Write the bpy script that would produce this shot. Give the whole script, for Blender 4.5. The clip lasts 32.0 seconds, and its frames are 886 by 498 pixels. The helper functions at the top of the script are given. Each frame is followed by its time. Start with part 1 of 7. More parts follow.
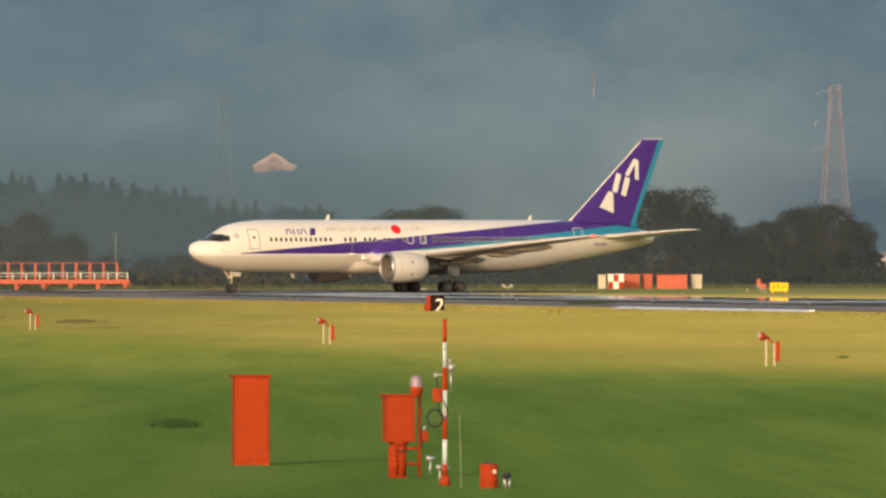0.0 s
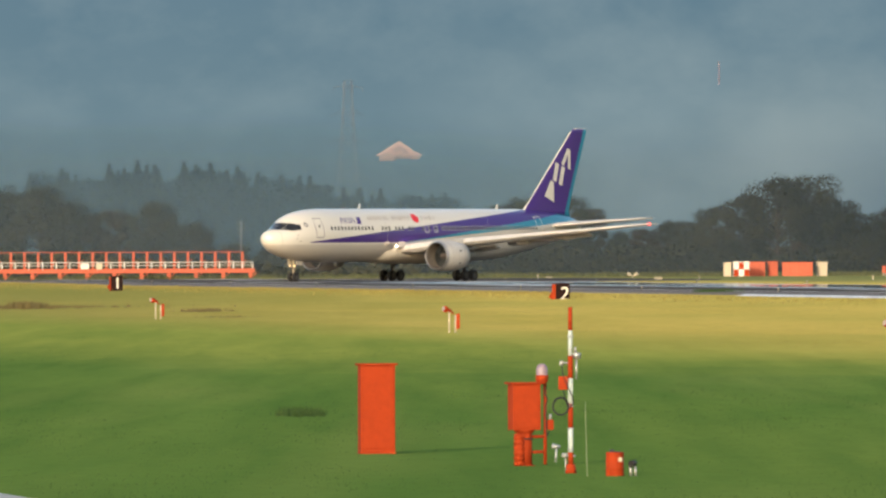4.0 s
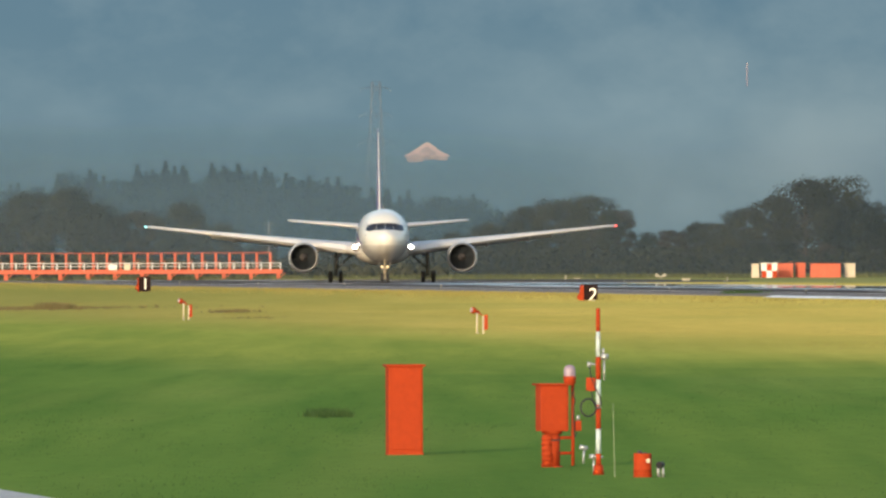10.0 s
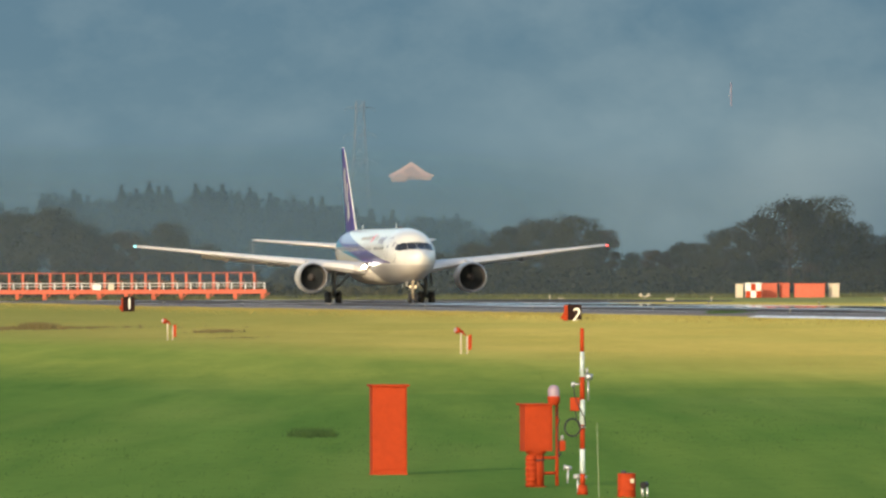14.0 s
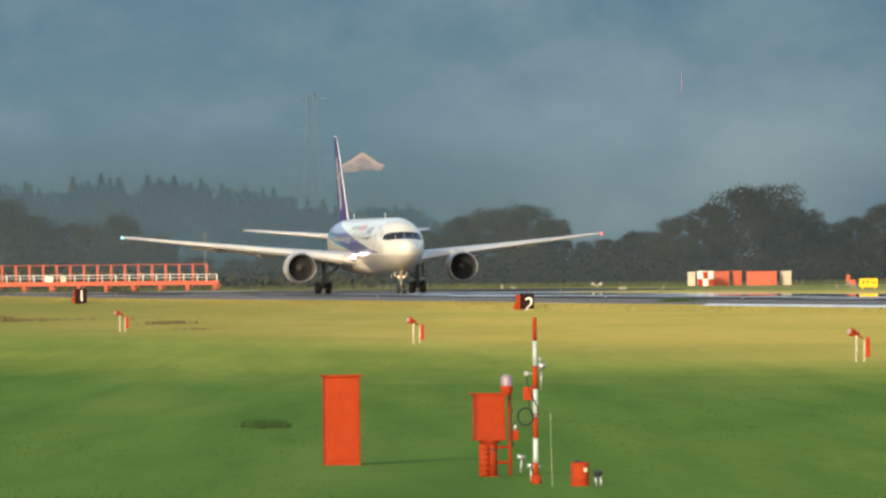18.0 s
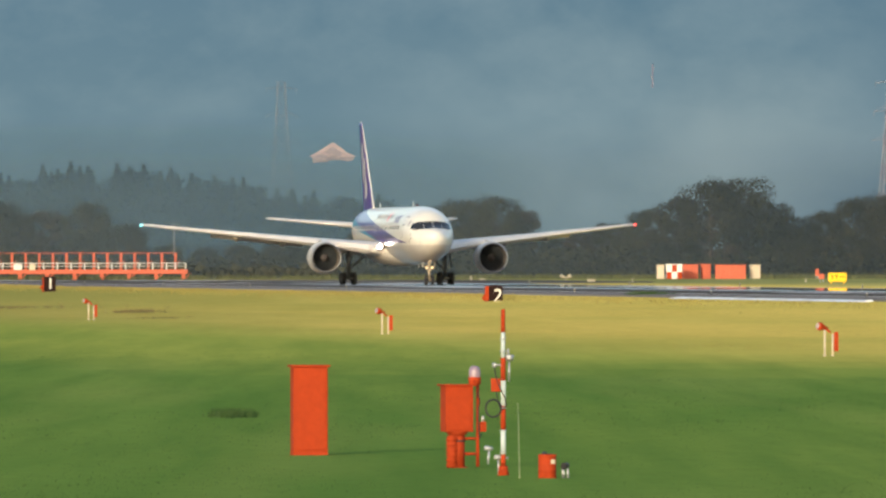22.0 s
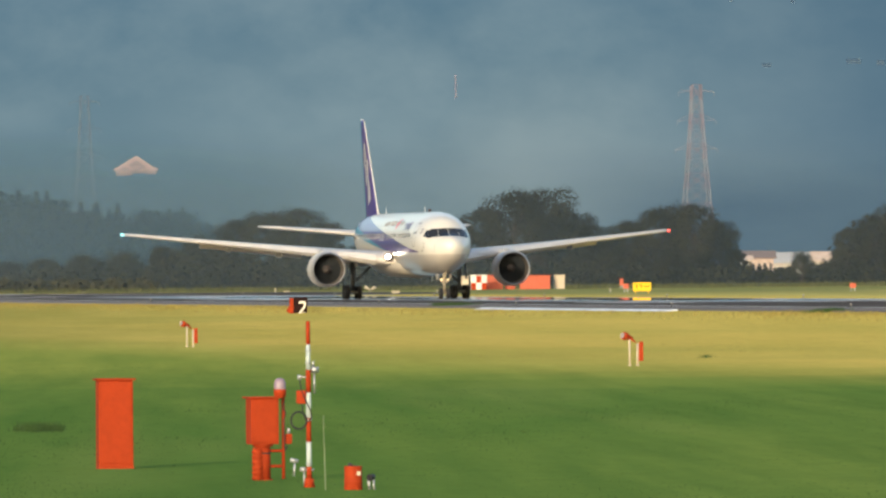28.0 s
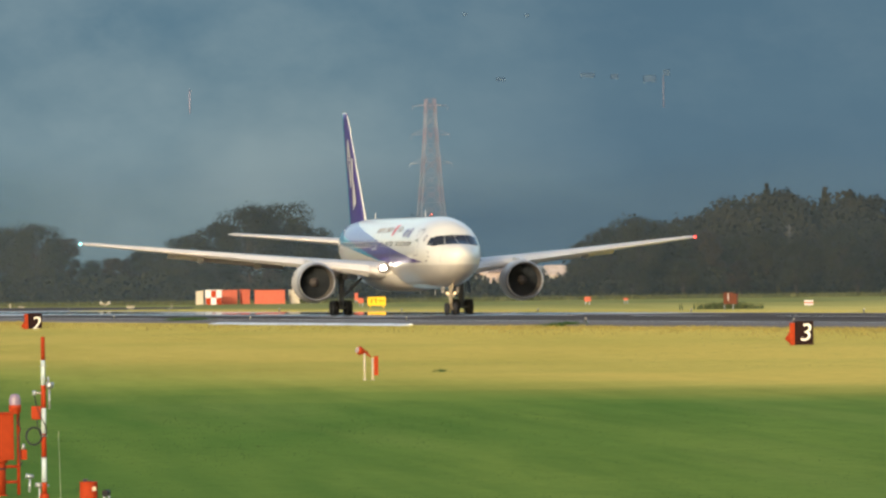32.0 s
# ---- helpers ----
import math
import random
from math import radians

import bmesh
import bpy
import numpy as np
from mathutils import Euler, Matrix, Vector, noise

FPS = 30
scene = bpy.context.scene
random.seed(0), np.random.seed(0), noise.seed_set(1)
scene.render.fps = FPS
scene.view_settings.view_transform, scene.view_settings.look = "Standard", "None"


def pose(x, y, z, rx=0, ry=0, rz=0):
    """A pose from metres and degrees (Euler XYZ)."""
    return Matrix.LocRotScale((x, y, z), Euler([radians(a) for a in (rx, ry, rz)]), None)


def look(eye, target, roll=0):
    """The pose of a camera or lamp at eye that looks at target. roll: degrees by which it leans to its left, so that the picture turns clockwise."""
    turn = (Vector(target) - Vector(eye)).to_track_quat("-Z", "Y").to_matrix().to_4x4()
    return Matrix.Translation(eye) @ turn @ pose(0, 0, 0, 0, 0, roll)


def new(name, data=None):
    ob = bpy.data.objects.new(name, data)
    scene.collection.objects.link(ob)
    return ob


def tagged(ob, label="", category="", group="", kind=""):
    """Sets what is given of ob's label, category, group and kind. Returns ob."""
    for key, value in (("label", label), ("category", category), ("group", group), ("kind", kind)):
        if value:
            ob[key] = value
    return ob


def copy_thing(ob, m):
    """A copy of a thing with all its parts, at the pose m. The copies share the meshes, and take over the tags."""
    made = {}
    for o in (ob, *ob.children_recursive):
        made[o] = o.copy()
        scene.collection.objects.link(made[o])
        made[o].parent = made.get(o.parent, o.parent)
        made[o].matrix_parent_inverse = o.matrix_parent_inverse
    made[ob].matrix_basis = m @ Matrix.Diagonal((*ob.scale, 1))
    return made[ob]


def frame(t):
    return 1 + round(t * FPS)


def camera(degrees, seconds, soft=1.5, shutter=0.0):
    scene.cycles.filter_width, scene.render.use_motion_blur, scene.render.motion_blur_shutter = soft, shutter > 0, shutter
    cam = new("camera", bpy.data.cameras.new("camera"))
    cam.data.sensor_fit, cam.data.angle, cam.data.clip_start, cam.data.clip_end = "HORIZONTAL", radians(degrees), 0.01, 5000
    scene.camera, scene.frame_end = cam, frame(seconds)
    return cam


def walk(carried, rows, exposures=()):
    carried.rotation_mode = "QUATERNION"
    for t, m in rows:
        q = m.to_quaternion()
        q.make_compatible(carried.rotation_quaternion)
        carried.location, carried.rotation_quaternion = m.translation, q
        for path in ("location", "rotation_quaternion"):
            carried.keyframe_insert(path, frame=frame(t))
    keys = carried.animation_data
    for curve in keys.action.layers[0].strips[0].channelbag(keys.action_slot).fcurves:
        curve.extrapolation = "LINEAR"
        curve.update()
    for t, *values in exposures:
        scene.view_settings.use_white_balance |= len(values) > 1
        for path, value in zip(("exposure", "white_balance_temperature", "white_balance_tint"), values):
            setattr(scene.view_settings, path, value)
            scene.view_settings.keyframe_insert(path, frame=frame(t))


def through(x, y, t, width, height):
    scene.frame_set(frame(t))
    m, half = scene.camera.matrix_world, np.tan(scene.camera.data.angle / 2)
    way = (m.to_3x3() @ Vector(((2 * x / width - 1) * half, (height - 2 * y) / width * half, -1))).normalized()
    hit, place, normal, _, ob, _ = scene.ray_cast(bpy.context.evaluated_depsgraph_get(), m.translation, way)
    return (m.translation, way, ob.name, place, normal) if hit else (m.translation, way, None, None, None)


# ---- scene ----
FOV = 3.9045          # a long lens: 23,000 picture units of focal length
FOCAL = 23000.0
EYE = 4.0             # the camera stands about four metres above the airfield grass
# seconds, yaw, pitch, roll in degrees
PATH = [
    (0, -0.7151, 0.0743, -0.075), (0.5, -0.6251, 0.1022, 0.003), (1, -0.5691, 0.0886, 0.034), (1.5, -0.4995, 0.065, 0.061),
    (2, -0.4372, 0.0468, -0.044), (2.5, -0.3765, 0.04, 0.121), (3, -0.3117, 0.0396, 0.135), (3.5, -0.2445, 0.0489, -0.025),
    (4, -0.1628, 0.024, -0.232), (4.5, -0.1352, 0.0233, -0.078), (6.5, -0.0984, 0.0156, 0.048), (7, -0.0831, 0.0206, -0.058),
    (7.5, -0.0314, 0.0287, -0.188), (8, 0.0056, 0.048, -0.174), (8.5, 0.0062, 0.0785, -0.177), (9, 0.0002, 0.0673, 0.018),
    (9.5, -0.0167, 0.0409, -0.154), (10, -0.0398, 0.0291, -0.177), (10.5, -0.0812, 0.0501, -0.103), (11, -0.153, 0.1147, -0.057),
    (11.5, -0.1707, 0.1189, -0.129), (12, -0.1302, 0.103, -0.163), (12.5, -0.1152, 0.0979, -0.119), (13, -0.0992, 0.0887, 0.1),
    (13.5, -0.1033, 0.0964, -0.039), (14, -0.1102, 0.117, -0.18), (14.5, -0.1645, 0.1095, -0.285), (16.5, -0.2521, 0.111, -0.39),
    (17, -0.2694, 0.1036, -0.342), (17.5, -0.2963, 0.0806, -0.339), (18, -0.3213, 0.0714, -0.538), (18.5, -0.3525, 0.0514, -0.342),
    (19, -0.4026, 0.0283, -0.27), (19.5, -0.4031, 0.0485, -0.401), (20, -0.378, 0.0559, -0.444), (20.5, -0.3803, 0.0473, -0.213),
    (21, -0.3815, 0.0573, -0.075), (21.5, -0.3932, 0.0634, -0.33), (22, -0.4577, 0.031, -0.063), (22.5, -0.5122, 0.0337, -0.075),
    (23, -0.5393, 0.0782, -0.232), (23.5, -0.6001, 0.0624, -0.262), (24, -0.6617, 0.0735, -0.383), (24.5, -0.7104, 0.1135, -0.2),
    (25, -0.7619, 0.1333, -0.264), (25.5, -0.8257, 0.1012, -0.516), (27.5, -1.1372, 0.0757, -0.61), (28, -1.3202, 0.0787, -0.482),
    (28.5, -1.4285, 0.0884, -0.358), (29, -1.5251, 0.1294, -0.387), (29.5, -1.624, 0.112, -0.56), (30, -1.7703, 0.0921, -0.524),
    (30.5, -1.9527, 0.071, -0.491), (31, -2.0678, 0.0687, -0.494), (31.5, -2.2637, 0.1192, -0.606), (32, -2.4898, 0.1314, -0.689),
]

cam = camera(FOV, 32.0, soft=2.55)
walk(cam, [(t, pose(0, 0, EYE, 90 + p, -r, y)) for t, y, p, r in PATH],
     [(0, -0.30, 7350, 16), (2, -0.12, 6950, 14), (4, -0.05, 6600, 11), (8, 0.0, 6450, 10), (12, -0.03, 6350, 9), (24, -0.05, 6400, 9), (28, -0.10, 6400, 9), (32, -0.13, 6400, 9)])

# ---- world, sun ----
SUN_AZ, SUN_EL = -19.0, 13.0     # degrees to the right of straight behind the camera; height
world = bpy.data.worlds.new("evening_sky")
scene.world = world
world.use_nodes = True
wn = world.node_tree
sky = wn.nodes.new("ShaderNodeTexSky")
sky.sky_type = "NISHITA"
sky.sun_disc = False
sky.sun_elevation = radians(SUN_EL)
sky.sun_rotation = radians(180 - SUN_AZ)
sky.dust_density = 2.0
wn.links.new(sky.outputs[0], wn.nodes["Background"].inputs[0])
wn.nodes["Background"].inputs[1].default_value = 0.30
lamp = bpy.data.lights.new("sun", "SUN")
lamp.energy, lamp.angle, lamp.color = 3.9, radians(0.6), (1.0, 0.83, 0.60)
sun = new("sun", lamp)
sun.matrix_world = look((300 * math.sin(radians(SUN_AZ)), -300 * math.cos(radians(SUN_AZ)), 300 * math.tan(radians(SUN_EL))), (0, 0, 0))
scene.view_settings.exposure = 0.0


# ---- materials ----
def nodes_of(name):
    m = bpy.data.materials.new(name)
    m.use_nodes = True
    nt = m.node_tree
    return m, nt, nt.nodes["Principled BSDF"]


def math_node(nt, op, a, b=None, c=None):
    n = nt.nodes.new("ShaderNodeMath")
    n.operation = op
    for i, v in enumerate((a, b, c)):
        if v is None:
            continue
        if isinstance(v, (int, float)):
            n.inputs[i].default_value = v
        else:
            nt.links.new(v, n.inputs[i])
    return n.outputs[0]


def mix_color(nt, fac, a, b):
    n = nt.nodes.new("ShaderNodeMix")
    n.data_type = "RGBA"
    for sock, v in ((n.inputs[0], fac), (n.inputs[6], a), (n.inputs[7], b)):
        if isinstance(v, (int, float)):
            sock.default_value = v
        elif isinstance(v, tuple):
            sock.default_value = (*v, 1) if len(v) == 3 else v
        else:
            nt.links.new(v, sock)
    return n.outputs[2]


def noise_tex(nt, scale, stretch=(1, 1, 1), detail=4.0, rough=0.55, shift=(0, 0, 0), turn=0.0):
    co = nt.nodes.new("ShaderNodeTexCoord")
    mp = nt.nodes.new("ShaderNodeMapping")
    mp.inputs["Scale"].default_value = stretch
    mp.inputs["Location"].default_value = shift
    source = co.outputs["Object"]
    if turn:
        first = nt.nodes.new("ShaderNodeMapping")
        first.inputs["Rotation"].default_value = (0, 0, radians(turn))
        nt.links.new(source, first.inputs["Vector"])
        source = first.outputs[0]
    nt.links.new(source, mp.inputs["Vector"])
    n = nt.nodes.new("ShaderNodeTexNoise")
    n.inputs["Scale"].default_value = scale
    n.inputs["Detail"].default_value = detail
    n.inputs["Roughness"].default_value = rough
    nt.links.new(mp.outputs[0], n.inputs["Vector"])
    return n.outputs[0]


def ramp(nt, fac, lo, hi):
    n = nt.nodes.new("ShaderNodeMapRange")
    nt.links.new(fac, n.inputs[0])
    n.inputs[1].default_value, n.inputs[2].default_value = lo, hi
    return n.outputs[0]


def bump(nt, bsdf, height, strength, distance):
    n = nt.nodes.new("ShaderNodeBump")
    n.inputs["Strength"].default_value = strength
    n.inputs["Distance"].default_value = distance
    nt.links.new(height, n.inputs["Height"])
    nt.links.new(n.outputs[0], bsdf.inputs["Normal"])


def paint(name, colour, rough=0.45, metal=0.0, grain=6.0, vary=0.18, wear=0.0, wear_colour=(0.25, 0.2, 0.16), relief=0.0, coat=0.0, gloss_level=0.25):
    """Paint, metal, plastic: a colour with fine grain, large stains and some worn patches."""
    m, nt, b = nodes_of(name)
    fine = noise_tex(nt, grain)
    big = noise_tex(nt, grain * 0.13, detail=3)
    dark = tuple(c * (1 - vary) for c in colour)
    lite = tuple(min(1, c * (1 + vary * 0.6)) for c in colour)
    col = mix_color(nt, ramp(nt, fine, 0.3, 0.7), dark, lite)
    col = mix_color(nt, math_node(nt, "MULTIPLY", ramp(nt, big, 0.35, 0.75), vary), col, tuple(c * 0.6 for c in colour))
    if wear:
        w = noise_tex(nt, grain * 0.6, detail=8, rough=0.7, shift=(3, 1, 7))
        col = mix_color(nt, ramp(nt, w, 0.66 - wear * 0.1, 0.72), col, wear_colour)
    nt.links.new(col, b.inputs["Base Color"])
    b.inputs["Roughness"].default_value = rough
    b.inputs["Metallic"].default_value = metal
    b.inputs["Coat Weight"].default_value = coat
    b.inputs["Specular IOR Level"].default_value = gloss_level
    if relief:
        bump(nt, b, fine, 0.3, relief)
    return m


def glow(name, colour, strength):
    m, nt, b = nodes_of(name)
    b.inputs["Base Color"].default_value = (*colour, 1)
    b.inputs["Emission Color"].default_value = (*colour, 1)
    b.inputs["Emission Strength"].default_value = strength
    return m


ORANGE = paint("aviation_orange_paint", (0.30, 0.036, 0.008), 0.75, vary=0.12, wear=0.1, wear_colour=(0.4, 0.075, 0.03), gloss_level=0.12)
ORANGE_FADED = paint("faded_orange_paint", (0.44, 0.105, 0.06), 0.75, vary=0.2)
WHITE = paint("white_paint", (0.62, 0.61, 0.58), 0.7, vary=0.12, wear=0.15)
CREAM = paint("cream_panel", (0.47, 0.41, 0.31), 0.6, vary=0.15)
BLACK = paint("black_face", (0.02, 0.010, 0.009), 0.8, vary=0.3, gloss_level=0.05)
GREY_METAL = paint("galvanised_steel", (0.42, 0.43, 0.44), 0.45, 0.7, vary=0.2)
DARK_METAL = paint("dark_metal", (0.05, 0.05, 0.055), 0.5, 0.4, vary=0.3)
CABLE = paint("black_rubber_cable", (0.02, 0.02, 0.022), 0.6)
SIGN_YELLOW = paint("yellow_sign_face", (0.8, 0.46, 0.012), 0.45, vary=0.1)
SIGN_GLYPH = paint("pale_digit", (0.85, 0.82, 0.72), 0.5, vary=0.05)
TYRE = paint("tyre_rubber", (0.022, 0.022, 0.024), 0.8, vary=0.3)
RIM = paint("wheel_rim", (0.08, 0.076, 0.072), 0.6, 0.3)


def leaf_material(name, a, b_col, rough=0.6, tint=0.35, through=0.0, masses=True):
    m, nt, b = nodes_of(name)
    geo = nt.nodes.new("ShaderNodeNewGeometry")
    info = nt.nodes.new("ShaderNodeObjectInfo")
    col = mix_color(nt, math_node(nt, "MULTIPLY_ADD", geo.outputs["Random Per Island"], 0.4 if through else 1.0, 0.3 if through else 0.0), a, b_col)
    col = mix_color(nt, math_node(nt, "MULTIPLY", info.outputs["Random"], tint), col, (a[0] * 1.5, a[1] * 0.8, a[2] * 0.5))
    if through and masses:
        # noise masses put clump shading into the leaf colour; tone also differs between trees
        mass = ramp(nt, noise_tex(nt, 0.16, (1, 1, 1.2), 2, 0.5, (3, 1, 2)), 0.36, 0.64)
        deep = math_node(nt, "MULTIPLY", math_node(nt, "ADD", mass, info.outputs["Random"]), 0.42)
        col = mix_color(nt, deep, col, (a[0] * 0.45, a[1] * 0.48, a[2] * 0.55))
    nt.links.new(col, b.inputs["Base Color"])
    b.inputs["Roughness"].default_value = rough
    b.inputs["Specular IOR Level"].default_value = 0.2
    if through:
        # thin leaves let part of the light pass
        thin = nt.nodes.new("ShaderNodeBsdfTranslucent")
        both = nt.nodes.new("ShaderNodeMixShader")
        nt.links.new(col, thin.inputs[0])
        both.inputs[0].default_value = through
        nt.links.new(b.outputs[0], both.inputs[1])
        nt.links.new(thin.outputs[0], both.inputs[2])
        nt.links.new(both.outputs[0], nt.nodes["Material Output"].inputs[0])
    return m


LEAF = leaf_material("broadleaf_foliage", (0.024, 0.026, 0.014), (0.068, 0.064, 0.034), through=0.4)
LEAF_BROWN = leaf_material("autumn_foliage", (0.040, 0.030, 0.019), (0.085, 0.062, 0.034), through=0.4)
# far conifers: blue of the haze mixed into the leaf colour
LEAF_FAR = leaf_material("hazed_conifer_foliage", (0.009, 0.0135, 0.0165), (0.017, 0.0235, 0.026), tint=0.03, through=0.4)
LEAF_EDGE = leaf_material("mixed_foliage", (0.030, 0.031, 0.019), (0.064, 0.056, 0.034), through=0.4)
LEAF_SCRUB = leaf_material("olive_scrub", (0.058, 0.058, 0.029), (0.092, 0.086, 0.042), tint=0.1, through=0.2)
LEAF_ROUGH = leaf_material("rough_grass_blades", (0.05, 0.06, 0.028), (0.09, 0.095, 0.042), tint=0.1)
LEAF_DRY = leaf_material("dry_grass_blades", (0.30, 0.245, 0.066), (0.37, 0.30, 0.085), tint=0.06, through=0.45, masses=False)
LEAF_GREEN = leaf_material("green_grass_blades", (0.046, 0.090, 0.020), (0.06, 0.108, 0.024), tint=0.05, through=0.45, masses=False)
LEAF_DEAD = leaf_material("dead_weed_blades", (0.15, 0.12, 0.05), (0.21, 0.165, 0.068), tint=0.05, through=0.4, masses=False)
LEAF_WEED = leaf_material("weed_blades", (0.042, 0.086, 0.022), (0.06, 0.11, 0.028), tint=0.1, through=0.45, masses=False)
BARK = paint("bark", (0.06, 0.045, 0.035), 0.9, grain=3, vary=0.4)

# the runway's own frame: y along it away from the camera, x across it away from the camera
RUN = pose(-4.1, 1292.0, 0, 0, 0, 8.06)
RUN_BACK = RUN.inverted()
SURFACE = 1.30        # height of the runway above the grass near the camera


PROFILE = [(-6000, 1.9), (-600, 1.6), (-200, 1.35), (-80, 1.32), (-34, 1.31), (-18.7, 1.31), (-18.3, 1.12), (28.6, 1.12), (30.0, 1.06), (31.6, 1.02), (33.8, 0.77),
           (38, 0.60), (60, 0.34), (92, 0.15), (140, 0.0), (6000, 0.0)]


def beside(x, y):
    """Distance from the runway's centre line, positive on the camera's side."""
    return -(RUN_BACK @ Vector((x, y, 0))).x


def level(across, along):
    """Height of the ground in the runway's frame; the field falls away a little beyond the runway's end."""
    drop = max(0.0, min(1.0, (along - 205.0) / 130.0))
    for (a, za), (b, zb) in zip(PROFILE, PROFILE[1:]):
        if a <= -across <= b:
            lip = max(0.0, 1 - abs(-across - 31.5) / 3.5) * max(0.0, min(1.0, (along + 60.0) / 90.0))
            return za + (zb - za) * (-across - a) / (b - a) - 0.45 * drop * drop * (3 - 2 * drop) + 0.22 * lip
    return 0.0


def ground_height(x, y):
    v = RUN_BACK @ Vector((x, y, 0))
    return level(v.x, v.y)


def spot(px, depth):
    """A point on the ground that lies px units beside the middle of the view at a depth: x, y, z."""
    x = (px - 784) * depth / FOCAL
    return x, depth, ground_height(x, depth)


# ---- building helpers ----
def mesh_of(name, bm, *materials):
    me = bpy.data.meshes.new(name)
    bm.to_mesh(me)
    bm.free()
    for m in materials:
        me.materials.append(m)
    return me


def part(name, bm, material, parent, label="", at=None, smooth=False):
    """One mesh object under a thing or under a part."""
    mats = material if isinstance(material, (list, tuple)) else (material,)
    ob = new(name, mesh_of(name, bm, *mats))
    if smooth:
        for f in ob.data.polygons:
            f.use_smooth = True
    ob.parent = parent
    if at is not None:
        ob.matrix_basis = at
    return tagged(ob, label)


def thing(name, at, label, category, group="", kind=""):
    ob = new(name)
    ob.empty_display_size = 0.3
    ob.matrix_basis = at
    return tagged(ob, label, category, group, kind)


def solid(name, bm, material, label, category, group="", kind="", at=None, smooth=False):
    mats = material if isinstance(material, (list, tuple)) else (material,)
    ob = new(name, mesh_of(name, bm, *mats))
    if smooth:
        for f in ob.data.polygons:
            f.use_smooth = True
    if at is not None:
        ob.matrix_basis = at
    return tagged(ob, label, category, group, kind)


def box(bm, c, s, bevel=0.0, rot=None, mat=0):
    made = bmesh.ops.create_cube(bm, size=1.0)["verts"]
    m = Matrix.Translation(c) @ (rot if rot else Matrix.Identity(4)) @ Matrix.Diagonal((*s, 1))
    bmesh.ops.transform(bm, matrix=m, verts=made)
    faces = {f for v in made for f in v.link_faces}
    for f in faces:
        f.material_index = mat
    if bevel:
        edges = list({e for v in made for e in v.link_edges})
        bmesh.ops.bevel(bm, geom=edges, offset=bevel, segments=2, affect="EDGES", profile=0.5)
    return bm


def rod(bm, a, b, r0, r1=None, seg=8, mat=0, caps=True):
    r1 = r0 if r1 is None else r1
    a, b = Vector(a), Vector(b)
    way = b - a
    turn = way.to_track_quat("Z", "Y").to_matrix()
    rings = []
    for c, r in ((a, r0), (b, r1)):
        rings.append([bm.verts.new(c + turn @ Vector((r * math.cos(2 * math.pi * i / seg), r * math.sin(2 * math.pi * i / seg), 0))) for i in range(seg)])
    for i in range(seg):
        f = bm.faces.new((rings[0][i], rings[0][(i + 1) % seg], rings[1][(i + 1) % seg], rings[1][i]))
        f.material_index, f.smooth = mat, seg > 6
    if caps:
        for ring in (rings[0][::-1], rings[1]):
            bm.faces.new(ring).material_index = mat
    return bm


def rings_to_faces(bm, rings, closed=True, mat=0, smooth=True):
    n = len(rings[0])
    for ra, rb in zip(rings, rings[1:]):
        for i in range(n if closed else n - 1):
            j = (i + 1) % n
            f = bm.faces.new((ra[i], ra[j], rb[j], rb[i]))
            f.material_index, f.smooth = mat, smooth


def lathe(bm, profile, seg=32, axis="y", centre=(0, 0, 0), mat=0):
    """Turns (along, radius) pairs round the y or z axis."""
    rings = []
    for a, r in profile:
        ring = []
        for i in range(seg):
            c, s = math.cos(2 * math.pi * i / seg) * max(r, 0.002), math.sin(2 * math.pi * i / seg) * max(r, 0.002)
            p = (c, a, s) if axis == "y" else ((c, s, a) if axis == "z" else (a, c, s))
            ring.append(bm.verts.new(Vector(p) + Vector(centre)))
        rings.append(ring)
    rings_to_faces(bm, rings, mat=mat)
    return bm


def sheet_mesh(name, verts, faces, material):
    me = bpy.data.meshes.new(name)
    me.from_pydata([tuple(v) for v in verts], [], [tuple(f) for f in faces])
    me.materials.append(material)
    return me


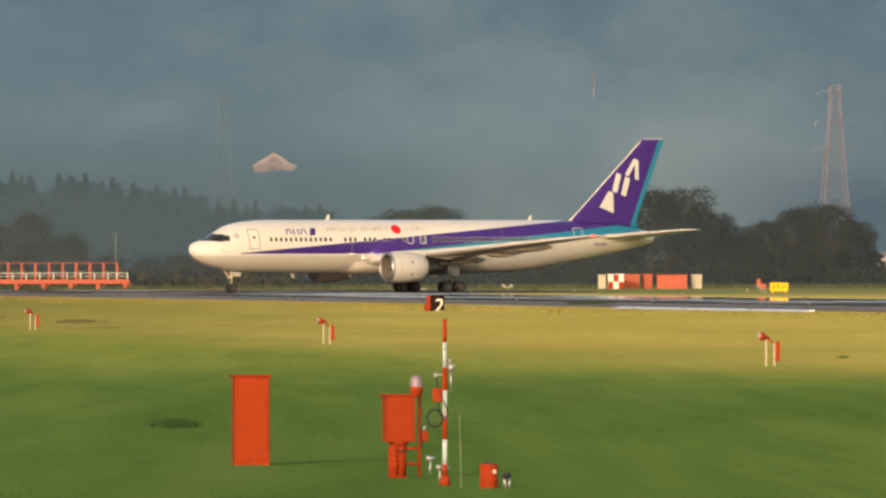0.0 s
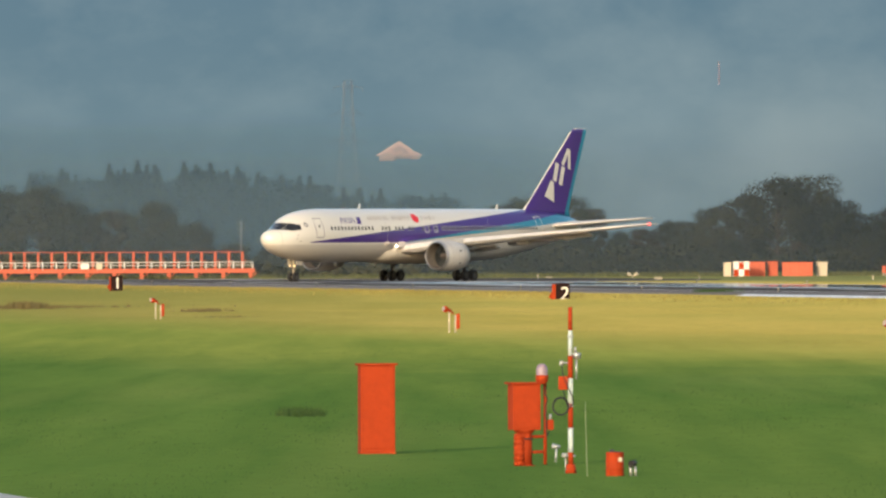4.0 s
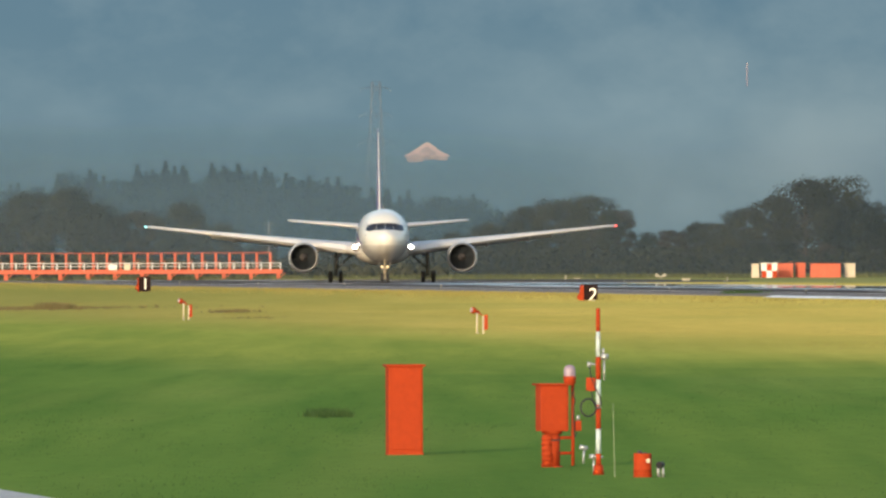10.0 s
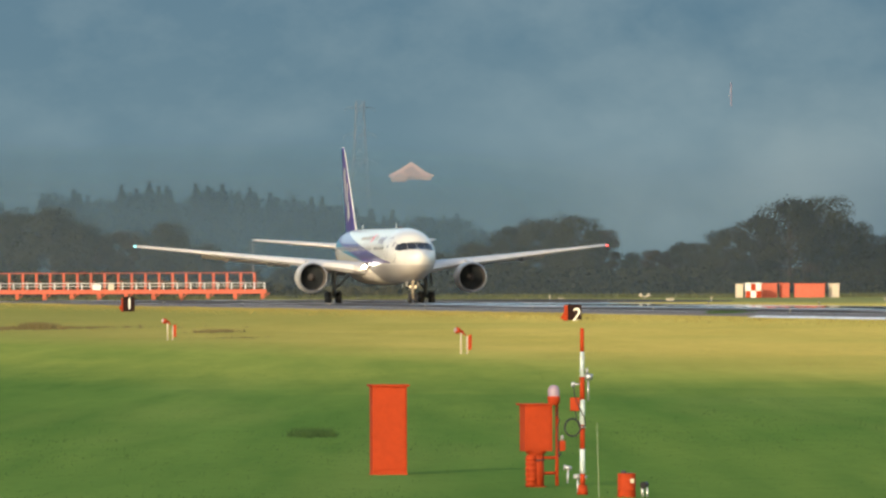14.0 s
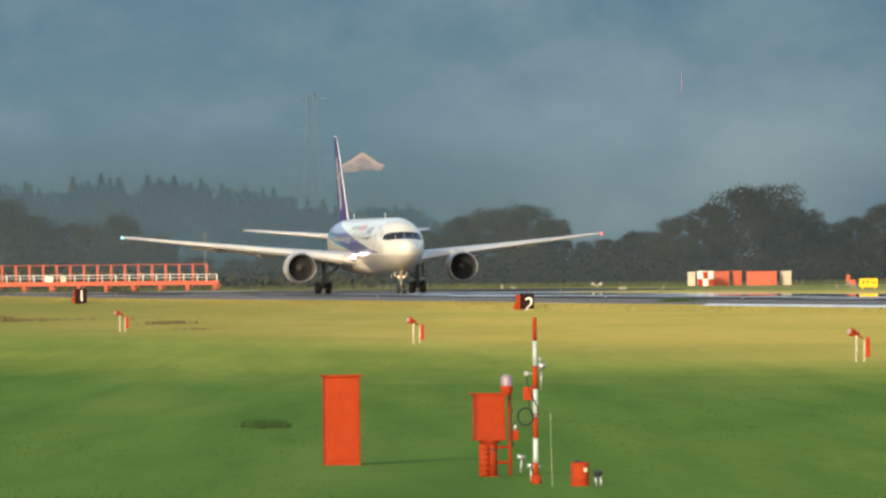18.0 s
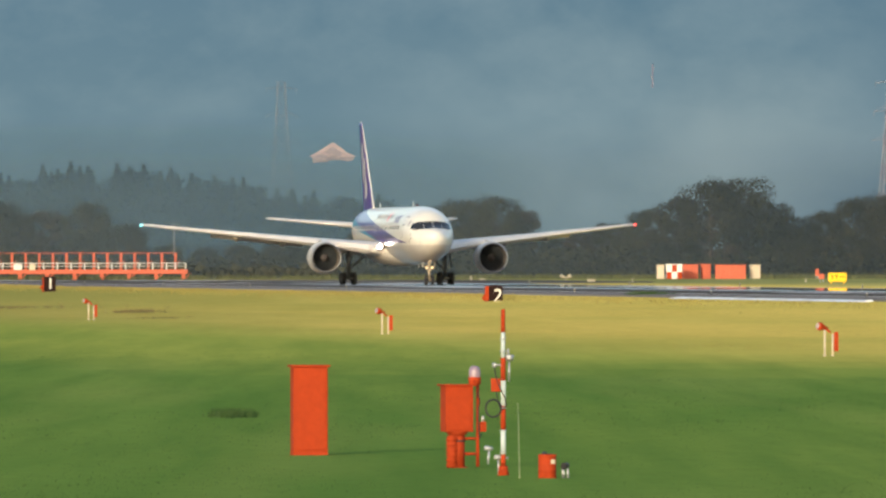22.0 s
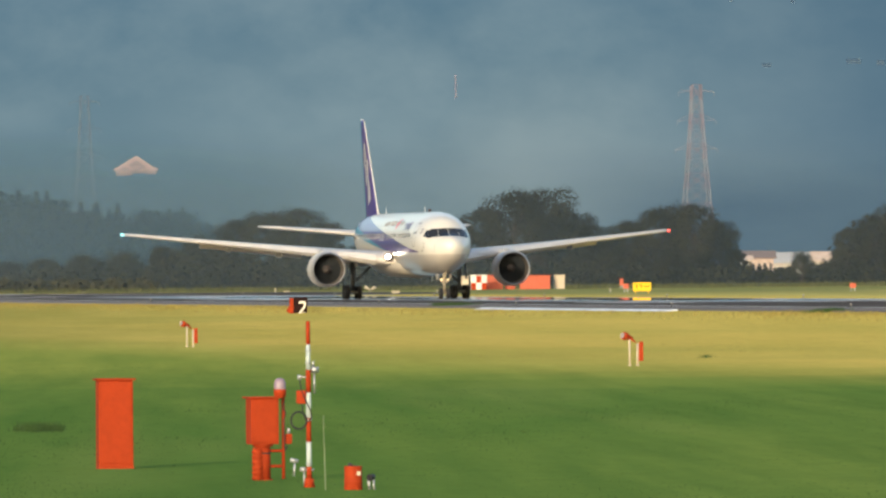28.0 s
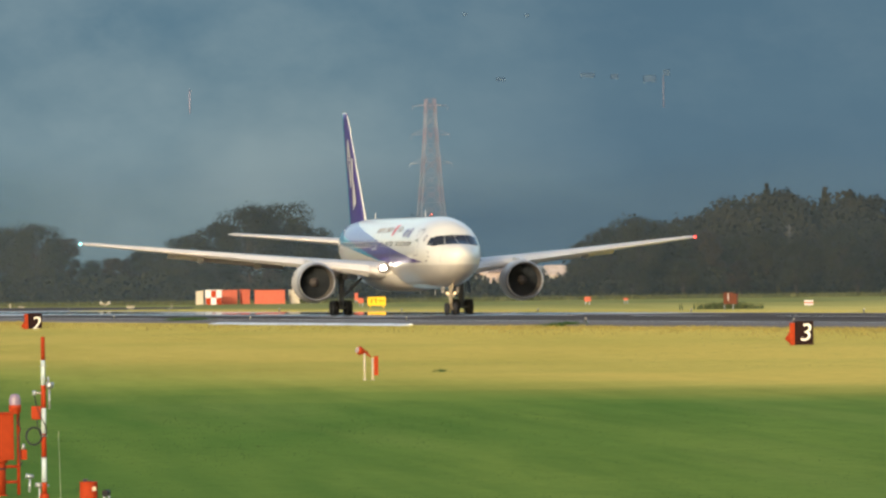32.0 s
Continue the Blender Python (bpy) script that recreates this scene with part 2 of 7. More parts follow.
# ---- ground ----
def grass_material():
    """Mown airfield grass: dry yellow beside the runway, then olive, then green nearer the camera; x is the distance across."""
    m, nt, b = nodes_of("airfield_grass")
    co = nt.nodes.new("ShaderNodeTexCoord")
    sep = nt.nodes.new("ShaderNodeSeparateXYZ")
    nt.links.new(co.outputs["Object"], sep.inputs[0])
    across = math_node(nt, "MULTIPLY", sep.outputs[0], -1.0)
    wob = math_node(nt, "MULTIPLY", math_node(nt, "SUBTRACT", noise_tex(nt, 0.02, (1, 0.35, 1), 5), 0.5), 26.0)
    pos = math_node(nt, "ADD", across, wob)
    streak = noise_tex(nt, 0.11, (1, 0.06, 1), 6, 0.62, turn=8.06)
    fine = noise_tex(nt, 1.3, (1, 0.6, 1), 6, 0.7)
    dry = mix_color(nt, ramp(nt, streak, 0.34, 0.7), (0.53, 0.42, 0.095), (0.70, 0.53, 0.135))
    dry = mix_color(nt, ramp(nt, noise_tex(nt, 0.03, (1, 0.3, 1), 4, shift=(9, 2, 0)), 0.45, 0.7), dry, (0.40, 0.37, 0.085))
    olive = mix_color(nt, ramp(nt, streak, 0.34, 0.7), (0.25, 0.31, 0.062), (0.38, 0.40, 0.085))
    green = mix_color(nt, ramp(nt, streak, 0.32, 0.7), (0.105, 0.20, 0.042), (0.175, 0.265, 0.058))
    band = noise_tex(nt, 0.055, (1, 0.05, 1), 3, 0.5, (2, 5, 0), 8.06)
    green = mix_color(nt, math_node(nt, "MULTIPLY", ramp(nt, band, 0.5, 0.68), 0.55), green, (0.22, 0.29, 0.06))
    green = mix_color(nt, math_node(nt, "MULTIPLY", ramp(nt, math_node(nt, "SUBTRACT", 1.0, band), 0.52, 0.68), 0.5), green, (0.085, 0.165, 0.035))
    mottle = noise_tex(nt, 0.5, (1, 0.03, 1), 4, 0.6, (6, 1, 0), 8.06)
    green = mix_color(nt, math_node(nt, "MULTIPLY", ramp(nt, mottle, 0.42, 0.68), 0.55), green, (0.075, 0.155, 0.034))
    patch_map = noise_tex(nt, 0.2, (1, 0.045, 1), 3, 0.5, (1, 8, 0), 8.06)
    green = mix_color(nt, math_node(nt, "MULTIPLY", ramp(nt, patch_map, 0.5, 0.7), 0.45), green, (0.235, 0.295, 0.075))
    olive = mix_color(nt, math_node(nt, "MULTIPLY", ramp(nt, mottle, 0.42, 0.68), 0.4), olive, (0.17, 0.24, 0.05))
    # the dry strip is duller towards the runway's far end and ripest away from it
    side = math_node(nt, "MULTIPLY_ADD", sep.outputs[0], 0.990, math_node(nt, "MULTIPLY", sep.outputs[1], -0.140))
    left = ramp(nt, math_node(nt, "MULTIPLY", side, -1.0), -12, 26)
    dry = mix_color(nt, math_node(nt, "MULTIPLY", left, 0.85), dry, (0.30, 0.285, 0.08))
    dry = mix_color(nt, math_node(nt, "MULTIPLY", ramp(nt, side, 0, 45), 0.45), dry, (0.80, 0.59, 0.14))
    col = mix_color(nt, ramp(nt, pos, 78, 98), dry, olive)
    # the mown green begins along a line that runs aslant to the runway
    line = math_node(nt, "MULTIPLY_ADD", sep.outputs[0], 1.724, math_node(nt, "MULTIPLY_ADD", sep.outputs[1], 0.766, 828.0))
    line = math_node(nt, "ADD", line, math_node(nt, "MULTIPLY", math_node(nt, "SUBTRACT", noise_tex(nt, 0.06, (1, 1, 1), 4, 0.6, (2, 7, 0)), 0.5), 60.0))
    line = math_node(nt, "SUBTRACT", line, math_node(nt, "MULTIPLY", ramp(nt, math_node(nt, "MULTIPLY", side, -1.0), 2, 26), 110.0))
    col = mix_color(nt, ramp(nt, math_node(nt, "MULTIPLY", line, -1.0), -60, 36), col, green)
    # greener and browner strip against the runway shoulder
    col = mix_color(nt, math_node(nt, "MULTIPLY", math_node(nt, "SUBTRACT", 1.0, ramp(nt, pos, 34, 52)), math_node(nt, "MULTIPLY_ADD", left, 0.45, 0.1)), col, (0.27, 0.27, 0.07))
    far = mix_color(nt, ramp(nt, streak, 0.3, 0.7), (0.21, 0.225, 0.085), (0.33, 0.32, 0.125))
    far = mix_color(nt, ramp(nt, math_node(nt, "MULTIPLY", sep.outputs[1], -1.0), -40, 330), far, mix_color(nt, ramp(nt, streak, 0.3, 0.7), (0.58, 0.49, 0.15), (0.76, 0.61, 0.19)))
    col = mix_color(nt, ramp(nt, math_node(nt, "MULTIPLY", across, -1.0), 20, 34), col, far)
    col = mix_color(nt, math_node(nt, "MULTIPLY", ramp(nt, fine, 0.4, 0.75), 0.3), col, (0.06, 0.09, 0.015))
    nt.links.new(col, b.inputs["Base Color"])
    b.inputs["Roughness"].default_value = 0.85
    b.inputs["Specular IOR Level"].default_value = 0.0
    bump(nt, b, fine, 0.5, 0.06)
    return m


def asphalt_material(name, dark, lite, rough, wet=False):
    m, nt, b = nodes_of(name)
    streak = noise_tex(nt, 0.16, (1, 0.03, 1), 6, 0.6)
    fine = noise_tex(nt, 7.0, detail=4)
    col = mix_color(nt, ramp(nt, streak, 0.35, 0.68), dark, lite)
    col = mix_color(nt, math_node(nt, "MULTIPLY", fine, 0.3), col, (0.03, 0.03, 0.032))
    nt.links.new(col, b.inputs["Base Color"])
    if wet:
        # standing water on the far half: smooth in long streaks
        co = nt.nodes.new("ShaderNodeTexCoord")
        sep = nt.nodes.new("ShaderNodeSeparateXYZ")
        nt.links.new(co.outputs["Object"], sep.inputs[0])
        film = math_node(nt, "MULTIPLY", ramp(nt, sep.outputs[0], -8, 0), ramp(nt, noise_tex(nt, 0.03, (1, 0.1, 1), 2, 0.5, (5, 2, 0)), 0.28, 0.4))
        film = math_node(nt, "MULTIPLY", film, math_node(nt, "SUBTRACT", 1.0, ramp(nt, sep.outputs[1], -90, 0)))
        film = math_node(nt, "MULTIPLY", film, ramp(nt, sep.outputs[1], -360, -300))
        nt.links.new(math_node(nt, "SUBTRACT", 0.5, math_node(nt, "MULTIPLY", film, 0.485)), b.inputs["Roughness"])
        nt.links.new(math_node(nt, "MULTIPLY", film, 0.47), b.inputs["Specular IOR Level"])
    else:
        nt.links.new(math_node(nt, "ADD", math_node(nt, "MULTIPLY", streak, 0.5), rough - 0.25), b.inputs["Roughness"])
        b.inputs["Specular IOR Level"].default_value = 0.0
        bump(nt, b, fine, 0.25, 0.004)
    return m


GRASS = grass_material()
ASPHALT = asphalt_material("damp_runway_asphalt", (0.085, 0.076, 0.07), (0.16, 0.146, 0.135), 0.4, True)
SHOULDER = asphalt_material("runway_shoulder_asphalt", (0.17, 0.16, 0.15), (0.28, 0.265, 0.25), 0.85)
GUTTER = paint("washed_concrete", (0.70, 0.72, 0.74), 0.6, grain=0.6, vary=0.3)
CONCRETE = paint("pale_concrete", (0.4, 0.39, 0.375), 0.7, grain=2.0, vary=0.3)
LINE = paint("runway_marking_paint", (0.42, 0.41, 0.39), 0.5, grain=1.5, vary=0.25, wear=0.6, wear_colour=(0.2, 0.19, 0.18))


def build_ground():
    across = sorted({-p for p, _ in PROFILE} | {-x for x in range(-3000, 3000, 250)} | {-x for x in range(40, 330, 8)} | {x for x in range(40, 200, 20)})
    along = sorted({y for y in range(-3000, 5001, 400)} | {y for y in range(-1250, 520, 25)})
    verts = []
    for y in along:
        for x in across:
            z = level(x, y)
            if 45 < -x < 1500:
                z += 0.05 * noise.noise((x * 0.03, y * 0.012, 0)) * min(1, (-x - 45) / 30)
            verts.append((x, y, z))
    n = len(across)
    faces = [(j * n + i, j * n + i + 1, (j + 1) * n + i + 1, (j + 1) * n + i) for j in range(len(along) - 1) for i in range(n - 1)]
    ob = new("ground", sheet_mesh("ground", verts, faces, GRASS))
    for f in ob.data.polygons:
        f.use_smooth = True
    ob.matrix_basis = RUN
    tagged(ob, "mown airfield grass, dry yellow beside the runway and green nearer", "grass", kind="structure")


RUN_END, RUN_NEAR = 190.0, -1700.0


def build_runway():
    def slab(name, x0, x1, y0, y1, z0, z1, mat, label, category):
        bm = bmesh.new()
        for k in range(12):
            ya, yb = y0 + (y1 - y0) * k / 12, y0 + (y1 - y0) * (k + 1) / 12
            vs = [bm.verts.new(v) for v in ((x0, ya, z0), (x1, ya, z1), (x1, yb, z1), (x0, yb, z0))]
            bm.faces.new(vs)
            low = [bm.verts.new((v.co.x, v.co.y, v.co.z - 0.35)) for v in vs]
            for i in range(4):
                bm.faces.new((vs[i], low[i], low[(i + 1) % 4], vs[(i + 1) % 4]))
        return tagged(new(name, mesh_of(name, bm, mat)), label, category, kind="structure")
    road = slab("runway", -23.5, 17.0, RUN_NEAR, RUN_END, SURFACE, SURFACE, ASPHALT, "damp grey asphalt runway with worn markings", "runway")
    road.matrix_basis = RUN
    for name, a, za, b, zb in (("runway_shoulder", -29.0, SURFACE - 0.1, -23.5, SURFACE - 0.003), ("runway_shoulder", 17.0, SURFACE - 0.003, 18.5, SURFACE - 0.03)):
        s = slab(name, a, b, RUN_NEAR, RUN_END + 6, za, zb, SHOULDER, "lighter asphalt shoulder along the runway edge", "runway shoulder")
        s.matrix_basis = RUN
    # the turning bay at the runway's end, on the far side
    bm = bmesh.new()
    pts = [(18.2, -30), (36, 2), (46, 60), (46, 160), (18.2, 190)]
    top = [bm.verts.new((x, y, SURFACE + 0.016)) for x, y in pts]
    bm.faces.new(top)
    low = [bm.verts.new((x, y, SURFACE - 0.4)) for x, y in pts]
    for i in range(5):
        bm.faces.new((top[i], low[i], low[(i + 1) % 5], top[(i + 1) % 5]))
    solid("turning_bay", bm, ASPHALT, "asphalt turning bay beside the runway end", "pavement", kind="structure", at=RUN)

    def mark(x0, x1, y0, y1, name="runway_marking"):
        bm = bmesh.new()
        box(bm, ((x0 + x1) / 2, (y0 + y1) / 2, SURFACE + 0.004), (x1 - x0, y1 - y0, 0.008))
        ob = new(name, mesh_of(name, bm, LINE))
        ob.parent = road
    mark(-22.4, -21.4, -1700, 188)
    mark(14.9, 15.9, -1700, 188)
    for k in range(26):
        mark(-0.45, 0.45, 100 - 50 * k - 30, 100 - 50 * k)
    for side in (-1, 1):
        for k in range(4):
            c = side * (3.2 + 2.7 * k + 0.9)
            mark(c - 0.9, c + 0.9, 150, 180)
        c = side * 9.0
        mark(c - 3, c + 3, -190, -140)
        for y in (0, -340):
            for k in range(3 if y == 0 else 2):
                c2 = side * (8 + 3.2 * k)
                mark(c2 - 0.9, c2 + 0.9, y - 22, y)
    # pale concrete gutters on the bank below the shoulder
    for y0, y1, drop in ((-474, -400, 0.24), (-700, -640, 0.2)):
        bm = bmesh.new()
        sec = [(-29.0, SURFACE - 0.1), (-30.4, SURFACE - 0.1 - drop), (-30.4, SURFACE - 0.8), (-29.0, SURFACE - 0.8)]
        va = [bm.verts.new((x, y0, z)) for x, z in sec]
        vb = [bm.verts.new((x, y1, z)) for x, z in sec]
        for i in range(4):
            bm.faces.new((va[i], va[(i + 1) % 4], vb[(i + 1) % 4], vb[i]))
        bm.faces.new(va[::-1])
        bm.faces.new(vb)
        bmesh.ops.recalc_face_normals(bm, faces=bm.faces)
        solid("concrete_gutter", bm, GUTTER, "pale concrete gutter along the runway bank", "gutter", kind="structure", at=RUN)
    # service road close to the camera
    bm = bmesh.new()
    box(bm, (0, 0, 0), (14, 1500, 0.06))
    solid("service_road", bm, CONCRETE, "narrow pale concrete service road across the grass", "road", kind="structure", at=RUN @ pose(-160.3, -1000, 0.0))


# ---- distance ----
HILL_FOOT = (0.115, 0.19, 0.215)
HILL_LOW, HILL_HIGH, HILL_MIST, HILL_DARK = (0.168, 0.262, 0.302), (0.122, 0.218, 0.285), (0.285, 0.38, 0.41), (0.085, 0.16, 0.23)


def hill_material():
    """Misty mountain side: a plain backdrop of distance, its haze and mist painted into a soft glow."""
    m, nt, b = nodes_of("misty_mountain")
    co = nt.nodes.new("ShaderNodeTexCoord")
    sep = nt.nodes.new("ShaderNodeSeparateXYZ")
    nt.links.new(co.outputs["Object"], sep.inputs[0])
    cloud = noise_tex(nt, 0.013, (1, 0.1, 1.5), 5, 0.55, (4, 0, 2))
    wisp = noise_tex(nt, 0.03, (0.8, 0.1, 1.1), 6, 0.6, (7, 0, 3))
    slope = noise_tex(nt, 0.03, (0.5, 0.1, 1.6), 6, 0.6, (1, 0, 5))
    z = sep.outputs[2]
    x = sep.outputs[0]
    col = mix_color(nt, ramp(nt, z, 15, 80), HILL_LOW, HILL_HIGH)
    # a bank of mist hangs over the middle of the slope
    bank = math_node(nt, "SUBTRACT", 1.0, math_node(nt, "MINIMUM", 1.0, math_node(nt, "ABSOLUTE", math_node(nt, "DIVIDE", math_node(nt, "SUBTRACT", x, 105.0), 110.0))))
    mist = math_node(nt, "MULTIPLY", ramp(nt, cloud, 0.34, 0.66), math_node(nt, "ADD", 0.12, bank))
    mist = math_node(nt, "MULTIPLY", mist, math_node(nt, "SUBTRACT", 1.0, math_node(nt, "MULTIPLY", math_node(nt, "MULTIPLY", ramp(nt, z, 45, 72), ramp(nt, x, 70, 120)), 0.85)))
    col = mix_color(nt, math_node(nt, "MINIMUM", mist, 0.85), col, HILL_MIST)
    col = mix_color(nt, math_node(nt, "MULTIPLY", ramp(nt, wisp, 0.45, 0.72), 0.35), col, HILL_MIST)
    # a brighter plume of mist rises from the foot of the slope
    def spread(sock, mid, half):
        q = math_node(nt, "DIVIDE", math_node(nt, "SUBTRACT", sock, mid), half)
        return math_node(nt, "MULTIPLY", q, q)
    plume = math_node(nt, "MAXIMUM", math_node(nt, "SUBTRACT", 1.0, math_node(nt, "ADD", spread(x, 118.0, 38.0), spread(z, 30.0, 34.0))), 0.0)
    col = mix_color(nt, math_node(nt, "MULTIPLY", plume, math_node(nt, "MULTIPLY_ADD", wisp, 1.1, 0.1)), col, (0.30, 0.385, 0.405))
    # darker tone low on the other side
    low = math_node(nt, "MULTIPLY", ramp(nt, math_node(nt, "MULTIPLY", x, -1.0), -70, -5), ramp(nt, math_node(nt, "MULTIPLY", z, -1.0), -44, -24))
    col = mix_color(nt, math_node(nt, "MULTIPLY", low, 0.6), col, HILL_FOOT)
    # darker tone on the slope beyond the mist, strongest at its foot
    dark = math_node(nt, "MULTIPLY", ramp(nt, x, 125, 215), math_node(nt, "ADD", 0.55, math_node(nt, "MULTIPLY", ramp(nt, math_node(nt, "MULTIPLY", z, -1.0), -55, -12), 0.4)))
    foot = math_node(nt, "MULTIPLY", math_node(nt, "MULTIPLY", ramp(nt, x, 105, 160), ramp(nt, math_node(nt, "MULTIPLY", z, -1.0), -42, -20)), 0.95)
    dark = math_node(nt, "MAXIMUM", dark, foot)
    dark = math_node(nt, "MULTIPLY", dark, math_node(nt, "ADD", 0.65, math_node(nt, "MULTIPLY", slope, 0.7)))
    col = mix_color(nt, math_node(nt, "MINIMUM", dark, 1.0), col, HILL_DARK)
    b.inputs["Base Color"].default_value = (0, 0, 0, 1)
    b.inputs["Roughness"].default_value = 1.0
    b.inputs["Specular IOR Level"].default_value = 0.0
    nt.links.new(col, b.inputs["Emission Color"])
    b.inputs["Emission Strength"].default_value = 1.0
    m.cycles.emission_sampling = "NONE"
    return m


def hill_height(x, y):
    return max(0.0, (y - 3500.0) * 0.3 * (1 + 0.10 * math.sin(x * 0.004)))


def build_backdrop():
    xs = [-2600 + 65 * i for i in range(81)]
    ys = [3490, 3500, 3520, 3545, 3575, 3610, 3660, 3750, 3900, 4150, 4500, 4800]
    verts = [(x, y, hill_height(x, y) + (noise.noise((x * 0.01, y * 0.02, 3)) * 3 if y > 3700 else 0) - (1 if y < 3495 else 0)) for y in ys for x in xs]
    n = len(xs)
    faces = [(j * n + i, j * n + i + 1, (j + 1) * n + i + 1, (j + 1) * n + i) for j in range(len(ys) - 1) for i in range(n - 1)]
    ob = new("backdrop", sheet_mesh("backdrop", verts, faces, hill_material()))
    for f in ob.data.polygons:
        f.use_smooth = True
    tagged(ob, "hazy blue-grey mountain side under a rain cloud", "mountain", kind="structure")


build_ground()
build_runway()
build_backdrop()


# ---- trees ----
def leaf_cloud(rng, clumps, per_clump, size, lean=0.25, centre=None):
    """Leaf sprays scattered over ellipsoid clumps, facing outwards: verts, faces and a normal for each vert."""
    verts, faces, normals = [], [], []
    for cx, cy, cz, r, flat in clumps:
        d = rng.normal(size=(per_clump, 3))
        d /= np.linalg.norm(d, axis=1)[:, None]
        rad = r * (0.55 + 0.5 * rng.random(per_clump)) * (1 + 0.25 * rng.standard_normal(per_clump) * lean)
        pos = np.array([cx, cy, cz]) + d * rad[:, None] * np.array([1, 1, flat])
        side = np.cross(d, rng.normal(size=(per_clump, 3)))
        side /= np.linalg.norm(side, axis=1)[:, None] + 1e-6
        up = np.cross(side, d) + d * (rng.random((per_clump, 1)) * 0.9 - 0.3)
        s = size * (0.55 + 0.9 * rng.random((per_clump, 1)))
        base = len(verts)
        a, b_, c, e = pos - side * s * 0.6, pos + up * s * 0.8, pos + side * s * 0.6, pos - up * s * 0.8
        for quad in np.stack([a, b_, c, e], axis=1):
            verts.extend(quad)
        faces.extend((base + 4 * i, base + 4 * i + 1, base + 4 * i + 2, base + 4 * i + 3) for i in range(per_clump))
        if centre is None:
            whole = np.tile((0.0, -0.5, 0.45), (per_clump, 1))
        else:
            whole = pos - np.array(centre)
            whole /= np.linalg.norm(whole, axis=1)[:, None] + 1e-6
        out = d * 0.55 + whole * 0.65 + rng.normal(size=(per_clump, 3)) * 0.08
        out /= np.linalg.norm(out, axis=1)[:, None] + 1e-6
        normals.append(np.repeat(out, 4, axis=0))
    return verts, faces, np.concatenate(normals)


def foliage(name, cloud, material):
    verts, faces, normals = cloud
    me = sheet_mesh(name, verts, faces, material)
    for f in me.polygons:
        f.use_smooth = True
    me.normals_split_custom_set_from_vertices(normals.tolist())
    return new(name, me)


def broad_tree(seed, height, spread, leaf, name="tree", label="dark broadleaf tree with a rounded uneven crown"):
    rng = np.random.default_rng(seed)
    root = thing(name, Matrix.Identity(4), label, "tree", "trees at the field edge")
    bm = bmesh.new()
    rod(bm, (0, 0, -0.4), (0.15, 0, height * 0.3), 0.03 * height, 0.02 * height, 9)
    rod(bm, (0.15, 0, height * 0.3), (0.0, 0.1, height * 0.72), 0.02 * height, 0.008 * height, 7)
    clumps = []
    for k in range(17):
        ang = k * 2.4 + rng.random()
        up = height * (0.26 + 0.62 * (k / 16) ** 0.9)
        wide = spread * math.sqrt(max(0.05, 1 - ((up / height - 0.45) / 0.56) ** 2)) * (0.55 + 0.4 * rng.random())
        end = (math.cos(ang) * wide * 0.8, math.sin(ang) * wide * 0.8, up)
        rod(bm, (0.1, 0, height * (0.22 + 0.35 * k / 16)), end, 0.009 * height, 0.003 * height, 5)
        clumps.append((*end, spread * (0.26 + 0.2 * rng.random()), 0.72))
    clumps.append((0, 0, height * 0.9, spread * 0.34, 0.7))
    clumps.append((0.2, 0, height * 0.55, spread * 0.55, 0.9))
    part("trunk", bm, BARK, root)
    crown = foliage("crown", leaf_cloud(rng, clumps, 600, height * 0.0148, centre=(0, 0, height * 0.45)), leaf)
    crown.parent = root
    return root


def place(tree, px, depth, top, base=None, turn=0, wide=1.0):
    """Stands a tree at its place across and its depth; its height comes from its top's elevation."""
    x, y, z = spot(px, depth)
    want = (468 - top) * depth / FOCAL + EYE - z
    k = want / tree["tall"]
    ob = copy_thing(tree, pose(x, y, z, 0, 0, turn))
    ob.scale = (k * wide, k * wide, k)
    return ob


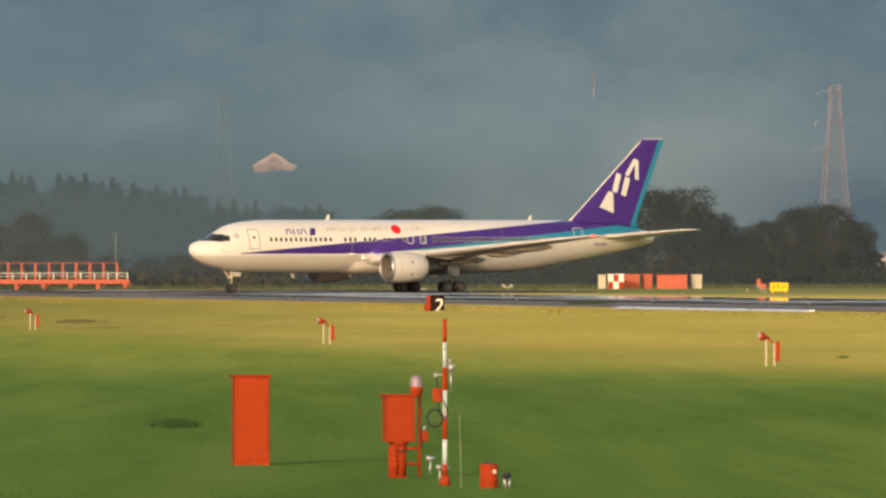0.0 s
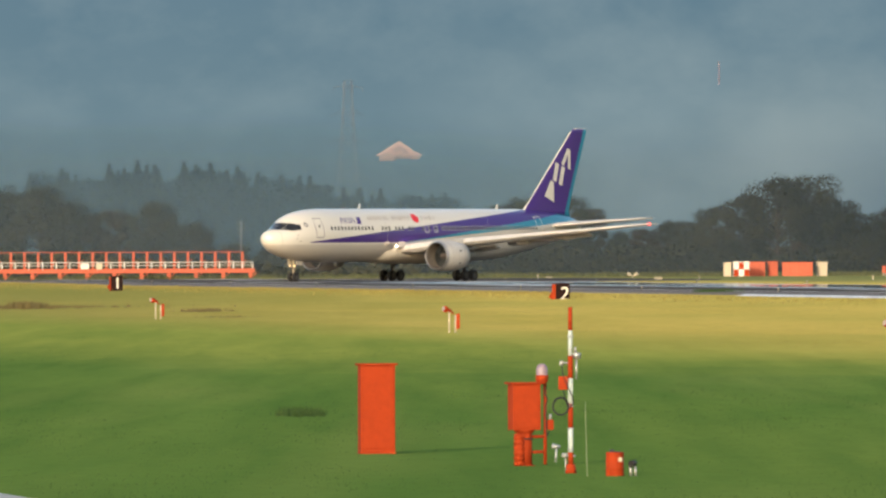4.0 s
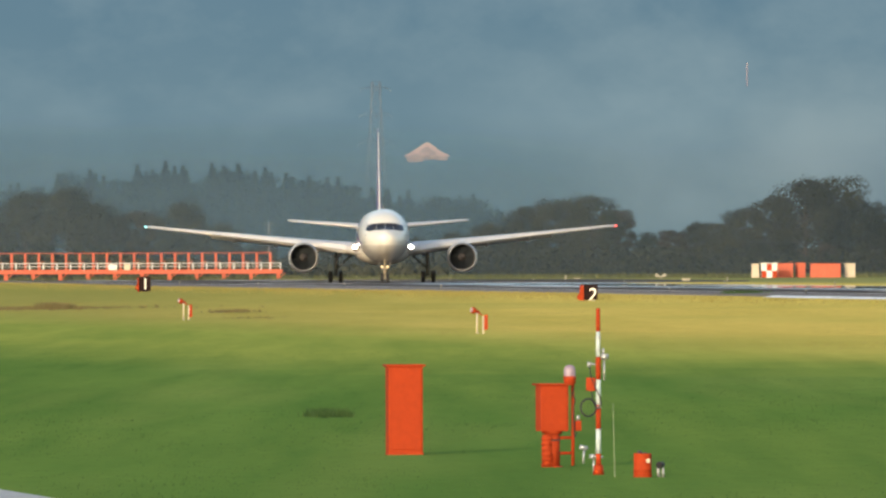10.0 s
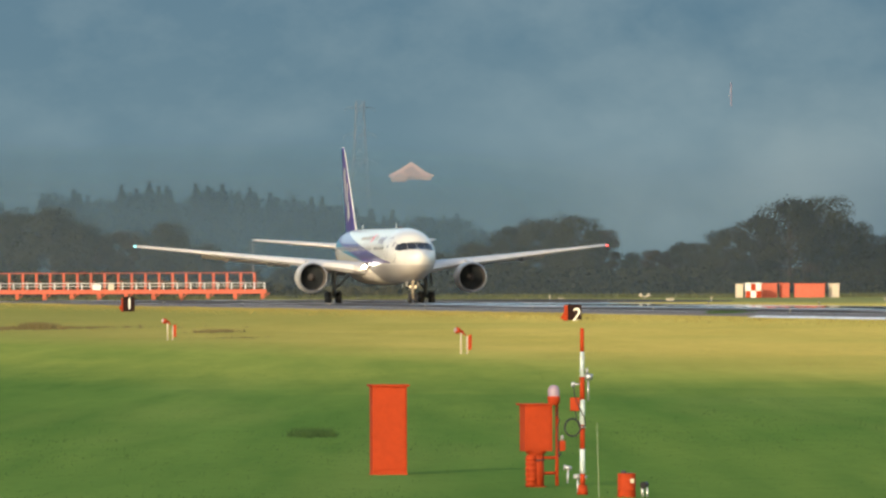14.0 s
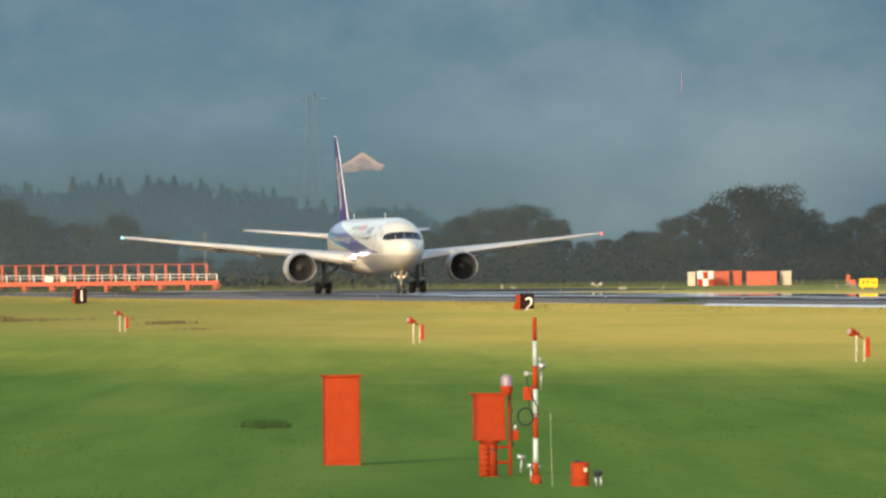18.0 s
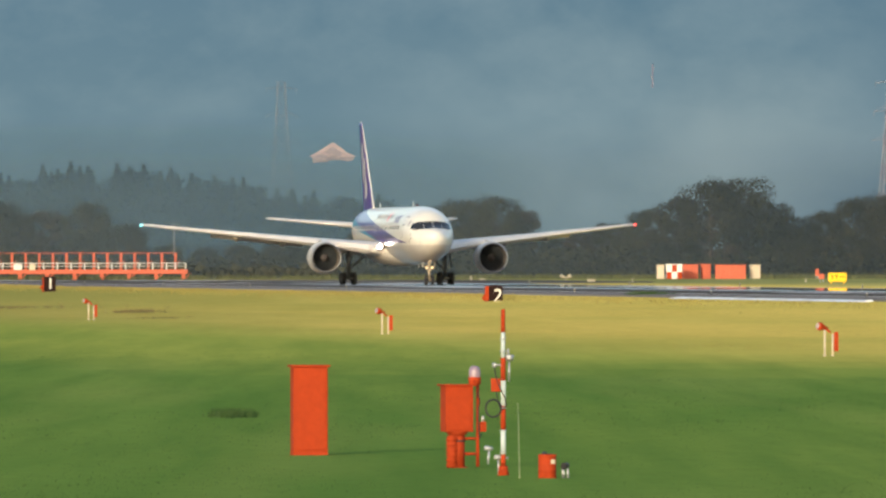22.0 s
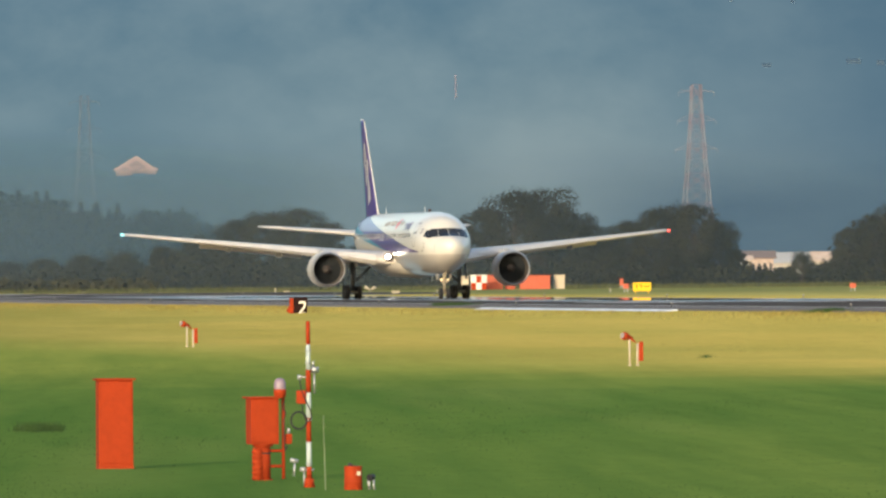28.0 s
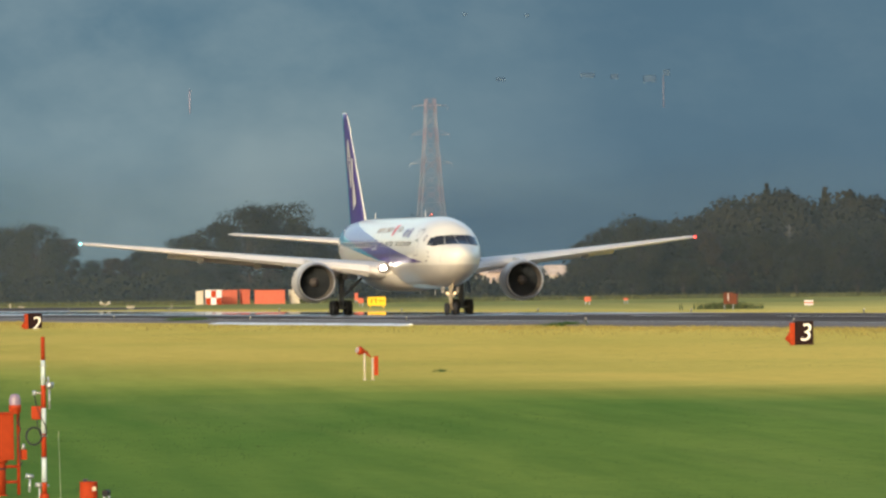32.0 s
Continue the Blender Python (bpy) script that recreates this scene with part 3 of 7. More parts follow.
def build_trees():
    kinds = []
    for i, (h, s, leaf) in enumerate(((13, 5.2, LEAF), (13, 6.2, LEAF), (13, 4.6, LEAF_BROWN), (13, 5.6, LEAF), (13, 7.0, LEAF))):
        t = broad_tree(11 + i, h, s, leaf, label=("dark green broadleaf tree at the edge of the airfield", "wide dark broadleaf tree at the edge of the airfield",
                       "brownish autumn broadleaf tree at the edge of the airfield", "dark green broadleaf tree at the edge of the airfield", "broad spreading dark tree at the edge of the airfield")[i])
        t["tall"] = h * 1.0
        kinds.append(t)
    # place across, depth, top, kind, width
    rows = [(-170, 1950, 385, 1, 1.0), (-60, 1930, 395, 2, 1.0), (60, 1900, 350, 0, 1.05), (135, 1880, 342, 3, 1.0), (255, 1900, 384, 2, 1.1), (335, 1920, 372, 1, 1.0), (410, 1950, 410, 4, 1.0),
            (-10, 1860, 400, 4, 1.0), (185, 1980, 372, 1, 1.0),
            (480, 1960, 446, 1, 1.3), (545, 1940, 452, 4, 1.3), (610, 1960, 446, 3, 1.4), (680, 1950, 440, 1, 1.4), (750, 1960, 436, 4, 1.3), (820, 1950, 425, 0, 1.3), (880, 1945, 408, 3, 1.2),
            (945, 1900, 378, 0, 1.0), (1010, 1880, 366, 3, 1.0), (1065, 1870, 362, 1, 1.0), (1110, 1890, 385, 2, 0.9),
            (1165, 1900, 428, 4, 1.1), (1205, 1880, 422, 2, 1.1), (1250, 1890, 408, 0, 1.1), (1290, 1880, 412, 1, 1.0), (1330, 1870, 384, 3, 1.0),
            (1385, 1850, 362, 0, 1.0), (1440, 1840, 334, 1, 1.0), (1490, 1845, 332, 4, 0.85), (1540, 1850, 368, 3, 1.0), (1585, 1855, 396, 1, 1.0), (1640, 1860, 386, 0, 1.1), (1700, 1850, 362, 3, 1.0),
            (1760, 1840, 360, 1, 0.95), (1805, 1850, 392, 4, 0.8), (1835, 1860, 440, 2, 1.0),
            (1600, 1800, 440, 4, 1.0), (1480, 1800, 446, 2, 1.0), (1360, 1810, 446, 4, 1.0), (1710, 1800, 436, 1, 1.0),
            (1870, 1830, 478, 1, 1.6), (1920, 1825, 474, 4, 1.6), (1965, 1830, 466, 3, 1.3), (2005, 1835, 462, 1, 1.2), (1950, 1800, 447, 4, 0.9),
            (2035, 1850, 402, 0, 0.9), (2080, 1840, 380, 3, 1.0), (2135, 1830, 362, 1, 1.0), (2195, 1840, 372, 4, 0.9), (2250, 1840, 385, 2, 1.0), (2300, 1850, 392, 0, 1.0), (2360, 1830, 388, 3, 1.1),
            (2420, 1820, 398, 1, 1.1), (2490, 1820, 380, 4, 1.0), (2560, 1830, 372, 0, 1.0), (2630, 1830, 366, 3, 1.0), (2700, 1830, 360, 1, 1.0),
            (2120, 1790, 440, 4, 1.1), (2210, 1790, 436, 1, 1.1), (2310, 1790, 440, 2, 1.1), (2410, 1790, 436, 3, 1.1), (2520, 1790, 432, 4, 1.1), (2620, 1790, 430, 0, 1.1)]
    rng = random.Random(5)
    for px, depth, top, k, w in rows:
        place(kinds[k], px, depth, top, turn=rng.uniform(0, 360), wide=w)
    for t in kinds:
        for o in (t, *t.children_recursive):
            bpy.data.objects.remove(o)


def woods(name, seed, outline, depth, deep, spacing, label, leaf, conifers=0.5, small=1.0, thick=30):
    """A far wood that nobody could count, whose tops follow an outline of (across, top) points."""
    rng = np.random.default_rng(seed)
    clumps = []
    px = outline[0][0]
    while px < outline[-1][0]:
        px += spacing * (0.4 + 1.2 * rng.random())
        for (a, ta), (b, tb) in zip(outline, outline[1:]):
            if a <= px <= b:
                top = ta + (tb - ta) * (px - a) / (b - a)
                break
        else:
            break
        rows = 4 if small == 1.0 else 5
        for layer in range(rows):
            d = depth + deep * layer * 0.25 + rng.random() * deep * 0.2
            tall_px = (top + (rows - 1 - layer) * (468 - top) * 0.68 / (rows - 1) + rng.normal() * 7)
            x = (px + rng.normal() * spacing * 0.5 - 784) * d / FOCAL
            h = (468 - tall_px) * d / FOCAL + EYE - 1
            if rng.random() < conifers:
                n = 9
                for k in range(n):
                    u = k / (n - 1)
                    clumps.append((x, d, h * (1 - 0.03 - 0.5 * u * min(1, 14 / h)), 0.05 + u * 3.1, 0.7))
            else:
                for k in range(6):
                    clumps.append((x + rng.normal() * 2.0, d + rng.normal() * 2, max(0.5, h - (2.4 + rng.random() * 5) * small), (1.7 + rng.random() * 1.5) * small, 0.8))
            if small == 1.0:
                clumps.append((x + rng.normal() * 2.5, d, max(2, h - 6.5), 3.0, 0.9))
            for k in range(1, 3):
                clumps.append((x + rng.normal() * 2, d, max(2 * small, h - 8 * small) * (k + 0.5) / 3, 3.2 * small, 1.2))
    ob = foliage(name, leaf_cloud(rng, clumps, thick, 0.48 if small == 1.0 else 0.42), leaf)
    tagged(ob, label, "woods", kind="stuff")


build_trees()
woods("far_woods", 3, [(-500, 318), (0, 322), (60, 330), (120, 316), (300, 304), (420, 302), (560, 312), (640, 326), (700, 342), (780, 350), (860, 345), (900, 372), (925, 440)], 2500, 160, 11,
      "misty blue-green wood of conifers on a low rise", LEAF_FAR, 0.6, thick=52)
woods("hedgerow", 21, [(-300, 452), (0, 446), (300, 455), (420, 462), (560, 458), (800, 452), (900, 440), (1130, 440), (1300, 440), (1560, 438), (1830, 452), (1880, 478), (2000, 472), (2060, 446), (2200, 438), (2800, 436)], 1795, 70, 9,
      "dense dark hedge and undergrowth below the trees", LEAF, 0.0, 0.4, 18)
woods("scrub", 33, [(-520, 462), (-200, 458), (120, 457), (260, 462), (330, 470), (420, 478), (520, 484), (640, 490), (760, 492)], 1742, 20, 8,
      "low olive scrub and tall weeds behind the antenna array", LEAF_SCRUB, 0.0, 0.22, 22)
woods("far_woods", 8, [(2040, 424), (2090, 380), (2125, 356), (2184, 348), (2268, 345), (2284, 316), (2330, 300), (2370, 300), (2395, 284), (2428, 296), (2449, 321), (2471, 306), (2506, 299), (2525, 316), (2552, 304), (2640, 300), (2800, 302)], 1960, 110, 13,
      "dark wood of mixed trees behind the field edge", LEAF_EDGE, 0.06, thick=60)


# ---- mist: thin uneven tinted sheets that stand in for the haze before the trees ----
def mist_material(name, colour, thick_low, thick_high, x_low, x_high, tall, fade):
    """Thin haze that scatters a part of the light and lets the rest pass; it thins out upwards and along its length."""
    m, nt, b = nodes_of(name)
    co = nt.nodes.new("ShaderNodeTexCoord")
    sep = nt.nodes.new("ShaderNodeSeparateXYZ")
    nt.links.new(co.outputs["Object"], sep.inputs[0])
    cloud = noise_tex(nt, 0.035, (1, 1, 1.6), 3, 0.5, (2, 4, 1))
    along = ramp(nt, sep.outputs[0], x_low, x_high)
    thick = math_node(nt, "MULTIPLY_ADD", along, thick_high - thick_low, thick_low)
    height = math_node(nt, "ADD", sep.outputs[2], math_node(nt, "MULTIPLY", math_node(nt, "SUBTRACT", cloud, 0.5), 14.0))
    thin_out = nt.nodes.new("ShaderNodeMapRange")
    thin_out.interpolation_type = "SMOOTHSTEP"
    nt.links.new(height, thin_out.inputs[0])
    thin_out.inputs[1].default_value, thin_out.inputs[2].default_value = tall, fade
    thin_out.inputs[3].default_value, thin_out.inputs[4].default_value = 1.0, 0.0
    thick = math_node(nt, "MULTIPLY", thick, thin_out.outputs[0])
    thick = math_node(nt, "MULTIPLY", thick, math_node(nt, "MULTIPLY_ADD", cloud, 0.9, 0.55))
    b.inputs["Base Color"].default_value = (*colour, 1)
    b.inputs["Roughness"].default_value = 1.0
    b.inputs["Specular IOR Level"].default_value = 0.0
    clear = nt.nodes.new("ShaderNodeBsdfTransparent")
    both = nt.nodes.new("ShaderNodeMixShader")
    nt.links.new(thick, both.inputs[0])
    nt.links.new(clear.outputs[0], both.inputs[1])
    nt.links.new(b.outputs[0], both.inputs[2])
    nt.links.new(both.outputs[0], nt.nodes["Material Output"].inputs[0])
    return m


def mist_bank(px0, px1, depths, top, material, label):
    """Rolling sheets, one behind another, each bent and billowing a little."""
    for seed, depth in enumerate(depths):
        xs = np.linspace((px0 - 784) * depth / FOCAL, (px1 - 784) * depth / FOCAL, 70)
        zs = np.linspace(0.4, top, 14)
        verts = [(x, depth + 2.2 * noise.noise((x * 0.03, z * 0.06, seed * 7.3)), z) for z in zs for x in xs]
        n = len(xs)
        faces = [(k * n + i, k * n + i + 1, (k + 1) * n + i + 1, (k + 1) * n + i) for k in range(len(zs) - 1) for i in range(n - 1)]
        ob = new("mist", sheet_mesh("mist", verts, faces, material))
        for f in ob.data.polygons:
            f.use_smooth = True
        tagged(ob, label, "mist", kind="stuff")


mist_bank(-330, 2900, (1729, 1783), 30, mist_material("grey_haze_sheet", (0.062, 0.089, 0.116), 0.23, 0.14, -30, 60, 12, 24), "thin grey sheet standing in for the haze before the trees")
mist_bank(-420, 1150, (2240, 2330, 2420), 40, mist_material("blue_haze_sheet", (0.050, 0.104, 0.166), 0.19, 0.0, 8, 36, 15, 30), "blue-grey sheet standing in for the haze before the far wood")


# ---- grass blades and weeds ----
def blades(name, spots, tall, wide, count, leaf, label, category="grass", seed=4, spread=0.12):
    rng = np.random.default_rng(seed)
    verts, faces = [], []
    for x, y, z in spots:
        for _ in range(count):
            a = rng.random() * 6.283
            h = tall * (0.5 + rng.random())
            dx, dy = rng.normal(size=2) * spread
            lx, ly = rng.normal(size=2) * h * 0.35
            w = wide * (0.6 + 0.8 * rng.random())
            cx, cy = math.cos(a) * w, math.sin(a) * w
            k = len(verts)
            verts += [(x + dx - cx, y + dy - cy, z - 0.02), (x + dx + cx, y + dy + cy, z - 0.02), (x + dx + lx, y + dy + ly, z + h)]
            faces.append((k, k + 1, k + 2))
    ob = new(name, sheet_mesh(name, verts, faces, leaf))
    tagged(ob, label, category, kind="stuff")


LEAF_BUSH = leaf_material("bush_leaves", (0.045, 0.06, 0.022), (0.075, 0.09, 0.033))


def build_grass():
    rng = random.Random(12)
    green, dry, edge = [], [], []
    while len(green) < 3000:
        d = 205 + 420 * rng.random() ** 1.6
        px = rng.uniform(-60, 2640)
        x, y, z = spot(px, d)
        p = beside(x, y)
        keep = 0.5 + 0.9 * noise.noise((x * 0.25, y * 0.05, 2))
        if p > 100 + 14 * noise.noise((x * 0.05, y * 0.02, 7)) and rng.random() < keep and not 152 < p < 168:
            green.append((x, y, z))
    while len(dry) < 3000:
        d = rng.uniform(520, 1150)
        px = rng.uniform(-60, 2640)
        x, y, z = spot(px, d)
        p = beside(x, y)
        if 33 < p < 88 and rng.random() < 0.4 + noise.noise((x * 0.12, y * 0.03, 4)):
            dry.append((x, y, z))
    for _ in range(9000):
        q = rng.uniform(-760, 170)
        off = 29.2 + abs(rng.gauss(0, 2.2)) + 0.9 * noise.noise((q * 0.05, 0, 1))
        v = RUN @ Vector((-off, q, 0))
        if (noise.noise((q * 0.04, 3, 0)) > -0.3 or rng.random() < 0.7) and not (-507 < q < -330 and off < 31.5):
            edge.append((v.x, v.y, ground_height(v.x, v.y) - 0.03))
    blades("grass", green, 0.035, 0.01, 6, LEAF_GREEN, "short green grass blades on the airfield", seed=1, spread=0.9)
    blades("grass", dry, 0.03, 0.02, 7, LEAF_DRY, "longer dry yellow grass beside the runway", seed=2, spread=1.2)
    blades("grass", edge, 0.15, 0.035, 5, LEAF_DRY, "uneven dry grass along the runway shoulder", seed=3, spread=0.6)
    rough = []
    while len(rough) < 4200:
        px, d = rng.uniform(-420, 2700), rng.uniform(1690, 1790)
        x, y, z = spot(px, d)
        if beside(x, y) < -40 or y > 1560:
            rough.append((x, y, z))
    blades("grass", rough, 0.55, 0.1, 6, LEAF_ROUGH, "tall rough grass along the foot of the hedge", seed=5, spread=0.8)
    for px, d, wide, deep, n, tall, leaf, label in ((600, 324, 0.5, 1.5, 120, 0.15, LEAF_WEED, "dark patch of coarse weeds in the mown grass"), (70, 930, 7.5, 9.0, 620, 0.19, LEAF_DEAD, "brownish patch of tall dead weeds"),
                                         (110, 925, 1.3, 2.0, 150, 0.42, LEAF_DEAD, "upright brown stalks of dead weeds"), (425, 860, 1.4, 3.0, 150, 0.2, LEAF_DEAD, "small tuft of dead weeds in the grass"), (1335, 925, 1.6, 1.2, 190, 0.28, LEAF_WEED, "dark green tuft of tall grass at the runway edge"),
                                         (1995, 770, 1.1, 0.8, 150, 0.22, LEAF_WEED, "dark green tuft of tall grass at the runway edge"), (1775, 530, 0.25, 0.8, 14, 0.1, LEAF_WEED, "single weed tuft in the dry grass"),
                                         (2290, 1035, 2.0, 1.6, 380, 0.42, LEAF_BUSH, "bushy weeds round a marker beyond the runway"), (468, 790, 1.8, 4.0, 60, 0.1, LEAF_DEAD, "thin patch of dead weeds in the grass")):
        spots = []
        for _ in range(n):
            x, y, z = spot(px, d)
            x, y = x + rng.gauss(0, wide * 0.5), y + rng.gauss(0, deep)
            spots.append((x, y, ground_height(x, y)))
        blades("weeds", spots, tall, tall * 0.12, 6, leaf, label, "weeds", seed=n, spread=0.1)


build_grass()


# ---- fixtures on the field ----
def steel_cabinet():
    x, y, z = spot(730.5, 261)
    root = thing("equipment_cabinet", pose(x, y, z, 0, 0, 8.5), "tall orange-painted steel equipment cabinet standing in the grass", "cabinet")
    w, d, h = 0.70, 0.42, 1.78
    bm = bmesh.new()
    box(bm, (0, 0, h / 2), (w, d, h), 0.012)
    part("body", bm, ORANGE, root)
    bm = bmesh.new()
    box(bm, (0, 0, h + 0.018), (w + 0.1, d + 0.1, 0.045), 0.012)
    part("roof", bm, ORANGE, root)
    bm = bmesh.new()
    box(bm, (0.01, -d / 2 - 0.012, h * 0.52), (w - 0.08, 0.022, h - 0.16), 0.006)
    door = part("door", bm, ORANGE, root)
    bm = bmesh.new()
    box(bm, (0, 0, 0.0), (w + 0.02, d + 0.02, 0.08), 0.008)
    part("plinth", bm, ORANGE, root)


def beacon_box():
    x, y, z = spot(992, 245)
    root = thing("control_box", pose(x, y, z - 0.02, 0, 0, 14) @ Matrix.Scale(0.965, 4), "orange control box on a thick pedestal with a clear warning lamp", "control box")
    bm = bmesh.new()
    box(bm, (0, 0, 1.18), (0.56, 0.42, 0.90), 0.012)
    body = part("body", bm, ORANGE, root)
    bm = bmesh.new()
    box(bm, (0, 0, 1.645), (0.68, 0.52, 0.035), 0.008)
    part("roof", bm, ORANGE, root)
    bm = bmesh.new()
    box(bm, (0.0, -0.222, 1.18), (0.47, 0.02, 0.8), 0.005)
    door = part("door", bm, ORANGE, root)
    bm = bmesh.new()
    rod(bm, (0, 0, 0), (0, 0, 0.74), 0.155, 0.155, 16)
    rod(bm, (0, 0, 0.68), (0, 0, 0.74), 0.2, 0.2, 16)
    rod(bm, (0, 0, 0.0), (0, 0, 0.05), 0.22, 0.2, 16)
    part("pedestal", bm, ORANGE, root)
    bm = bmesh.new()
    rod(bm, (-0.13, -0.1, 0.0), (-0.13, -0.1, 0.66), 0.1, 0.1, 14)
    conduit = part("conduit", bm, ORANGE, root, "ribbed orange conduit")
    for k in range(6):
        bm = bmesh.new()
        rod(bm, (-0.13, -0.1, 0.06 + 0.1 * k), (-0.13, -0.1, 0.1 + 0.1 * k), 0.116, 0.116, 14)
        part("conduit_rib", bm, ORANGE, conduit)
    bm = bmesh.new()
    rod(bm, (0, 0, 0.54), (0, 0, 0.57), 0.166, 0.166, 16)
    part("pedestal_band", bm, DARK_METAL, root, "dark clamp band")
    # the lamp's stand beside the box
    bm = bmesh.new()
    rod(bm, (0.42, 0.0, 0.05), (0.42, 0, 1.68), 0.035, 0.035, 10)
    for h in (0.3, 0.6):
        rod(bm, (0.1, 0, h), (0.42, 0, h), 0.03, 0.03, 8)
    rod(bm, (0.30, 0, 1.66), (0.42, 0, 1.66), 0.025, 0.025, 8)
    part("stand", bm, ORANGE, root)
    bm = bmesh.new()
    lathe(bm, [(1.62, 0.05), (1.66, 0.115), (1.76, 0.125), (1.80, 0.125), (1.80, 0.0)], 18, "z", (0.36, 0, 0.0))
    lampbase = part("lamp_base", bm, ORANGE, root)
    bm = bmesh.new()
    lathe(bm, [(1.80, 0.115), (1.92, 0.115), (1.99, 0.09), (2.02, 0.04), (2.025, 0.0)], 18, "z", (0.36, 0, 0))
    part("lamp_dome", bm, LAMP_GLASS, root, "clear ribbed glass dome")
    bm = bmesh.new()
    rod(bm, (0.36, 0, 1.8), (0.36, 0, 1.93), 0.05, 0.05, 10)
    part("bulb", bm, RED_LENS, lampbase)
    bm = bmesh.new()
    box(bm, (0.52, -0.02, 0.83), (0.12, 0.1, 0.2), 0.015)
    jb = part("junction_box", bm, ORANGE, root)
    bm = bmesh.new()
    rod(bm, (0.52, -0.02, 0.93), (0.52, -0.02, 1.04), 0.035, 0.03, 10)
    part("socket", bm, GREY_METAL, jb, "pale plastic socket")
    bm = bmesh.new()
    pts = [(0.44, -0.03, 1.58), (0.4, -0.06, 1.45), (0.46, -0.06, 1.33), (0.42, -0.05, 1.2), (0.44, -0.05, 0.6), (0.5, -0.02, 0.7)]
    for a, b_ in zip(pts, pts[1:]):
        rod(bm, a, b_, 0.012, 0.012, 6)
    part("cable", bm, CABLE, root)


def striped_pole():
    x, y, z = spot(1074, 236.5)
    root = thing("striped_pole", pose(x, y, z, 0, 0, 0) @ Matrix.Scale(0.903, 4), "red and white striped pole with sensors and a coiled black cable", "pole")
    top = 3.36
    levels = [0.0, 0.2, 0.43, 0.93, 1.41, 1.92, 2.38, 2.89, top]
    for i, (a, b_) in enumerate(zip(levels, levels[1:])):
        bm = bmesh.new()
        r0, r1 = (0.12, 0.085) if i == 0 else ((0.075, 0.06) if i < 6 else (0.045, 0.042))
        if 0 < i < 6:
            r0 = r1 = 0.052
        rod(bm, (0, 0, a), (0, 0, b_), r0, r1, 14)
        red = i in (0, 1, 3, 5, 7)
        part("red_band" if red else "white_band", bm, ORANGE if red else PALE_BAND, root)
    for h in (0.47, 0.9, 1.35, 2.5, 2.75):
        bm = bmesh.new()
        rod(bm, (0, 0, h), (0, 0, h + 0.03), 0.062, 0.062, 12)
        part("clamp", bm, GREY_METAL, root)
    bm = bmesh.new()
    rod(bm, (0.05, 0, 2.38), (0.16, -0.02, 2.38), 0.02, 0.02, 8)
    rod(bm, (0.13, -0.02, 2.32), (0.13, -0.02, 2.44), 0.075, 0.085, 14)
    rod(bm, (0.10, -0.02, 2.44), (0.10, -0.02, 2.56), 0.03, 0.02, 8)
    rod(bm, (0.12, -0.02, 1.9), (0.12, -0.02, 2.32), 0.022, 0.022, 8)
    part("sensor", bm, GREY_METAL, root, "grey metal sensor housing")
    bm = bmesh.new()
    rod(bm, (-0.16, -0.02, 2.24), (0, 0, 2.22), 0.018, 0.018, 8)
    rod(bm, (-0.18, -0.02, 2.18), (-0.18, -0.02, 2.28), 0.045, 0.04, 12)
    part("bracket", bm, GREY_METAL, root)
    bm = bmesh.new()
    box(bm, (-0.15, -0.03, 1.83), (0.19, 0.12, 0.27), 0.012)
    part("junction_box", bm, ORANGE, root)
    bm = bmesh.new()
    for k in range(3):
        r = 0.165 - 0.008 * k
        pts = [(-0.20 + r * math.cos(a / 16 * 2 * math.pi), -0.05 - 0.015 * k, 1.36 + 1.12 * r * math.sin(a / 16 * 2 * math.pi)) for a in range(17)]
        for a, b_ in zip(pts, pts[1:]):
            rod(bm, a, b_, 0.012, 0.012, 5, caps=False)
    pts = [(-0.18, -0.04, 2.2), (-0.15, -0.08, 2.0), (-0.06, -0.09, 1.75), (0.04, -0.08, 1.56), (0.06, -0.07, 1.42), (-0.02, -0.07, 1.33)]
    for a, b_ in zip(pts, pts[1:]):
        rod(bm, a, b_, 0.013, 0.013, 6)
    pts = [(-0.14, -0.06, 1.7), (-0.11, -0.07, 1.5), (-0.05, -0.07, 1.34)]
    for a, b_ in zip(pts, pts[1:]):
        rod(bm, a, b_, 0.012, 0.012, 6)
    part("coiled_cable", bm, CABLE, root, "coil of black cable")
    bm = bmesh.new()
    rod(bm, (-0.16, 0, 0.36), (0.1, 0, 0.36), 0.025, 0.025, 8)
    rod(bm, (-0.12, 0, 0.33), (-0.12, 0, 0.42), 0.07, 0.06, 12)
    rod(bm, (-0.1, 0, 0.02), (-0.1, 0, 0.34), 0.02, 0.02, 8)
    part("foot_bracket", bm, GREY_METAL, root)
    # small stake beside it
    bm = bmesh.new()
    rod(bm, (0, 0, -0.05), (0.02, 0, 0.3), 0.022, 0.022, 8)
    rod(bm, (-0.07, 0, 0.32), (0.09, 0, 0.3), 0.05, 0.035, 8)
    xx, yy, zz = spot(1047, 249)
    solid("ground_spike", bm, GREY_METAL, "small grey metal spike lamp pushed into the grass", "marker", at=pose(xx, yy, zz))
    bm = bmesh.new()
    rod(bm, (0, 0, -0.05), (-0.03, 0, 1.35), 0.009, 0.006, 6)
    xx, yy, zz = spot(1103, 233.5)
    solid("thin_rod", bm, ROD, "thin pale rod standing upright in the grass", "rod", at=pose(xx, yy, zz))


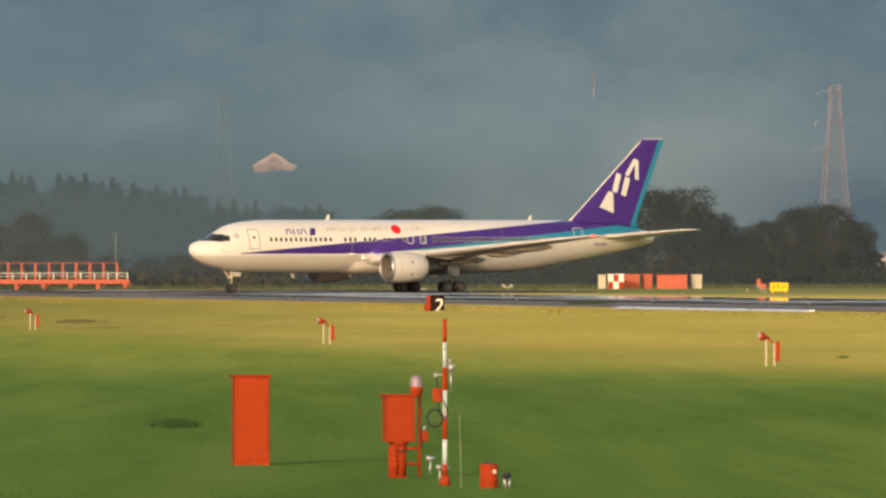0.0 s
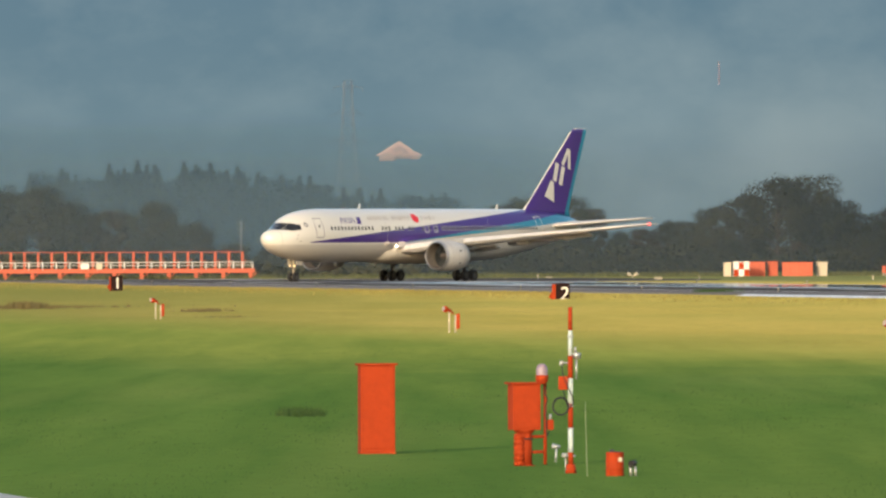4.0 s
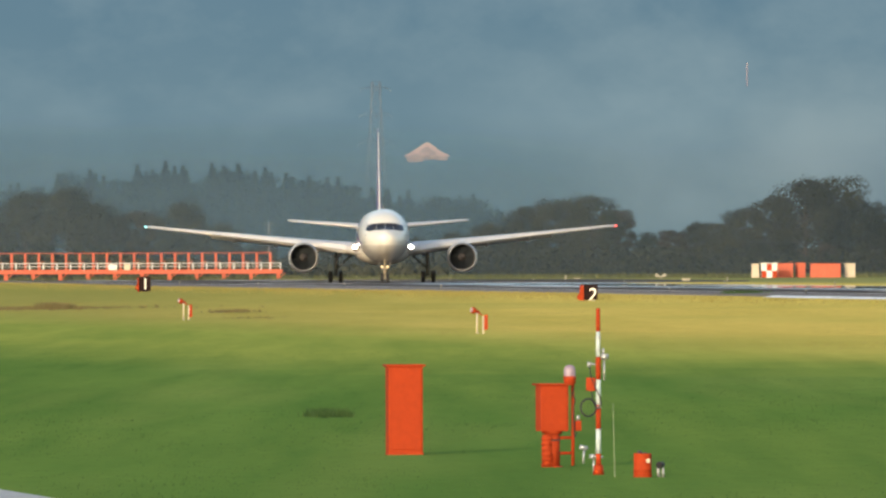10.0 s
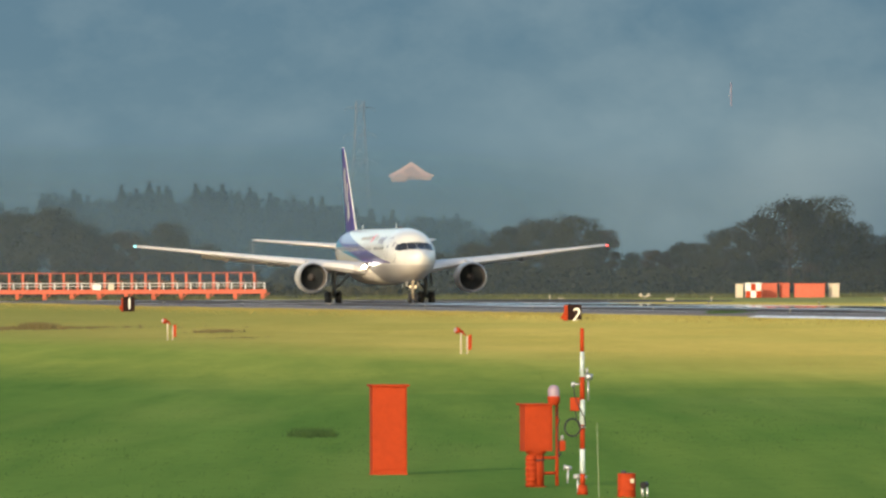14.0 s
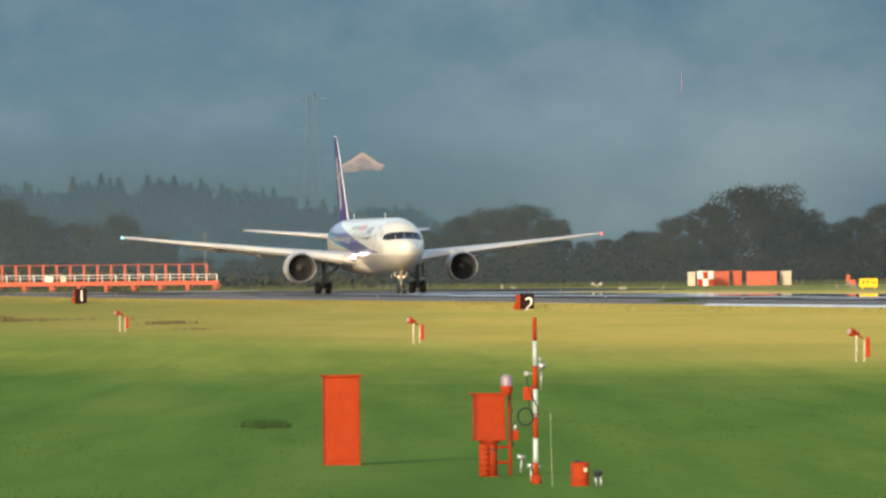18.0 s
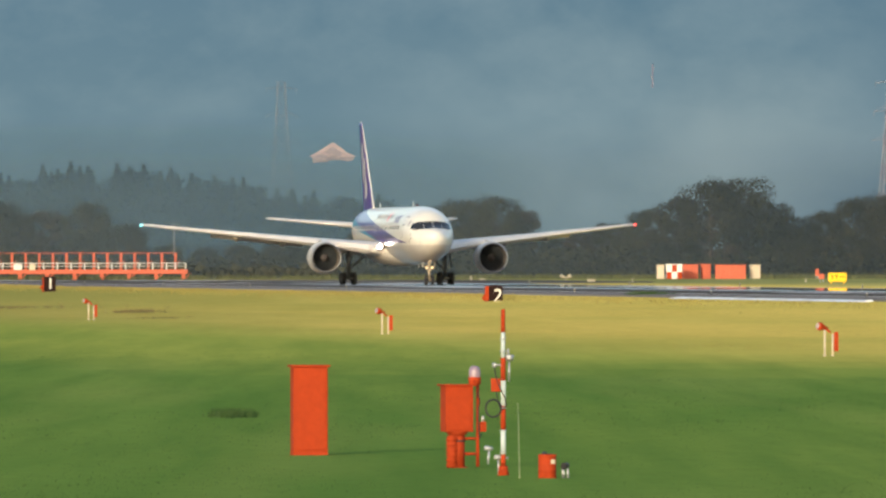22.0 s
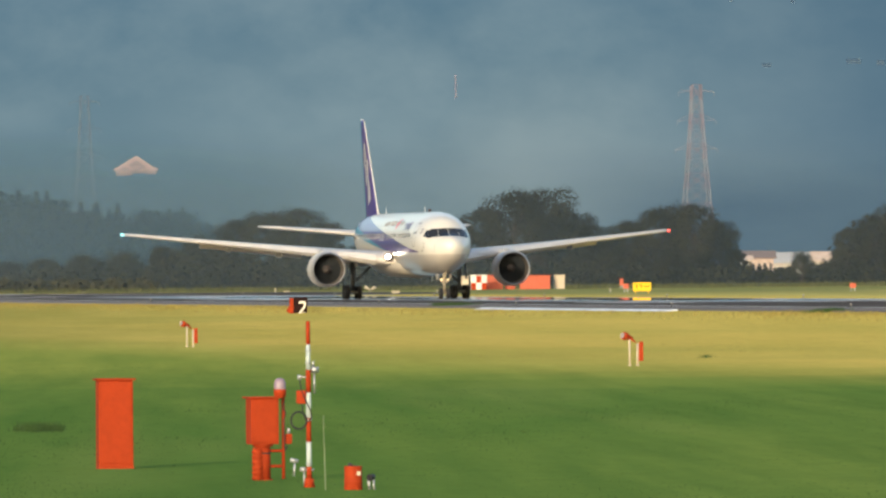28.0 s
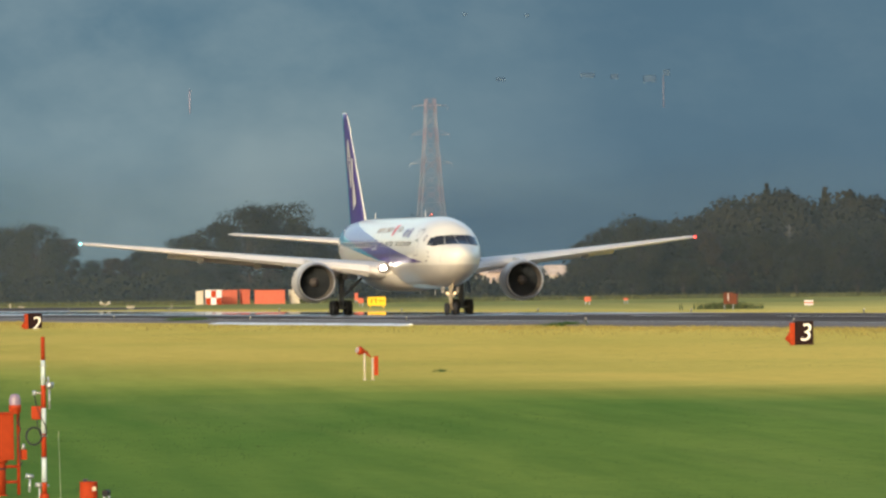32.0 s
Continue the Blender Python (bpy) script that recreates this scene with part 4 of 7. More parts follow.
def barrel():
    x, y, z = spot(1152, 233.5)
    root = thing("drum", pose(x, y, z) @ Matrix.Scale(0.92, 4), "small orange-painted metal drum on the grass", "drum")
    bm = bmesh.new()
    lathe(bm, [(0, 0.0), (0, 0.175), (0.02, 0.18), (0.15, 0.176), (0.16, 0.182), (0.17, 0.176), (0.44, 0.176), (0.46, 0.182), (0.475, 0.17), (0.465, 0.0)], 24, "z")
    part("body", bm, ORANGE, root, smooth=True)
    bm = bmesh.new()
    rod(bm, (-0.06, -0.02, 0.46), (-0.06, -0.02, 0.53), 0.05, 0.045, 12)
    rod(bm, (0.04, 0.0, 0.46), (0.04, 0.0, 0.49), 0.07, 0.06, 12)
    part("fitting", bm, DARK_METAL, root, "dark cap fittings")
    bm = bmesh.new()
    box(bm, (0.1, -0.15, 0.33), (0.09, 0.02, 0.08), 0.004)
    part("plate", bm, CREAM, root, "small pale plate")
    x, y, z = spot(1184, 233.5)
    root = thing("lamp_fitting", pose(x, y, z), "small dark lamp fitting on a bent bracket in the grass", "lamp")
    bm = bmesh.new()
    rod(bm, (-0.03, 0, 0), (-0.05, 0, 0.2), 0.03, 0.025, 8)
    rod(bm, (0.05, 0, 0), (0.04, 0, 0.18), 0.025, 0.02, 8)
    part("bracket", bm, GREY_METAL, root)
    bm = bmesh.new()
    rod(bm, (-0.04, -0.05, 0.22), (0.04, 0.04, 0.24), 0.065, 0.05, 10)
    part("head", bm, DARK_METAL, root)


def flood_lamp():
    """Orange lamp head on a white post, and its orange box on a second post."""
    root = thing("field_light", Matrix.Identity(4), "orange field light on a white post beside its orange box", "light", "field lights along the runway strip")
    bm = bmesh.new()
    lathe(bm, [(-0.26, 0.0), (-0.26, 0.13), (-0.20, 0.16), (-0.12, 0.17), (0.1, 0.085), (0.24, 0.07), (0.25, 0.0)], 16, "x")
    part("head", bm, ORANGE, root, at=pose(-0.03, 0, 1.12, 0, 14, 38), smooth=True)
    bm = bmesh.new()
    lathe(bm, [(-0.27, 0.0), (-0.266, 0.12)], 16, "x")
    part("lens", bm, LENS_WARM, root, "clear glass lens", at=pose(-0.035, 0, 1.12, 0, 14, 38))
    bm = bmesh.new()
    rod(bm, (0.1, 0, 1.06), (0.3, 0, 0.9), 0.045, 0.03, 8)
    part("arm", bm, ORANGE, root)
    for px in (0.05, 0.36):
        bm = bmesh.new()
        rod(bm, (px, 0, -0.05), (px, 0, 1.04 if px < 0.2 else 0.86), 0.042, 0.042, 10)
        rod(bm, (px, 0, -0.02), (px, 0, 0.03), 0.08, 0.08, 10)
        part("post", bm, CREAM, root)
    bm = bmesh.new()
    box(bm, (0.50, 0, 0.56), (0.17, 0.14, 0.76), 0.015)
    part("box", bm, ORANGE, root)
    bm = bmesh.new()
    rod(bm, (0.36, 0, 0.8), (0.45, 0, 0.8), 0.02, 0.02, 8)
    part("bracket", bm, GREY_METAL, root)
    for px, d in ((-190, 980), (344, 777), (863, 636), (1646, 496)):
        x, y, z = spot(px - 5, d)
        copy_thing(root, pose(x, y, z) @ Matrix.Scale(0.98, 4))
    for o in (root, *root.children_recursive):
        bpy.data.objects.remove(o)


def glyph(body, size, weight=0.004, lean=0.0):
    """A digit as a thin raised mesh."""
    cu = bpy.data.curves.new("digit", "FONT")
    cu.body, cu.size, cu.align_x, cu.align_y = body, size, "CENTER", "CENTER"
    cu.extrude = 0.006
    cu.offset, cu.shear = weight * size, lean
    ob = bpy.data.objects.new("digit", cu)
    scene.collection.objects.link(ob)
    me = bpy.data.meshes.new_from_object(ob.evaluated_get(bpy.context.evaluated_depsgraph_get()))
    bpy.data.objects.remove(ob)
    return me


def distance_sign(text, px, depth, turn=0, low=0.0, w=1.05, h=1.34, flip=1, behind=0.22, tall=1.02, down=0.0):
    x, y, z = spot(px, depth)
    root = thing("distance_marker", pose(x, y, z - low, 0, 0, turn), "black runway distance marker with a pale %s, orange housing behind" % text, "sign", "runway distance markers")
    bm = bmesh.new()
    box(bm, (0, 0, h / 2 + 0.02), (w, 0.05, h), 0.01)
    part("panel", bm, BLACK, root, "black face")
    bm = bmesh.new()
    box(bm, (-flip * behind, 0.36, h / 2 - 0.02), (w, 0.6, h * 0.94), 0.03)
    part("housing", bm, ORANGE, root, "orange housing")
    bm = bmesh.new()
    rod(bm, (-flip * (w / 2 + behind + 0.14), 0.3, h * 0.2), (-flip * (w / 2 + behind - 0.12), 0.3, h * 0.45), 0.16, 0.22, 12)
    part("lamp_hood", bm, ORANGE, root)
    for sx in (-0.35, 0.35):
        bm = bmesh.new()
        rod(bm, (sx, 0.2, -0.12), (sx, 0.2, 0.1), 0.04, 0.04, 8)
        part("leg", bm, GREY_METAL, root)
    me = glyph(text, h * tall, -0.006 if text != "1" else 0.0, 0.16 if text != "1" else 0.0)
    me.materials.append(SIGN_GLYPH)
    ob = new("digit", me)
    ob.parent = root
    ob.matrix_basis = pose(0.05, -0.034, h / 2 + 0.02 - down, 90, 0, 0)
    tagged(ob, "pale digit %s" % text)
    return root


def far_marker(px, depth):
    """The back of a marker beyond the runway, half in a bush."""
    x, y, z = spot(px, depth)
    root = thing("distance_marker", pose(x, y, z + 0.25, 0, 0, -20), "dark runway distance marker with a pale 1 beyond the runway", "sign", "runway distance markers")
    bm = bmesh.new()
    box(bm, (0, 0, 0.66), (0.8, 0.05, 0.9), 0.01)
    part("panel", bm, RUSTY, root, "rusty brown face")
    bm = bmesh.new()
    box(bm, (0.22, 0.34, 0.62), (0.8, 0.5, 0.8), 0.03)
    part("housing", bm, RUSTY, root)
    for sx in (-0.35, 0.35):
        bm = bmesh.new()
        rod(bm, (sx, 0.1, -0.4), (sx, 0.1, 0.25), 0.04, 0.04, 8)
        part("leg", bm, GREY_METAL, root)
    me = glyph("1", 0.85)
    me.materials.append(SIGN_GLYPH)
    ob = new("digit", me)
    ob.parent = root
    ob.matrix_basis = pose(0, -0.034, 0.72, 90, 0, 0)


def localizer():
    """The orange antenna array across the end of the runway: masts in a row on a deep beam with a railing."""
    depth, step = 1700.0, 1.781
    right = (516 - 784) * depth / FOCAL
    z = ground_height(right, depth)
    root = thing("localizer_antenna", pose(right, depth, z), "long orange antenna array on a deep beam with white-posted railing", "antenna array")
    n = 34
    length = n * step
    for k in range(n):
        x = -1.6 - step * k
        bm = bmesh.new()
        box(bm, (x, 0.2, 2.45), (0.3, 0.26, 2.3), 0.03)
        rod(bm, (x, 0.2, 1.5), (x + 0.45, 0.9, 2.6), 0.05, 0.05, 6)
        part("antenna_mast", bm, ORANGE_FADED, root)
        bm = bmesh.new()
        rod(bm, (x + 0.1, -0.5, 1.4), (x + 0.1, -0.5, 3.55), 0.035, 0.035, 6)
        part("feed_line", bm, ORANGE_FADED, root)
        bm = bmesh.new()
        rod(bm, (x - 1.18, -0.62, 1.4), (x - 1.18, -0.62, 2.3), 0.075, 0.075, 6)
        part("railing_post", bm, WHITE, root)
    for x in (-0.25, -1.6):
        bm = bmesh.new()
        rod(bm, (x, -0.62, 1.4), (x, -0.62, 2.3), 0.075, 0.075, 6)
        part("railing_post", bm, WHITE, root)
    for zz, yy, r in ((2.25, -0.62, 0.05), (1.85, -0.62, 0.035), (3.58, 0.2, 0.05)):
        bm = bmesh.new()
        rod(bm, (-1.5 if zz > 3 else -0.2, yy, zz), (-length, yy, zz), r, r, 6)
        part("rail", bm, ORANGE_FADED if zz > 3 else WHITE, root)
    bm = bmesh.new()
    box(bm, (-length / 2, -0.1, 1.14), (length, 1.3, 0.56), 0.03)
    part("walkway", bm, ORANGE_FADED, root)
    for k in range(0, n // 2 + 1):
        bm = bmesh.new()
        x = -0.55 - 2 * step * k
        box(bm, (x, -0.4, 0.35), (0.5, 0.4, 1.2), 0.04)
        rod(bm, (x + 0.9, -0.4, 0.9), (x, -0.4, 0.15), 0.06, 0.06, 6)
        part("support", bm, ORANGE_FADED, root)
    for x, w, h in ((-22.2, 1.1, 0.72), (-20.3, 0.8, 0.8)):
        bm = bmesh.new()
        box(bm, (x, -0.95, 1.75), (w, 0.3, h), 0.02)
        part("equipment_box", bm, WHITE if w > 1 else CREAM, root, "pale equipment box")


def shelter(name, px0, px1, depth, tall, material, label, checks=False):
    x0, y, z = spot(px0, depth)
    x1 = (px1 - 784) * depth / FOCAL
    w = x1 - x0
    root = thing(name, pose((x0 + x1) / 2, y, z), label, "equipment shelter", "equipment shelters")
    bm = bmesh.new()
    box(bm, (0, 0, tall / 2 + 0.12), (w, 2.2, tall), 0.03)
    part("wall", bm, material, root)
    bm = bmesh.new()
    box(bm, (0, 0, tall + 0.17), (w + 0.16, 2.4, 0.1), 0.02)
    part("roof", bm, material, root)
    bm = bmesh.new()
    box(bm, (0, 0, 0.03), (w + 0.1, 2.3, 0.24), 0.02)
    part("plinth", bm, CREAM, root)
    if checks:
        for i in range(3):
            for j in range(2):
                if (i + j) % 2 == 0:
                    bm = bmesh.new()
                    box(bm, (-w / 2 + w * (i + 0.5) / 3, -1.112, 0.14 + tall * (j + 0.5) / 2), (w / 3 - 0.02, 0.02, tall / 2 - 0.02))
                    part("check_panel", bm, WHITE if checks == 1 else ORANGE, root, "painted check panel")
    else:
        bm = bmesh.new()
        box(bm, (w * 0.2, -1.112, 0.12 + tall * 0.45), (min(0.8, w * 0.4), 0.02, tall * 0.8))
        part("door", bm, material, root)
    return root


def taxi_sign():
    x, y, z = spot(1666, 1216)
    root = thing("taxiway_sign", pose(x, y, z, 0, 0, 4), "yellow lit taxiway guidance sign with dark marks", "sign")
    bm = bmesh.new()
    box(bm, (0, 0, 0.66), (1.7, 0.28, 0.82), 0.03)
    part("panel", bm, SIGN_YELLOW, root)
    for sx in (-0.6, 0.6):
        bm = bmesh.new()
        rod(bm, (sx, 0, -0.1), (sx, 0, 0.3), 0.05, 0.05, 8)
        part("leg", bm, SIGN_YELLOW, root)
    for cx, w, h in ((-0.5, 0.1, 0.42), (-0.12, 0.26, 0.1), (-0.08, 0.09, 0.4), (0.3, 0.2, 0.1), (0.55, 0.3, 0.09)):
        bm = bmesh.new()
        box(bm, (cx, -0.146, 0.7 + (0.14 if h < 0.2 and cx < 0 else 0)), (w, 0.012, h * 0.8))
        part("mark", bm, BLACK, root, "dark mark")


def small_things():
    # twin-headed lamp beyond the runway
    x, y, z = spot(1185, 1420)
    root = thing("twin_lamp", pose(x, y, z), "pale twin-headed lamp on a short post beyond the runway", "lamp")
    bm = bmesh.new()
    rod(bm, (0, 0, -0.1), (0, 0, 0.34), 0.07, 0.07, 8)
    part("post", bm, DULL, root)
    for sx in (-1, 1):
        bm = bmesh.new()
        rod(bm, (0.08 * sx, 0, 0.3), (0.55 * sx, -0.1, 0.55), 0.08, 0.2, 10)
        part("head", bm, CREAM, root)
    for px, d, w, h, mat in ((1017, 1430, 0.2, 0.5, DULL), (1037, 1440, 0.65, 0.2, DULL), (1230, 1330, 0.85, 0.3, DULL), (1303, 1330, 0.14, 0.42, DULL), (1610, 1300, 0.14, 0.42, DULL)):
        x, y, z = spot(px, d)
        root = thing("edge_fitting", pose(x, y, z), "small pale fitting in the grass beyond the runway", "fitting", "small fittings beyond the runway")
        bm = bmesh.new()
        box(bm, (0, 0, h * 0.58), (w, 0.2, h * 0.84), 0.03)
        part("body", bm, mat, root)
        bm = bmesh.new()
        rod(bm, (0, 0, -0.1), (0, 0, h * 0.2), 0.06, 0.06, 8)
        part("stem", bm, GREY_METAL, root)
    for px, d, w, h in ((1638, 1300, 0.55, 0.5), (1630, 1500, 0.4, 0.8), (2040, 1240, 0.6, 0.45), (2108, 1290, 0.45, 0.2)):
        x, y, z = spot(px, d)
        root = thing("marker_board", pose(x, y, z), "small orange marker board in the grass beyond the runway", "marker", "orange marker boards")
        bm = bmesh.new()
        box(bm, (0, 0, 0.35 + h / 2), (w, 0.12, h), 0.02)
        part("board", bm, ORANGE_FADED, root)
        for sx in (-0.3, 0.3):
            bm = bmesh.new()
            rod(bm, (sx * w, 0, -0.1), (sx * w, 0, 0.36), 0.035, 0.035, 6)
            part("leg", bm, GREY_METAL, root)
    x, y, z = spot(2433, 1090)
    root = thing("marker_board", pose(x, y, z), "white and orange banded marker board beside the runway", "marker", "orange marker boards")
    for k in range(3):
        bm = bmesh.new()
        box(bm, (0, 0, 0.18 + 0.14 * k), (0.75, 0.1, 0.13), 0.01)
        part("band", bm, WHITE if k != 1 else ORANGE_FADED, root)
    bm = bmesh.new()
    rod(bm, (0, 0, -0.1), (0, 0, 0.14), 0.05, 0.05, 8)
    part("leg", bm, GREY_METAL, root)
    # runway edge lights
    root = thing("edge_light", Matrix.Identity(4), "low runway edge light with a clear lens", "runway light", "runway edge lights")
    bm = bmesh.new()
    rod(bm, (0, 0, -0.05), (0, 0, 0.2), 0.05, 0.05, 10)
    part("stem", bm, DARK_METAL, root)
    bm = bmesh.new()
    lathe(bm, [(0.2, 0.065), (0.27, 0.065), (0.31, 0.03), (0.315, 0.0)], 12, "z")
    part("lens", bm, EDGE_LENS, root, "lit clear lens")
    for side in (-1, 1):
        for k in range(16):
            c = RUN @ Vector((25.0 * side if side < 0 else 18.6, 150 - 60 * k, 0))
            copy_thing(root, pose(c.x, c.y, SURFACE - 0.03))
    for o in (root, *root.children_recursive):
        bpy.data.objects.remove(o)


def utility_pole(px, depth, top):
    x, y, z = spot(px, depth)
    h = (468 - top) * depth / FOCAL + EYE - z
    root = thing("utility_pole", pose(x, y, z, 0, 0, 12), "grey concrete utility pole with crossarms", "utility pole", "utility poles")
    bm = bmesh.new()
    rod(bm, (0, 0, -0.3), (0, 0, h), 0.13, 0.08, 10)
    part("post", bm, POLE_GREY, root)
    for zz in (h - 0.5, h - 1.3):
        bm = bmesh.new()
        box(bm, (0, 0, zz), (1.3, 0.07, 0.07), 0.01)
        arm = part("crossarm", bm, POLE_GREY, root)
        for sx in (-0.6, 0.6):
            bm = bmesh.new()
            rod(bm, (sx, 0, zz + 0.06), (sx, 0, zz + 0.2), 0.04, 0.03, 8)
            part("insulator", bm, POLE_GREY, arm)


def pylon(px, depth, top, red, white, arms=3, base=None, group="power pylons", wide=9.0, bar=1.0, label="tall lattice power pylon, red and white with the haze painted in"):
    x = (px - 784) * depth / FOCAL
    z = hill_height(x, depth) + (1.6 if depth < 3500 else 0) if base is None else base
    h = (468 - top) * depth / FOCAL + EYE - z
    root = thing("power_pylon", pose(x, depth, z - 0.3, 0, 0, 8), label, "pylon", group)
    def half(u):
        return wide * (0.115 + 0.37 * (1 - u) ** 1.35)
    corners = ((-1, -1), (1, -1), (1, 1), (-1, 1))
    n = 13
    for s in range(n):
        u0, u1 = s / n, (s + 1) / n
        bm = bmesh.new()
        for (ax, ay), (bx, by) in zip(corners, corners[1:] + corners[:1]):
            a0, a1 = Vector((ax * half(u0), ay * half(u0), h * u0)), Vector((ax * half(u1), ay * half(u1), h * u1))
            b0, b1 = Vector((bx * half(u0), by * half(u0), h * u0)), Vector((bx * half(u1), by * half(u1), h * u1))
            rod(bm, a0, a1, 0.14 * bar, 0.13 * bar, 5)
            rod(bm, a0, b1, 0.07 * bar, 0.07 * bar, 4)
            rod(bm, b0, a1, 0.07 * bar, 0.07 * bar, 4)
            rod(bm, a1, b1, 0.07 * bar, 0.07 * bar, 4)
        part("lattice_section", bm, red if s % 2 == 0 else white, root)
    for k in range(arms):
        zz = h * (0.97 - 0.15 * k)
        bm = bmesh.new()
        reach = 4.0 + 0.4 * k
        for sx in (-1, 1):
            rod(bm, (0, 0.6, zz), (sx * reach, 0, zz - 0.3), 0.09 * bar, 0.06 * bar, 4)
            rod(bm, (0, -0.6, zz), (sx * reach, 0, zz - 0.3), 0.09 * bar, 0.06 * bar, 4)
            rod(bm, (sx * 0.8, 0, zz + 1.4 if k else zz + 0.2), (sx * reach, 0, zz - 0.3), 0.06, 0.05, 4)
            rod(bm, (sx * reach, 0, zz - 0.3), (sx * reach, 0, zz - 1.3), 0.05, 0.05, 5)
        part("crossarm", bm, white, root)
    return root


def house(px0, px1, depth, base, eaves, ridge, wall, roof, label, deep=7.0, windows=3, z=None, group="houses beyond the trees"):
    x0, x1 = ((p - 784) * depth / FOCAL for p in (px0, px1))
    unit = depth / FOCAL
    zb = (468 - base) * unit + EYE if z is None else z
    ze, zr = (468 - eaves) * unit + EYE - zb, (468 - ridge) * unit + EYE - zb
    w = x1 - x0
    root = thing("house", pose((x0 + x1) / 2, depth, zb), label, "house", group)
    bm = bmesh.new()
    box(bm, (0, 0, ze / 2 - 0.5), (w, deep, ze + 1.0))
    body = part("wall", bm, wall, root)
    bm = bmesh.new()
    o = 0.5
    pts = [(-w / 2 - o, -deep / 2 - o, ze - 0.1), (w / 2 + o, -deep / 2 - o, ze - 0.1), (w / 2 + o, deep / 2 + o, ze - 0.1), (-w / 2 - o, deep / 2 + o, ze - 0.1), (-w / 2 - o, 0, zr), (w / 2 + o, 0, zr)]
    lows = [(x, y, zz - 0.2) for x, y, zz in pts]
    vs = [bm.verts.new(p) for p in pts]
    vl = [bm.verts.new(p) for p in lows]
    for f in ((0, 1, 5, 4), (2, 3, 4, 5), (0, 4, 3), (1, 2, 5)):
        bm.faces.new([vs[i] for i in f])
        bm.faces.new([vl[i] for i in reversed(f)])
    for a, b_ in ((0, 1), (1, 2), (2, 3), (3, 0)):
        bm.faces.new((vs[a], vl[a], vl[b_], vs[b_]))
    part("roof", bm, roof, root)
    for k in range(windows):
        bm = bmesh.new()
        cx = -w / 2 + w * (k + 0.5) / windows
        box(bm, (cx, -deep / 2 - 0.03, ze * 0.5), (w / windows * 0.45, 0.08, ze * 0.4), 0.01)
        part("window", bm, WINDOW_GLASS, root)
    return root


